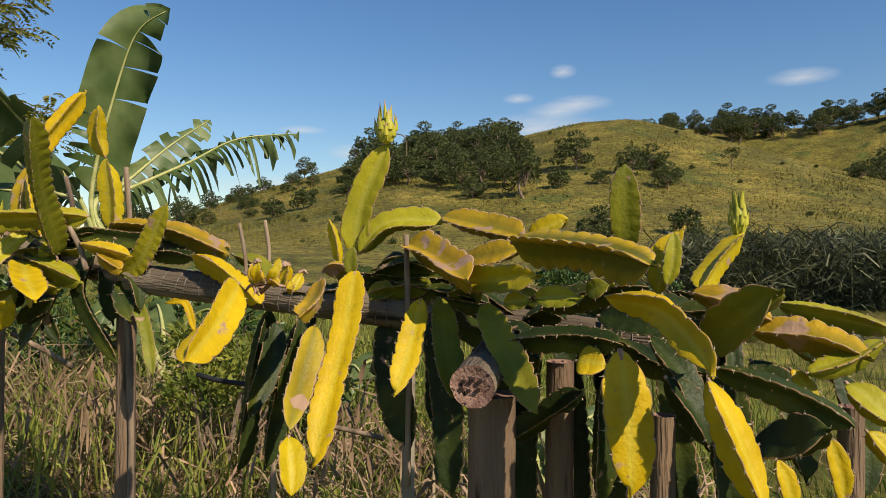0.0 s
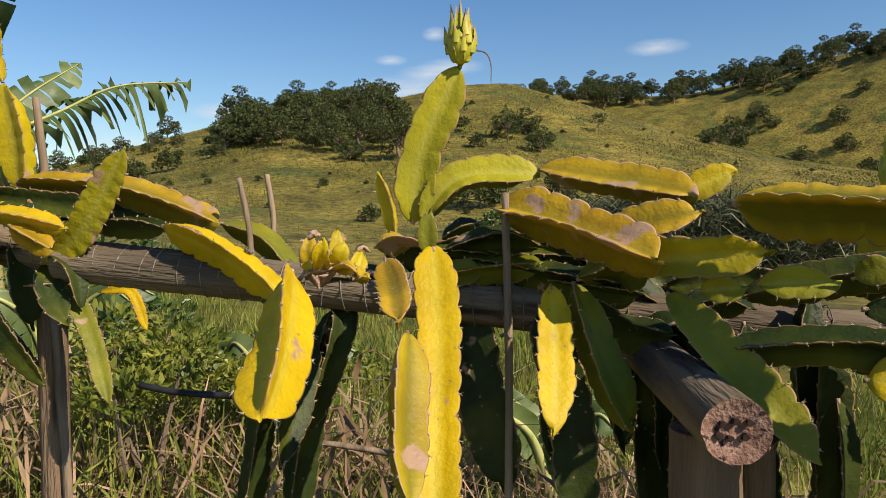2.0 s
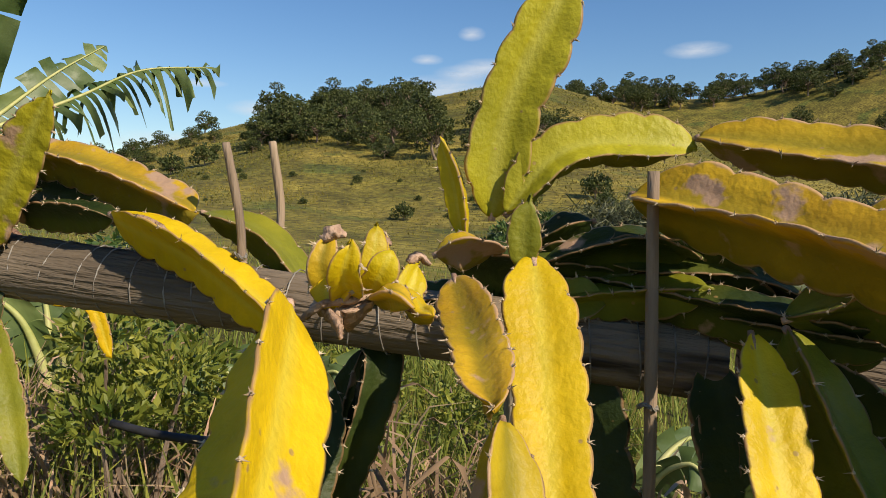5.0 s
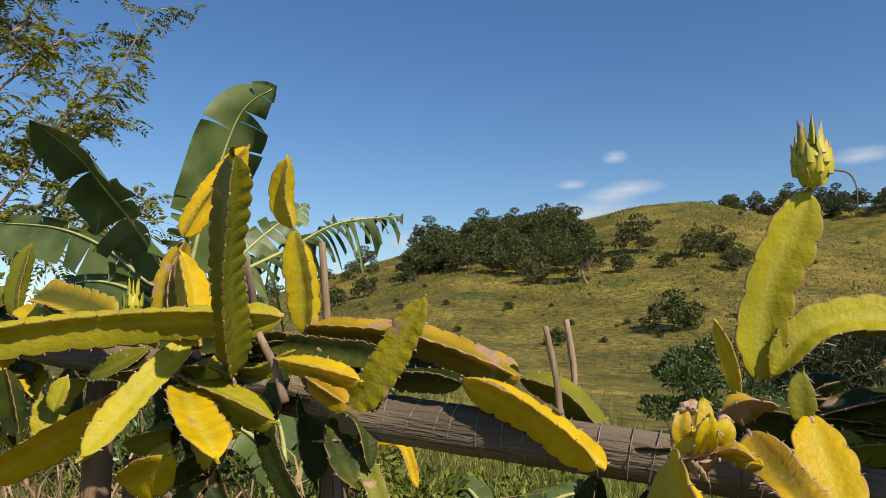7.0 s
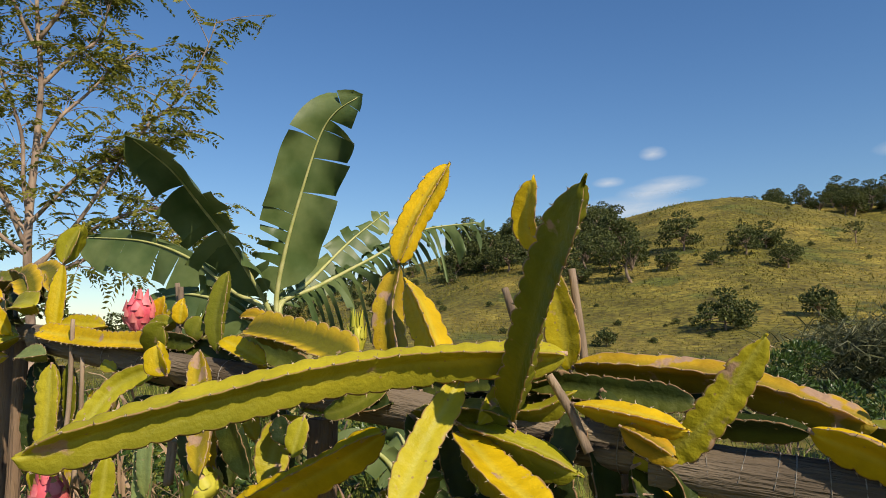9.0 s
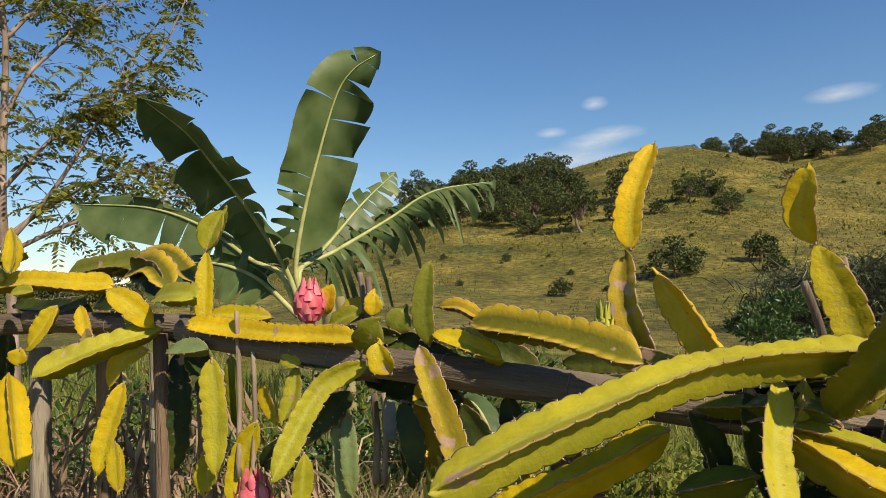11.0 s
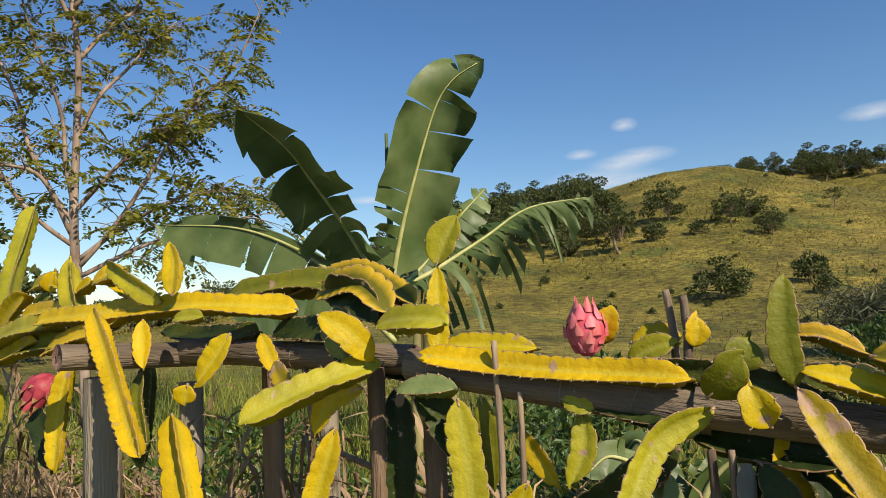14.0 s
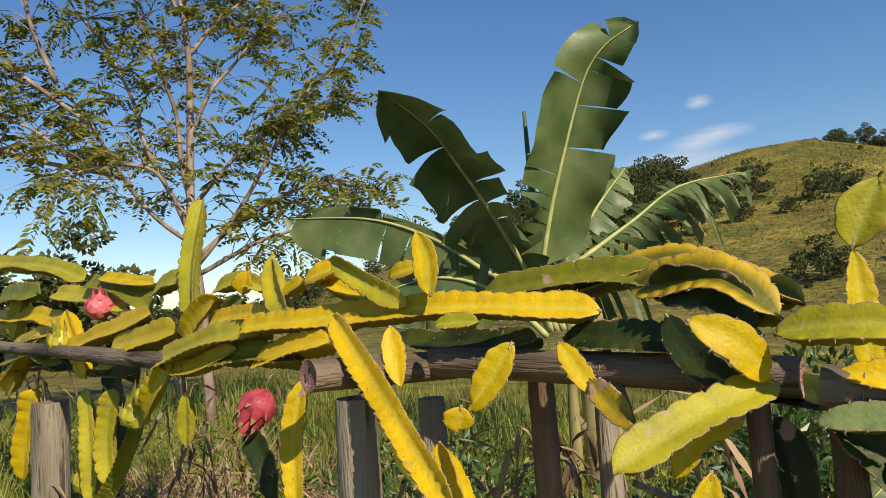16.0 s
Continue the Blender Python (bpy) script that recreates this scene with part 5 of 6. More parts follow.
stem(plant_c, "O", [(-1.645, 2.692, 1.551), (-1.679, 2.771, 1.728), (-1.661, 2.829, 1.86)], 0.086, 25, 84)
stem(plant_c, "Y", [(-1.499, 2.576, 1.549), (-1.573, 2.662, 1.716), (-1.625, 2.705, 1.811)], 0.089, 20, 85)
stem(plant_c, "L", [(-1.452, 2.415, 1.562), (-1.512, 2.311, 1.45), (-1.558, 2.167, 1.332)], 0.070, -5, 86, 0.7, True)
stem(plant_c, "Y", [(-1.65, 2.553, 1.437), (-1.802, 2.562, 1.351), (-2.088, 2.639, 1.208)], 0.094, 17, 87)
stem(plant_c, "Y", [(-1.457, 2.396, 1.454), (-1.371, 2.273, 1.39), (-1.269, 2.157, 1.333)], 0.094, 347, 88)
stem(plant_c, "L", [(-1.464, 2.442, 1.47), (-1.331, 2.365, 1.434), (-1.208, 2.326, 1.383)], 0.078, 340, 89)
stem(plant_c, "L", [(-1.392, 2.39, 1.387), (-1.301, 2.355, 1.364)], 0.062, 344, 90)
stem(plant_c, "G", [(-1.647, 2.519, 1.308), (-1.493, 2.433, 1.359)], 0.073, 337, 91)
stem(plant_c, "Y", [(-1.553, 2.35, 1.248), (-1.415, 2.27, 1.33)], 0.096, 341, 92)
stem(plant_c, "D", [(-1.189, 2.446, 1.472), (-1.168, 2.418, 1.35), (-1.15, 2.413, 1.23)], 0.076, 20, 93)
stem(plant_c, "L", [(-1.904, 2.746, 1.45), (-1.973, 2.743, 1.406), (-1.997, 2.698, 1.261)], 0.084, 40, 94)
stem(plant_c, "Y", [(-2.218, 2.9, 1.551), (-2.226, 2.903, 1.384), (-2.182, 2.852, 1.245)], 0.081, 40, 95)
stem(plant_c, "Y", [(-2.183, 2.896, 1.496), (-2.075, 2.84, 1.369)], 0.070, 20, 96)
stem(plant_c, "B", [(-2.487, 2.976, 1.432), (-2.474, 2.95, 1.281), (-2.471, 2.949, 1.139)], 0.074, 2, 97, 0.7, True)
stem(plant_c, "Y", [(-2.773, 3.069, 1.396), (-2.836, 3.094, 1.269), (-2.852, 3.079, 1.118)], 0.080, -11, 98, 0.7, True)
stem(plant_c, "L", [(-2.925, 3.13, 1.325), (-2.987, 3.155, 1.144)], 0.090, 1, 99, 0.7, True)
stem(plant_c, "L", [(-2.596, 2.945, 1.321), (-2.609, 2.95, 1.231), (-2.621, 2.954, 1.141)], 0.067, 20, 100)
stem(plant_c, "G", [(-1.582, 2.557, 1.483), (-1.434, 2.462, 1.496), (-1.34, 2.412, 1.482)], 0.060, 344, 101)
stem(plant_c, "D", [(-1.157, 2.436, 1.535), (-1.083, 2.391, 1.447), (-1.037, 2.356, 1.389)], 0.087, 10, 102)
stem(plant_c, "D", [(-1.54, 2.615, 1.506), (-1.37, 2.544, 1.515), (-1.217, 2.486, 1.55)], 0.084, 341, 103)
stem(plant_c, "D", [(-1.111, 2.379, 1.389), (-1.088, 2.34, 1.324), (-1.033, 2.292, 1.255)], 0.066, 20, 104)
stem(plant_c, "L", [(-1.453, 2.524, 1.493), (-1.297, 2.459, 1.49), (-1.209, 2.431, 1.538)], 0.053, 338, 105)
stem(plant_c, "G", [(-2.061, 2.834, 1.554), (-1.871, 2.743, 1.484), (-1.734, 2.664, 1.483)], 0.072, 30, 106)
stem(plant_c, "D", [(-1.591, 2.582, 1.482), (-1.552, 2.544, 1.372), (-1.577, 2.522, 1.268)], 0.071, 30, 107)
stem(plant_c, "D", [(-1.126, 2.51, 1.531), (-1.046, 2.485, 1.508)], 0.061, 339, 108)
stem(plant_c, "G", [(-1.063, 2.364, 1.35), (-0.996, 2.311, 1.234), (-0.941, 2.241, 1.085)], 0.043, 30, 109)
stem(plant_c, "D", [(-1.124, 2.383, 1.43), (-1.04, 2.336, 1.389), (-1.015, 2.317, 1.286)], 0.053, 10, 110)
stem(plant_c, "D", [(-1.337, 2.367, 1.328), (-1.426, 2.404, 1.299), (-1.482, 2.406, 1.239)], 0.068, 20, 111)
stem(plant_c, "L", [(-1.37, 2.489, 1.545), (-1.399, 2.437, 1.496), (-1.425, 2.426, 1.46)], 0.053, 30, 112)
stem(plant_d, "Y", [(-3.048, 3.201, 1.705), (-2.74, 3.067, 1.664), (-2.4, 2.899, 1.644)], 0.072, 23, 113)
stem(plant_d, "Y", [(-2.196, 2.858, 1.66), (-2.102, 2.797, 1.627), (-2.007, 2.735, 1.589)], 0.059, 19, 114)
stem(plant_d, "Y", [(-2.983, 3.218, 1.727), (-2.719, 3.112, 1.713)], 0.066, 15, 115)
stem(plant_d, "Y", [(-2.989, 3.21, 1.698), (-2.988, 3.222, 1.812), (-2.984, 3.235, 1.945)], 0.070, 5, 116, 0.7, True)
stem(plant_d, "L", [(-2.984, 3.235, 1.95), (-2.956, 3.236, 2.02), (-2.908, 3.234, 2.1)], 0.103, -8, 117, 0.7, True)
stem(plant_d, "L", [(-3.15, 3.2, 1.79), (-3.04, 3.12, 1.8), (-2.946, 3.053, 1.788)], 0.088, 14, 118)
stem(plant_d, "Y", [(-3.313, 3.196, 1.827), (-3.226, 3.195, 1.774), (-3.158, 3.222, 1.69)], 0.081, 20, 119)
stem(plant_d, "L", [(-3.152, 3.241, 1.688), (-3.319, 3.156, 1.637), (-3.493, 3.062, 1.561)], 0.086, 343, 120)
stem(plant_d, "B", [(-3.102, 3.179, 1.621), (-2.926, 3.098, 1.625)], 0.065, 13, 121)
stem(plant_d, "G", [(-3.817, 3.788, 1.91), (-3.453, 3.603, 1.937), (-3.133, 3.32, 1.856)], 0.100, 20, 122)
stem(plant_d, "D", [(-3.357, 3.459, 1.908), (-3.226, 3.355, 1.88), (-3.159, 3.276, 1.779)], 0.110, 16, 123)
stem(plant_d, "Y", [(-3.481, 3.539, 1.852), (-3.979, 3.686, 1.885), (-4.739, 4.018, 1.863)], 0.091, 337, 124)
stem(plant_d, "Y", [(-3.587, 3.494, 1.778), (-3.508, 3.411, 1.656)], 0.057, 20, 125)
stem(plant_d, "O", [(-3.516, 3.413, 1.693), (-3.429, 3.326, 1.597)], 0.062, 20, 126)
stem(plant_d, "Y", [(-3.712, 3.543, 1.782), (-3.773, 3.548, 1.698), (-3.842, 3.547, 1.614)], 0.091, 12, 127, 0.7, True)
stem(plant_d, "Y", [(-3.86, 3.544, 1.625), (-3.875, 3.551, 1.556)], 0.083, -1, 128, 0.7, True)
stem(plant_d, "Y", [(-3.932, 3.577, 1.526), (-3.866, 3.503, 1.361), (-3.791, 3.414, 1.175)], 0.112, 30, 129)
stem(plant_d, "Y", [(-3.292, 3.252, 1.512), (-3.341, 3.239, 1.356), (-3.385, 3.224, 1.195)], 0.079, -2, 130, 0.7, True)
stem(plant_d, "Y", [(-3.317, 3.23, 1.315), (-3.287, 3.186, 1.153)], 0.067, 10, 131, 0.7, True)
stem(plant_d, "L", [(-2.937, 3.135, 1.591), (-2.917, 3.105, 1.428), (-2.908, 3.069, 1.219)], 0.089, -3, 132, 0.7, True)
stem(plant_d, "G", [(-2.878, 3.143, 1.595), (-2.858, 3.136, 1.482), (-2.855, 3.123, 1.364)], 0.065, 9, 133, 0.7, True)
stem(plant_d, "Y", [(-2.774, 3.123, 1.503), (-2.694, 3.059, 1.378)], 0.057, 40, 134)
stem(plant_d, "L", [(-2.631, 3.034, 1.563), (-2.641, 3.016, 1.475), (-2.68, 3.011, 1.389)], 0.070, 8, 135, 0.7, True)
stem(plant_d, "L", [(-2.381, 2.859, 1.588), (-2.51, 2.835, 1.522), (-2.633, 2.744, 1.296)], 0.070, -5, 136, 0.7, True)
stem(plant_d, "O", [(-2.229, 2.796, 1.627), (-2.163, 2.692, 1.471), (-2.121, 2.588, 1.331)], 0.070, 5, 137)
stem(plant_d, "D", [(-2.119, 2.717, 1.482), (-2.002, 2.625, 1.307)], 0.073, 20, 138)
stem(plant_d, "D", [(-2.441, 2.937, 1.49), (-2.581, 2.993, 1.387), (-2.764, 3.066, 1.258)], 0.075, 20, 139)
stem(plant_d, "G", [(-2.209, 2.863, 1.627), (-2.219, 2.878, 1.727), (-2.197, 2.9, 1.865)], 0.062, 75, 140)
stem(plant_d, "G", [(-2.394, 2.832, 1.617), (-2.359, 2.796, 1.666), (-2.33, 2.784, 1.711)], 0.086, 5, 141, 0.7, True)
stem(plant_d, "Y", [(-2.304, 2.752, 1.567), (-2.327, 2.75, 1.612), (-2.335, 2.765, 1.66)], 0.081, -8, 142, 0.7, True)
stem(plant_d, "L", [(-2.518, 3.021, 1.679), (-2.463, 2.999, 1.707), (-2.407, 2.977, 1.72)], 0.066, 30, 143)
stem(plant_d, "Y", [(-2.381, 2.966, 1.711), (-2.37, 2.962, 1.792)], 0.059, 30, 144)
stem(plant_d, "Y", [(-2.56, 3.145, 1.718), (-2.537, 3.136, 1.814)], 0.062, 30, 145)
stem(plant_d, "G", [(-2.309, 2.905, 1.66), (-2.274, 2.912, 1.743)], 0.077, 30, 146)
stem(plant_d, "Y", [(-2.501, 3.068, 1.721), (-2.392, 3.025, 1.735)], 0.068, 19, 147)
stem(plant_d, "M", [(-2.086, 2.79, 1.685), (-1.888, 2.663, 1.654), (-1.69, 2.516, 1.594)], 0.102, 15, 148, 1.5)
stem(plant_d, "O", [(-2.182, 2.96, 1.728), (-2.121, 2.935, 1.725), (-2.044, 2.881, 1.681)], 0.049, 22, 149)
stem(plant_d, "D", [(-2.915, 3.212, 1.639), (-2.666, 3.08, 1.605), (-2.423, 2.929, 1.55)], 0.085, 18, 150)
stem(plant_d, "B", [(-2.462, 2.945, 1.435), (-2.454, 2.92, 1.312), (-2.454, 2.92, 1.2)], 0.052, 0, 151, 0.7, True)
stem(plant_d, "D", [(-1.952, 2.68, 1.461), (-1.921, 2.667, 1.39)], 0.054, 40, 152)
stem(plant_d, "L", [(-1.852, 2.584, 1.47), (-1.879, 2.573, 1.378)], 0.057, -1, 153, 0.7, True)
stem(plant_d, "G", [(-1.814, 2.622, 1.471), (-1.742, 2.602, 1.488), (-1.644, 2.604, 1.539)], 0.058, 40, 154)
stem(plant_d, "D", [(-3.06, 3.238, 1.611), (-2.987, 3.209, 1.543), (-2.935, 3.134, 1.422)], 0.100, 20, 155)
stem(plant_d, "M", [(-3.552, 3.674, 1.902), (-3.278, 3.536, 1.963), (-3.06, 3.313, 1.839)], 0.084, 16, 156)
stem(plant_d, "M", [(-3.396, 3.507, 1.903), (-3.232, 3.358, 1.914), (-3.114, 3.259, 1.809)], 0.102, 23, 157, 1.5)
stem(plant_d, "D", [(-2.293, 2.855, 1.471), (-2.262, 2.821, 1.396), (-2.248, 2.793, 1.272)], 0.067, 30, 158)
stem(plant_d, "Y", [(-3.217, 3.266, 1.618), (-3.312, 3.282, 1.587), (-3.36, 3.278, 1.486)], 0.070, 30, 159)
stem(plant_d, "D", [(-2.827, 3.198, 1.652), (-2.739, 3.163, 1.633), (-2.637, 3.101, 1.601)], 0.065, 22, 160)
stem(plant_d, "L", [(-2.677, 3.031, 1.596), (-2.608, 3.003, 1.568)], 0.052, 40, 161)
stem(plant_e, "Y", [(-4.216, 3.596, 1.888), (-4.002, 3.367, 1.66), (-3.819, 3.177, 1.466)], 0.075, 25, 162)
stem(plant_e, "Y", [(-4.361, 3.678, 1.703), (-4.386, 3.658, 1.533), (-4.364, 3.599, 1.34)], 0.073, 20, 163)
stem(plant_e, "Y", [(-4.671, 3.977, 1.741), (-4.46, 3.853, 1.791), (-4.277, 3.745, 1.809)], 0.093, 17, 164)
stem(plant_e, "L", [(-5.365, 4.445, 1.735), (-4.939, 4.194, 1.829), (-4.605, 3.996, 1.864)], 0.111, 13, 165)
stem(plant_e, "L", [(-4.535, 3.978, 1.89), (-4.598, 4.039, 2.024), (-4.615, 4.06, 2.139)], 0.097, 40, 166)
stem(plant_e, "Y", [(-3.93, 3.587, 1.928), (-3.939, 3.624, 2.027), (-3.973, 3.661, 2.118)], 0.083, -8, 167, 0.7, True)
stem(plant_e, "L", [(-5.132, 4.366, 1.935), (-5.289, 4.633, 2.196), (-5.335, 4.834, 2.517)], 0.104, 20, 168)
stem(plant_e, "Y", [(-6.691, 5.403, 1.776), (-6.052, 5.026, 1.884), (-5.597, 4.757, 1.963)], 0.117, 19, 169)
stem(plant_e, "Y", [(-5.946, 4.905, 1.791), (-5.312, 4.53, 1.867)], 0.142, 15, 170)
stem(plant_e, "Y", [(-8.31, 6.534, 2.067), (-7.381, 5.985, 2.041), (-6.748, 5.553, 1.966)], 0.123, 22, 171)
stem(plant_e, "G", [(-6.532, 5.483, 2.199), (-6.08, 5.217, 2.117), (-5.719, 4.945, 1.984)], 0.103, 18, 172)
stem(plant_e, "L", [(-8.565, 6.801, 2.552), (-7.377, 6.099, 2.394), (-6.765, 5.737, 2.241)], 0.145, 14, 173)
stem(plant_e, "Y", [(-6.645, 5.434, 2.04), (-6.526, 5.364, 1.83), (-6.414, 5.298, 1.624)], 0.115, 30, 174)
stem(plant_e, "Y", [(-6.345, 5.373, 2.217), (-5.748, 5.02, 2.12)], 0.083, 17, 175)
stem(plant_e, "L", [(-7.766, 6.213, 1.891), (-7.64, 6.196, 2.287)], 0.145, 30, 176)
stem(plant_e, "Y", [(-5.211, 4.412, 1.838), (-5.1, 4.347, 1.929), (-4.957, 4.263, 2)], 0.094, 30, 177)
stem(plant_e, "L", [(-4.025, 3.685, 1.905), (-4.161, 3.747, 1.983), (-4.309, 3.821, 2.07)], 0.076, 344, 178)
stem(plant_e, "Y", [(-4.455, 3.966, 2.011), (-4.282, 3.922, 2.057)], 0.081, 23, 179)
stem(plant_e, "Y", [(-4.84, 4.252, 2.003), (-4.797, 4.226, 2.106)], 0.089, 30, 180)
stem(plant_e, "Y", [(-4.113, 3.835, 1.999), (-3.988, 3.778, 2.019)], 0.067, 30, 181)
stem(plant_e, "Y", [(-4.574, 4.036, 1.971), (-4.454, 3.965, 2.021)], 0.072, 22, 182)
stem(plant_e, "L", [(-5.713, 4.941, 2.072), (-5.549, 4.845, 2.116), (-5.343, 4.665, 2.096)], 0.112, 18, 183)
stem(plant_e, "L", [(-6.342, 5.197, 1.575), (-6.247, 5.106, 1.367), (-6.214, 5.063, 0.954)], 0.112, -4, 184, 0.7, True)
stem(plant_e, "Y", [(-5.268, 4.412, 1.745), (-5.387, 4.458, 1.625), (-5.491, 4.52, 1.497)], 0.104, 40, 185)
stem(plant_e, "G", [(-5.659, 4.735, 1.467), (-5.78, 4.807, 1.295), (-6.097, 4.994, 0.973)], 0.085, 30, 186)
stem(plant_e, "G", [(-7.69, 6.052, 1.732), (-7.168, 5.743, 1.806), (-6.731, 5.485, 1.73)], 0.152, 30, 187)
stem(plant_e, "Y", [(-7.069, 5.685, 1.879), (-7.475, 5.925, 1.692), (-7.815, 6.126, 1.566)], 0.135, 340, 188)
stem(plant_e, "G", [(-4.945, 4.198, 1.747), (-4.705, 4.056, 1.766), (-4.437, 3.839, 1.751)], 0.101, 16, 189)
stem(plant_e, "Y", [(-5.023, 4.302, 1.89), (-4.769, 4.151, 1.911), (-4.559, 3.992, 1.881)], 0.086, 23, 190)
stem(plant_e, "G", [(-4.086, 3.657, 1.667), (-4.057, 3.589, 1.566), (-3.98, 3.5, 1.436)], 0.062, 5, 191, 0.7, True)
stem(plant_e, "Y", [(-4.071, 3.651, 1.844), (-4.052, 3.62, 1.749), (-4.029, 3.577, 1.675)], 0.070, 30, 192)
stem(plant_e, "L", [(-3.923, 3.583, 1.84), (-3.788, 3.522, 1.843)], 0.061, 22, 193)
stem(plant_e, "G", [(-4.976, 4.332, 1.92), (-4.842, 4.253, 1.98)], 0.091, 30, 194)
stem(plant_e, "G", [(-8.044, 6.377, 2.21), (-7.271, 5.92, 2.194)], 0.169, 30, 195)
stem(plant_e, "L", [(-6.078, 5.157, 1.974), (-5.712, 4.883, 1.913)], 0.091, 21, 196)
stem(plant_e, "D", [(-4.669, 3.918, 1.528), (-4.59, 3.871, 1.424), (-4.546, 3.845, 1.286)], 0.093, 20, 197)
stem(plant_e, "L", [(-5.165, 4.327, 1.402), (-5.148, 4.317, 1.632)], 0.079, -11, 198, 0.7, True)
stem(plant_e, "Y", [(-7.478, 5.926, 1.652), (-7.705, 6.061, 1.487)], 0.162, 30, 199)
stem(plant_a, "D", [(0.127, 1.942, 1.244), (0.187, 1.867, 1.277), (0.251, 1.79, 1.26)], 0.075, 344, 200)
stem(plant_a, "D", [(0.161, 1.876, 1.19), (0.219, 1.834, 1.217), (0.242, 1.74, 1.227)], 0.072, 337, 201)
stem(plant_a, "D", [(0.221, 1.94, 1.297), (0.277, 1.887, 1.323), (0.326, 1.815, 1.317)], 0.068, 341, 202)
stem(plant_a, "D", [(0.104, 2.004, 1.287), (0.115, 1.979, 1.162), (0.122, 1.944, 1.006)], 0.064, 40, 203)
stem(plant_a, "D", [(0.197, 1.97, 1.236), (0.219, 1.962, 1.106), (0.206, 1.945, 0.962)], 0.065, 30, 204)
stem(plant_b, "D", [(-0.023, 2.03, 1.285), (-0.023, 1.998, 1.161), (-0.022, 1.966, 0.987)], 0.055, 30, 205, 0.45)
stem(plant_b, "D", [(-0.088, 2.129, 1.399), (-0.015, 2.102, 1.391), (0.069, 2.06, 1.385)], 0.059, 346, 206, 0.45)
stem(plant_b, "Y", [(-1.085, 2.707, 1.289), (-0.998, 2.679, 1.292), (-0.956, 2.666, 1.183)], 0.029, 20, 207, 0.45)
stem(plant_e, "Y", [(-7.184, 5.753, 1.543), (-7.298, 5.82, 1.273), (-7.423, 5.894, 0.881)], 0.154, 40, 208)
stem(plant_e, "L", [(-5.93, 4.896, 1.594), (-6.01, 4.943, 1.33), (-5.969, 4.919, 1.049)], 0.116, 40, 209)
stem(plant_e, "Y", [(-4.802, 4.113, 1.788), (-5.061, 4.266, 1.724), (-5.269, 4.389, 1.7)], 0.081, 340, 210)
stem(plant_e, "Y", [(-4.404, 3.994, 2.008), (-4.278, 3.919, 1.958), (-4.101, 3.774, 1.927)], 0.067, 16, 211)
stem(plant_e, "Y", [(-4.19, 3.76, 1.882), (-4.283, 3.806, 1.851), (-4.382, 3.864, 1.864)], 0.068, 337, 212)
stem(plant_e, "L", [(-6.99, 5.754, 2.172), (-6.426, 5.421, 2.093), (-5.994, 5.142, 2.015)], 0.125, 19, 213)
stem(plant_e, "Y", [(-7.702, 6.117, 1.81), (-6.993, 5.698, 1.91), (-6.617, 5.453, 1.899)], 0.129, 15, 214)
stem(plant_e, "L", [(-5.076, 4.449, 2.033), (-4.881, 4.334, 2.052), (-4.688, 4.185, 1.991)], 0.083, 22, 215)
# Added dark stems behind and under the rails, standing in for shade there.
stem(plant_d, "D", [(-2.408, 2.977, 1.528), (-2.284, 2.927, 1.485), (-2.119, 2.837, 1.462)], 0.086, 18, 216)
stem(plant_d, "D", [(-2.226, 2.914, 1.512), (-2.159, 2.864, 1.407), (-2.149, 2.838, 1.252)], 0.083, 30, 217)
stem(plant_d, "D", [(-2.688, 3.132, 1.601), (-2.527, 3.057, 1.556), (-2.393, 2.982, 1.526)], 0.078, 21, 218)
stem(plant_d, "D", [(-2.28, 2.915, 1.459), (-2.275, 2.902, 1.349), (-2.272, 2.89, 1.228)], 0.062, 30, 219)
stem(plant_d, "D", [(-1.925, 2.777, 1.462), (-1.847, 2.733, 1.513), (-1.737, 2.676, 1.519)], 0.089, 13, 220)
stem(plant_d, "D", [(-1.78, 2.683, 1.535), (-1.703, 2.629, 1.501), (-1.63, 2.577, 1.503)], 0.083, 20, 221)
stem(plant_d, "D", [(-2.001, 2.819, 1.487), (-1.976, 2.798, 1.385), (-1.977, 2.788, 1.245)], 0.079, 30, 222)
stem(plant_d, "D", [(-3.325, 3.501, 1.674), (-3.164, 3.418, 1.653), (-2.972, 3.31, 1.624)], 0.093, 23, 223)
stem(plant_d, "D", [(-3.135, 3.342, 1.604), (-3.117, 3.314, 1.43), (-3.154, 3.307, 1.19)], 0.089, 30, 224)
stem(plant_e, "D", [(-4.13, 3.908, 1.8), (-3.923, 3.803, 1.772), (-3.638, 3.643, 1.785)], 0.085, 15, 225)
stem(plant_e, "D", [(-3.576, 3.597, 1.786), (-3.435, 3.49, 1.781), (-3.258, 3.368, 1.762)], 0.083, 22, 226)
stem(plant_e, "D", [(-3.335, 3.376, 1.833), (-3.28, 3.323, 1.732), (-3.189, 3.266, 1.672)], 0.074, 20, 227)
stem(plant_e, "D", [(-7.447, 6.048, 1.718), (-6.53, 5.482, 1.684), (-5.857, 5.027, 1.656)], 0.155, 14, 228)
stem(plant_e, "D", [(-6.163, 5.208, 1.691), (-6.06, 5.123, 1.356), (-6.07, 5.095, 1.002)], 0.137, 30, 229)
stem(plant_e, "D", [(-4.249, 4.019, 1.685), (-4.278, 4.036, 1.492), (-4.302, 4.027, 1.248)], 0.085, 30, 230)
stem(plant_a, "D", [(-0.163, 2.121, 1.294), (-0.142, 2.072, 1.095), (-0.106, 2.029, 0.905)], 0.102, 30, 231)
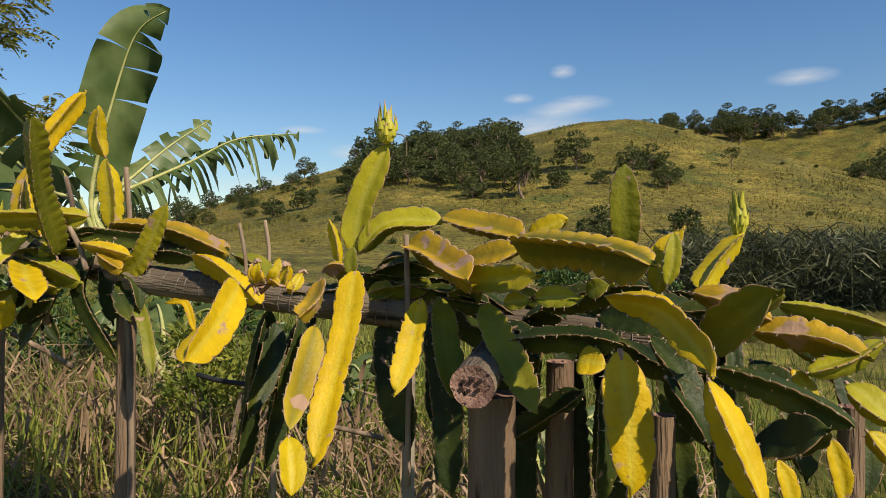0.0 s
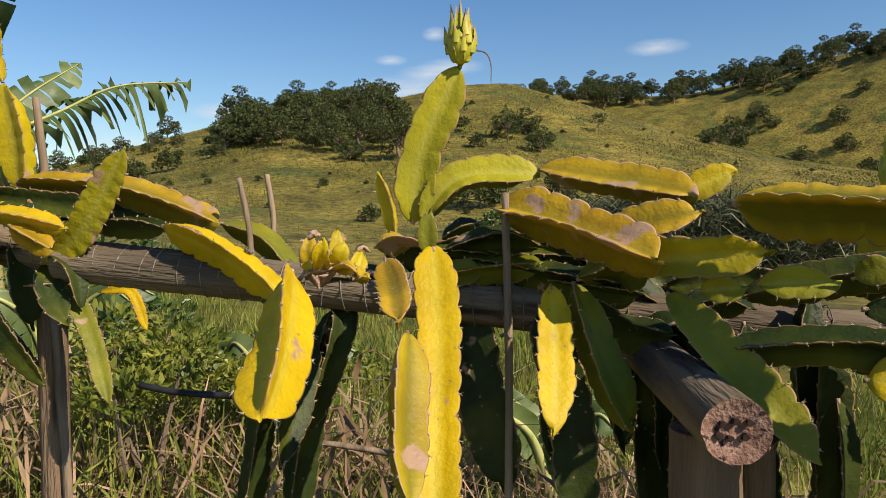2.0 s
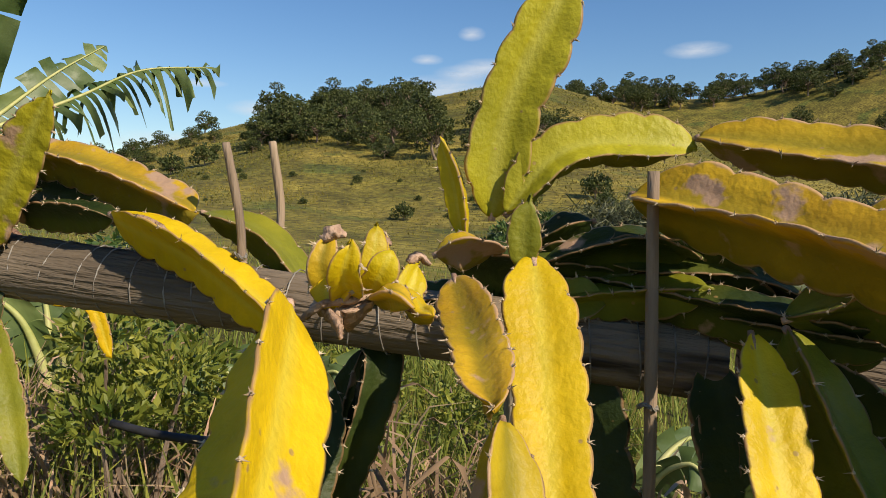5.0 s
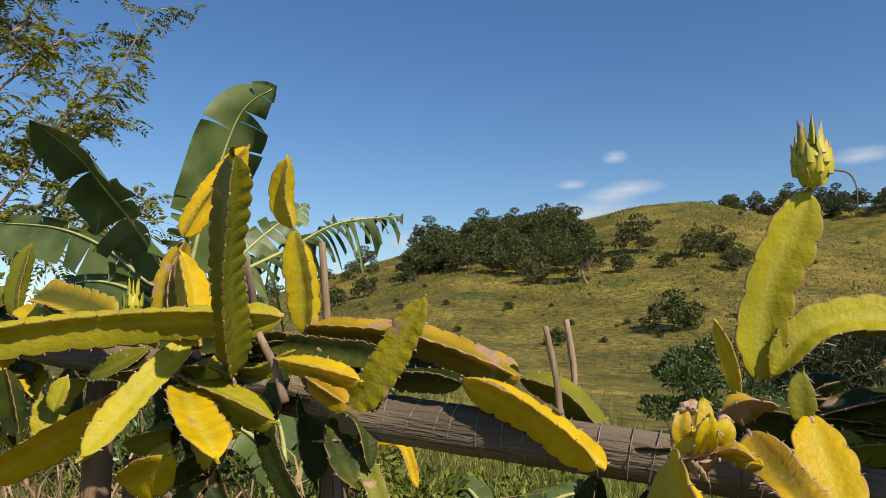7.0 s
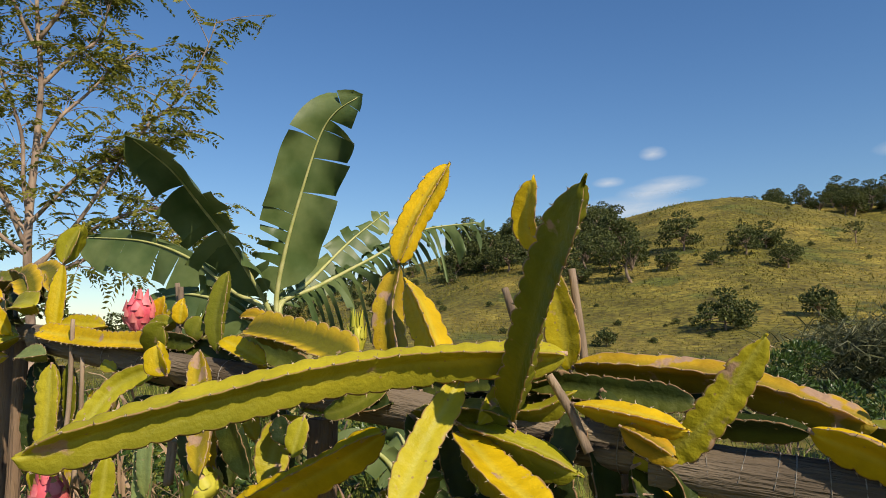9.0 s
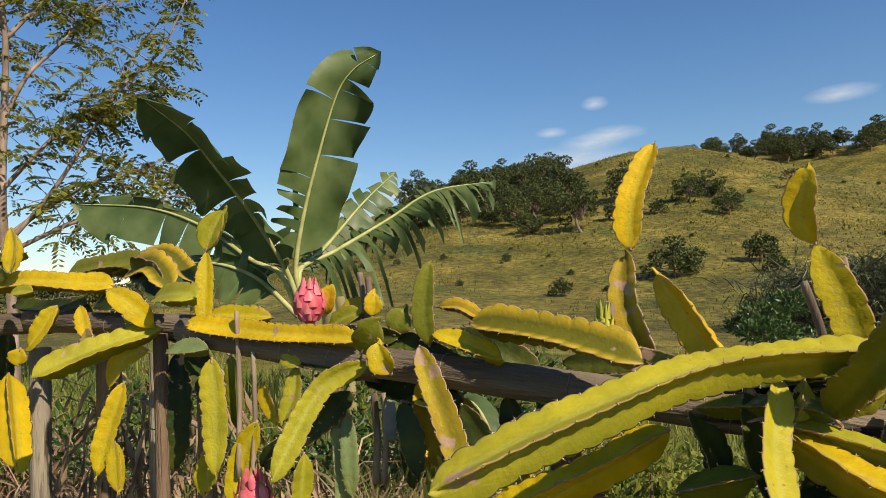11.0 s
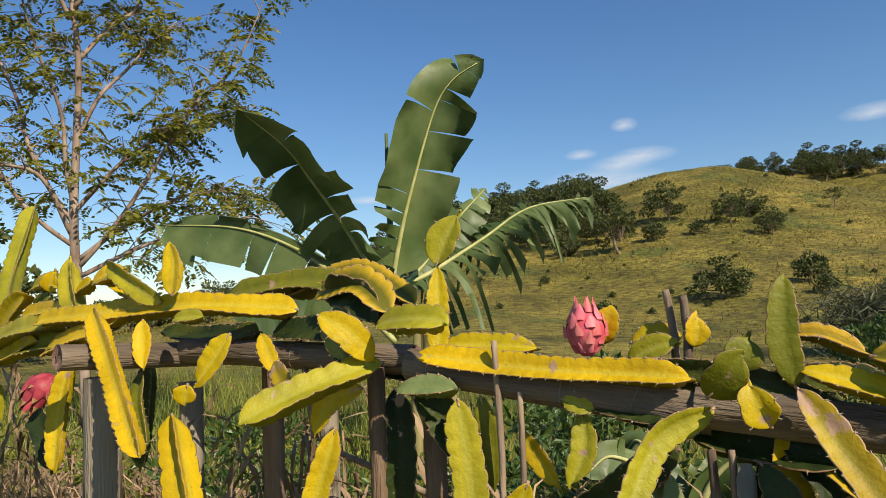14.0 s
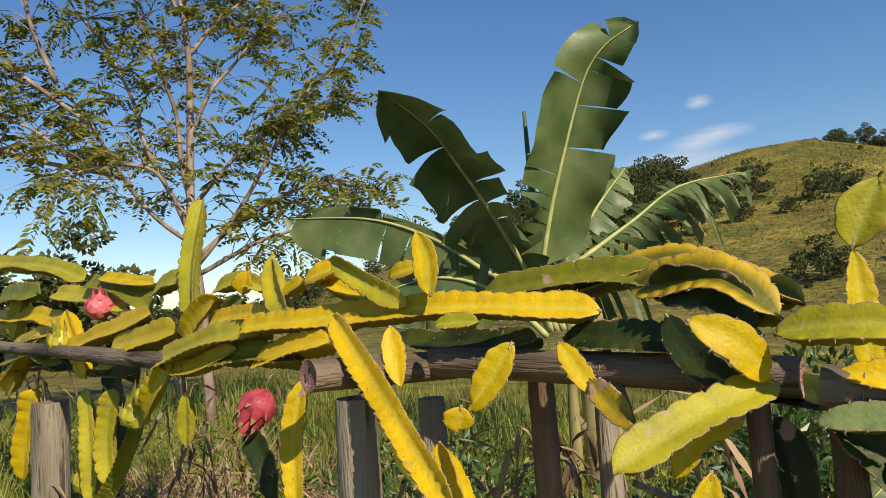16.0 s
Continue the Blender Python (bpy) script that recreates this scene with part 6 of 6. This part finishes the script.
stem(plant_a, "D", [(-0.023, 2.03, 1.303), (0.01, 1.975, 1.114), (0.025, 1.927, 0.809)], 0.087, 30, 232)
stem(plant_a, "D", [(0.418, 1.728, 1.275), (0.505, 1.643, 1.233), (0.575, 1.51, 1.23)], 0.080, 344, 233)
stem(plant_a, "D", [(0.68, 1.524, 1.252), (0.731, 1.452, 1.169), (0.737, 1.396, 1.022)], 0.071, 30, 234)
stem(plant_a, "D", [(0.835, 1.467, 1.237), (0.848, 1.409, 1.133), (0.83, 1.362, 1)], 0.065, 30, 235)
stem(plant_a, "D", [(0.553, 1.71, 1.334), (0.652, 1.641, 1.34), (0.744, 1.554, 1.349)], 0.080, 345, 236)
# Dark stems strewn along the rails, added to shade the logs and fill gaps.
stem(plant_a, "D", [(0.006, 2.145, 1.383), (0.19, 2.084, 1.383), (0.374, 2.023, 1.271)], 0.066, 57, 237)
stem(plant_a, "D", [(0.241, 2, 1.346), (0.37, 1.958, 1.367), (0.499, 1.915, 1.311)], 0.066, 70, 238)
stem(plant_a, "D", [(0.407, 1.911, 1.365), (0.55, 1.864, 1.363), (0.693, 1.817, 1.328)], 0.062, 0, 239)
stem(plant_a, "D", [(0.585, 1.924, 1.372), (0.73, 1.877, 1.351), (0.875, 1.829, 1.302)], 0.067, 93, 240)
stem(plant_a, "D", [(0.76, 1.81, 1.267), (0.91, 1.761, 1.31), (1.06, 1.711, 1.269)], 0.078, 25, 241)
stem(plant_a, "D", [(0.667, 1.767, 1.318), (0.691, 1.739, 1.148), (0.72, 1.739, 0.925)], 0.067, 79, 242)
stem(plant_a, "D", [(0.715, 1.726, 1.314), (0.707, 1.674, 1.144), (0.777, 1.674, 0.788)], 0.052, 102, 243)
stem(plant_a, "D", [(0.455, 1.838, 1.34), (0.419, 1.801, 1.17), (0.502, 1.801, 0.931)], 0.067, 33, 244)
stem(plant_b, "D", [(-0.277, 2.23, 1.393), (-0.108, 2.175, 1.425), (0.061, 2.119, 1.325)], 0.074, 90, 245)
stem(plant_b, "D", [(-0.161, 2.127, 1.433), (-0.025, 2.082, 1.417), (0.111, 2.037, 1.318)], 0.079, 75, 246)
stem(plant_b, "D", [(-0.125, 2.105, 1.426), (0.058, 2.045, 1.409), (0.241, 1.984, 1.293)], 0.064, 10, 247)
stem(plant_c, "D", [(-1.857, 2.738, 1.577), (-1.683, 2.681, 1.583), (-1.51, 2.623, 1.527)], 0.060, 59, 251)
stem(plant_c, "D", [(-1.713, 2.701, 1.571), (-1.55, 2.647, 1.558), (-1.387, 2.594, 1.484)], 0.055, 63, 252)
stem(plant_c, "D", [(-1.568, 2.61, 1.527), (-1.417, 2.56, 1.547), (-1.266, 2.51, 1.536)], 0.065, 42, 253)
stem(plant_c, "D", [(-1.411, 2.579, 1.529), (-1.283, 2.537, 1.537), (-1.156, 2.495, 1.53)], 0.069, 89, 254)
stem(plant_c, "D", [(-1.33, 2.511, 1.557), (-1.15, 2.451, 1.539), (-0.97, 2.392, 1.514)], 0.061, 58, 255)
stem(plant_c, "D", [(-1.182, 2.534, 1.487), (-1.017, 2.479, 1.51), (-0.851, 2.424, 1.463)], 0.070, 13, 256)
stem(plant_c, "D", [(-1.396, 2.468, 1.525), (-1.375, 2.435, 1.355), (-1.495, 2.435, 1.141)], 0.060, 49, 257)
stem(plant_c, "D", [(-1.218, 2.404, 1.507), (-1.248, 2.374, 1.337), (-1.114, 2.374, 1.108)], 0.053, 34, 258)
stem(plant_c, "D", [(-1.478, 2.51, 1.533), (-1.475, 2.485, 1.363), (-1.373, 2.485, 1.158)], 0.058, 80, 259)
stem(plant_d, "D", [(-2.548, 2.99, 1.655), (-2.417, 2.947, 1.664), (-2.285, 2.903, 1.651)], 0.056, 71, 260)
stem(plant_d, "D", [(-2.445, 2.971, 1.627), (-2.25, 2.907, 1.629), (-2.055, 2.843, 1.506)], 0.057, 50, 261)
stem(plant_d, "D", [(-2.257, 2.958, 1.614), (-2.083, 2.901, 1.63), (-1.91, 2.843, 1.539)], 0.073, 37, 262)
# Six dark hanging stems, added as shade in the gap between the posts.
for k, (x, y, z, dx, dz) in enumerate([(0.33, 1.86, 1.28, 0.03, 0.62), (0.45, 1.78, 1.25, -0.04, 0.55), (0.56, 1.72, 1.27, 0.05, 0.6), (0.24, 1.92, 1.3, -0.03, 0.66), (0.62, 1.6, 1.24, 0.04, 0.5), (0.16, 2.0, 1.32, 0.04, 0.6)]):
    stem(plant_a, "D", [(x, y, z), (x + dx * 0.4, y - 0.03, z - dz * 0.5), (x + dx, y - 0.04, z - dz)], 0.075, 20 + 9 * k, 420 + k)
bracted(plant_d, "fruit", (-2.605, 3.104, 1.691), 0.048, 0.122, FRUIT, (FRUIT_SCALE, FRUIT_SCALE), 6, 0.3, 1, (0, 0.1, 1), "ripe pink dragon fruit with overlapping scales")
bracted(plant_e, "fruit", (-6.237, 5.209, 1.968), 0.074, 0.154, FRUIT, (FRUIT_SCALE, FRUIT_SCALE), 5, 0.3, 2, (0.3, -0.4, 1), "ripe pink dragon fruit")
bracted(plant_e, "fruit", (-4.586, 3.908, 1.655), 0.060, 0.128, DEEP_FRUIT, (DEEP_FRUIT, SCALE_TIP), 5, 0.42, 3, (-0.5, -0.3, -0.8), "deep pink hanging dragon fruit")
bracted(plant_d, "fruit", (-2.717, 2.878, 1.135), 0.050, 0.149, FRUIT, (FRUIT_SCALE, SCALE_TIP), 5, 0.34, 4, (0.0, -0.2, 1), "ripe pink dragon fruit low on the plant")
bracted(plant_b, "bud", (-0.175, 2.135, 1.825), 0.029, 0.085, UNRIPE, (UNRIPE, BUD_TIP), 5, 0.5, 5, (0, 0, 1), "green flower bud with brown-tipped bracts")
bracted(plant_a, "bud", (0.911, 2.132, 1.54), 0.021, 0.098, UNRIPE, (UNRIPE, UNRIPE), 4, 0.5, 6, (0, 0, 1), "small closed green flower bud")
bracted(plant_e, "unripe_fruit", (-5.613, 4.629, 1.443), 0.068, 0.131, UNRIPE, (UNRIPE, BUD_TIP), 4, 0.5, 10, (0.3, -0.4, 0.9), "yellow-green unripe fruit with pointed bracts")
bracted(plant_e, "unripe_fruit", (-5.496, 4.56, 1.539), 0.058, 0.127, UNRIPE, (UNRIPE, BUD_TIP), 4, 0.5, 11, (0.3, -0.4, 0.9), "yellow-green unripe fruit with pointed bracts")
bracted(plant_e, "unripe_fruit", (-6.367, 5.231, 0.995), 0.079, 0.175, UNRIPE, (UNRIPE, BUD_TIP), 4, 0.5, 12, (0.3, -0.4, 0.9), "yellow-green unripe fruit with pointed bracts")
bracted(plant_e, "unripe_fruit", (-6.66, 5.401, 1.788), 0.075, 0.150, UNRIPE, (UNRIPE, BUD_TIP), 4, 0.5, 13, (0.3, -0.4, 0.9), "yellow-green unripe fruit with pointed bracts")
bracted(plant_c, "unripe_fruit", (-2.162, 2.729, 1.244), 0.053, 0.075, UNRIPE, (UNRIPE, BUD_TIP), 4, 0.5, 15, (-0.3, -0.3, 0.9), "yellow-green spent flower base")
bracted(plant_c, "bud", (-1.752, 2.704, 1.62), 0.019, 0.075, UNRIPE, (UNRIPE, UNRIPE), 3, 0.5, 17, (0, 0, 1), "small closed green flower bud")
scab(plant_b, [(-0.526, 1.837, 1.387), (-0.503, 1.819, 1.406), (-0.478, 1.822, 1.408), (-0.454, 1.846, 1.412)], 0.011, 266)
scab(plant_b, [(-0.498, 1.818, 1.401), (-0.49, 1.805, 1.391), (-0.487, 1.783, 1.381)], 0.008, 267)
scab(plant_b, [(-0.467, 1.85, 1.409), (-0.434, 1.871, 1.401), (-0.413, 1.864, 1.393), (-0.399, 1.839, 1.391)], 0.008, 268)
scab(plant_b, [(-0.462, 1.964, 1.452), (-0.45, 1.97, 1.458), (-0.434, 1.976, 1.453)], 0.012, 269)
scab(plant_b, [(-0.415, 1.97, 1.433), (-0.401, 1.986, 1.438), (-0.388, 1.982, 1.429)], 0.009, 270)
scab(plant_b, [(-0.783, 2.223, 1.478), (-0.746, 2.201, 1.467), (-0.707, 2.183, 1.44)], 0.007, 271)
scab(plant_c, [(-1.519, 2.422, 1.474), (-1.479, 2.405, 1.483), (-1.44, 2.389, 1.47)], 0.008, 272)
scab(plant_c, [(-1.355, 2.418, 1.482), (-1.338, 2.4, 1.464), (-1.354, 2.407, 1.445)], 0.007, 273)
scab(plant_c, [(-1.148, 2.36, 1.344), (-1.117, 2.35, 1.347), (-1.08, 2.338, 1.35)], 0.009, 274)
scab(plant_a, [(-0.039, 1.972, 1.494), (0.009, 1.89, 1.468), (0.046, 1.813, 1.45)], 0.01, 275)
stem(plant_b, "O", [(-0.494, 1.86, 1.406), (-0.504, 1.84, 1.438), (-0.497, 1.85, 1.471)], 0.029, 30, 400, 0.45)
stem(plant_b, "Y", [(-0.481, 1.84, 1.409), (-0.485, 1.8, 1.438), (-0.478, 1.79, 1.465)], 0.034, 10, 401, 0.45)
stem(plant_b, "Y", [(-0.465, 1.9, 1.411), (-0.458, 1.9, 1.442), (-0.452, 1.91, 1.478)], 0.024, 50, 402, 0.45)
stem(plant_b, "Y", [(-0.462, 1.86, 1.405), (-0.45, 1.84, 1.432), (-0.441, 1.84, 1.453)], 0.031, 0, 403, 0.45)
stem(plant_b, "O", [(-0.459, 1.84, 1.409), (-0.441, 1.81, 1.414), (-0.424, 1.79, 1.406)], 0.026, 340, 404, 0.45)
scab(plant_b, [(-0.512, 1.86, 1.4), (-0.496, 1.84, 1.401), (-0.477, 1.83, 1.399), (-0.456, 1.84, 1.409)], 0.022, 410)
scab(plant_b, [(-0.497, 1.86, 1.406), (-0.491, 1.83, 1.394), (-0.486, 1.83, 1.377)], 0.02, 411)
scab(plant_b, [(-0.504, 1.84, 1.461), (-0.495, 1.84, 1.469), (-0.483, 1.84, 1.466)], 0.014, 412)
v, f = tube([(-0.144, 2.125, 1.854), (-0.122, 2.119, 1.847), (-0.112, 2.115, 1.823), (-0.112, 2.115, 1.784)], [0.002, 0.0015, 0.001], 5, 14)
add("tendril", mesh_of("tendril", v, f, BARK), plant_b, "thin dark dried flower thread")


# ---- clouds far off ----
def cloud(az, el, w, h, seed):
    r = 2400
    x, y = MID[0] + r * math.sin(radians(az)), MID[1] + r * math.cos(radians(az))
    z = 1.7 + r * math.tan(radians(el)) / math.cos(0)
    c = new("backdrop_cloud", mesh_of("cloud", [(-w, 0, -h), (w, 0, -h), (w, 0, h), (-w, 0, h)], [(0, 1, 2, 3)], CLOUD))
    c.location, c.rotation_euler = (x, y, z), (0, 0, -radians(az))
    tagged(c, "small thin white cloud low in the sky", "cloud", kind="structure")


CLOUD = bpy.data.materials.new("cloud")
CLOUD.use_nodes = True
cn = CLOUD.node_tree
cn.nodes.remove(cn.nodes["Principled BSDF"])
tcn, em, tp, mxs = (cn.nodes.new(q) for q in ("ShaderNodeTexCoord", "ShaderNodeEmission", "ShaderNodeBsdfTransparent", "ShaderNodeMixShader"))
em.inputs[0].default_value, em.inputs[1].default_value = (0.72, 0.78, 0.86, 1), 0.85
gr, nz, sb, ad, mr = (cn.nodes.new(q) for q in ("ShaderNodeTexGradient", "ShaderNodeTexNoise", "ShaderNodeMapping", "ShaderNodeMath", "ShaderNodeMapRange"))
gr.gradient_type = "SPHERICAL"
sb.inputs["Location"].default_value, sb.inputs["Scale"].default_value = (-1, 0, -1), (2, 0, 2)
cn.links.new(tcn.outputs["Generated"], sb.inputs[0])
cn.links.new(sb.outputs[0], gr.inputs[0])
nz.inputs["Scale"].default_value, nz.inputs["Detail"].default_value, nz.inputs["Roughness"].default_value = 0.022, 9, 0.62
st = cn.nodes.new("ShaderNodeMapping")
st.inputs["Scale"].default_value = (0.45, 1, 1.6)
cn.links.new(tcn.outputs["Object"], st.inputs[0])
cn.links.new(st.outputs[0], nz.inputs["Vector"])
ad.operation = "MULTIPLY"
cn.links.new(gr.outputs["Fac"], ad.inputs[0])
cn.links.new(nz.outputs["Fac"], ad.inputs[1])
mr.inputs[1].default_value, mr.inputs[2].default_value, mr.inputs[4].default_value = 0.05, 0.50, 0.6
cn.links.new(ad.outputs[0], mr.inputs[0])
cn.links.new(mr.outputs[0], mxs.inputs[0])
cn.links.new(tp.outputs[0], mxs.inputs[1])
cn.links.new(em.outputs[0], mxs.inputs[2])
cn.links.new(mxs.outputs[0], cn.nodes["Material Output"].inputs[0])
for k, (az, el, w, h) in enumerate([(-11.5, 9.6, 90, 18), (-7.2, 7.9, 110, 34), (8.0, 9.9, 230, 60), (9.5, 11.2, 120, 34), (11.2, 11.7, 120, 34), (6.3, 12.2, 60, 22), (27.5, 12.5, 110, 34), (9.9, 14.2, 50, 30), (-14, 4.9, 200, 50)]):
    cloud(az, el, w * 1.1, h, k)


# each thing's origin at its foot
for ob in [o for o in scene.collection.objects if o.type == "EMPTY" and o.parent is None and o.location.length < 1e-6 and o.children]:
    box = [c.matrix_basis @ Vector(q) for c in ob.children if c.type == "MESH" for q in c.bound_box]
    foot = Vector((sum(q.x for q in box) / len(box), sum(q.y for q in box) / len(box), min(q.z for q in box)))
    ob.location = foot
    for c in ob.children:
        c.matrix_parent_inverse = Matrix.Translation(-foot)
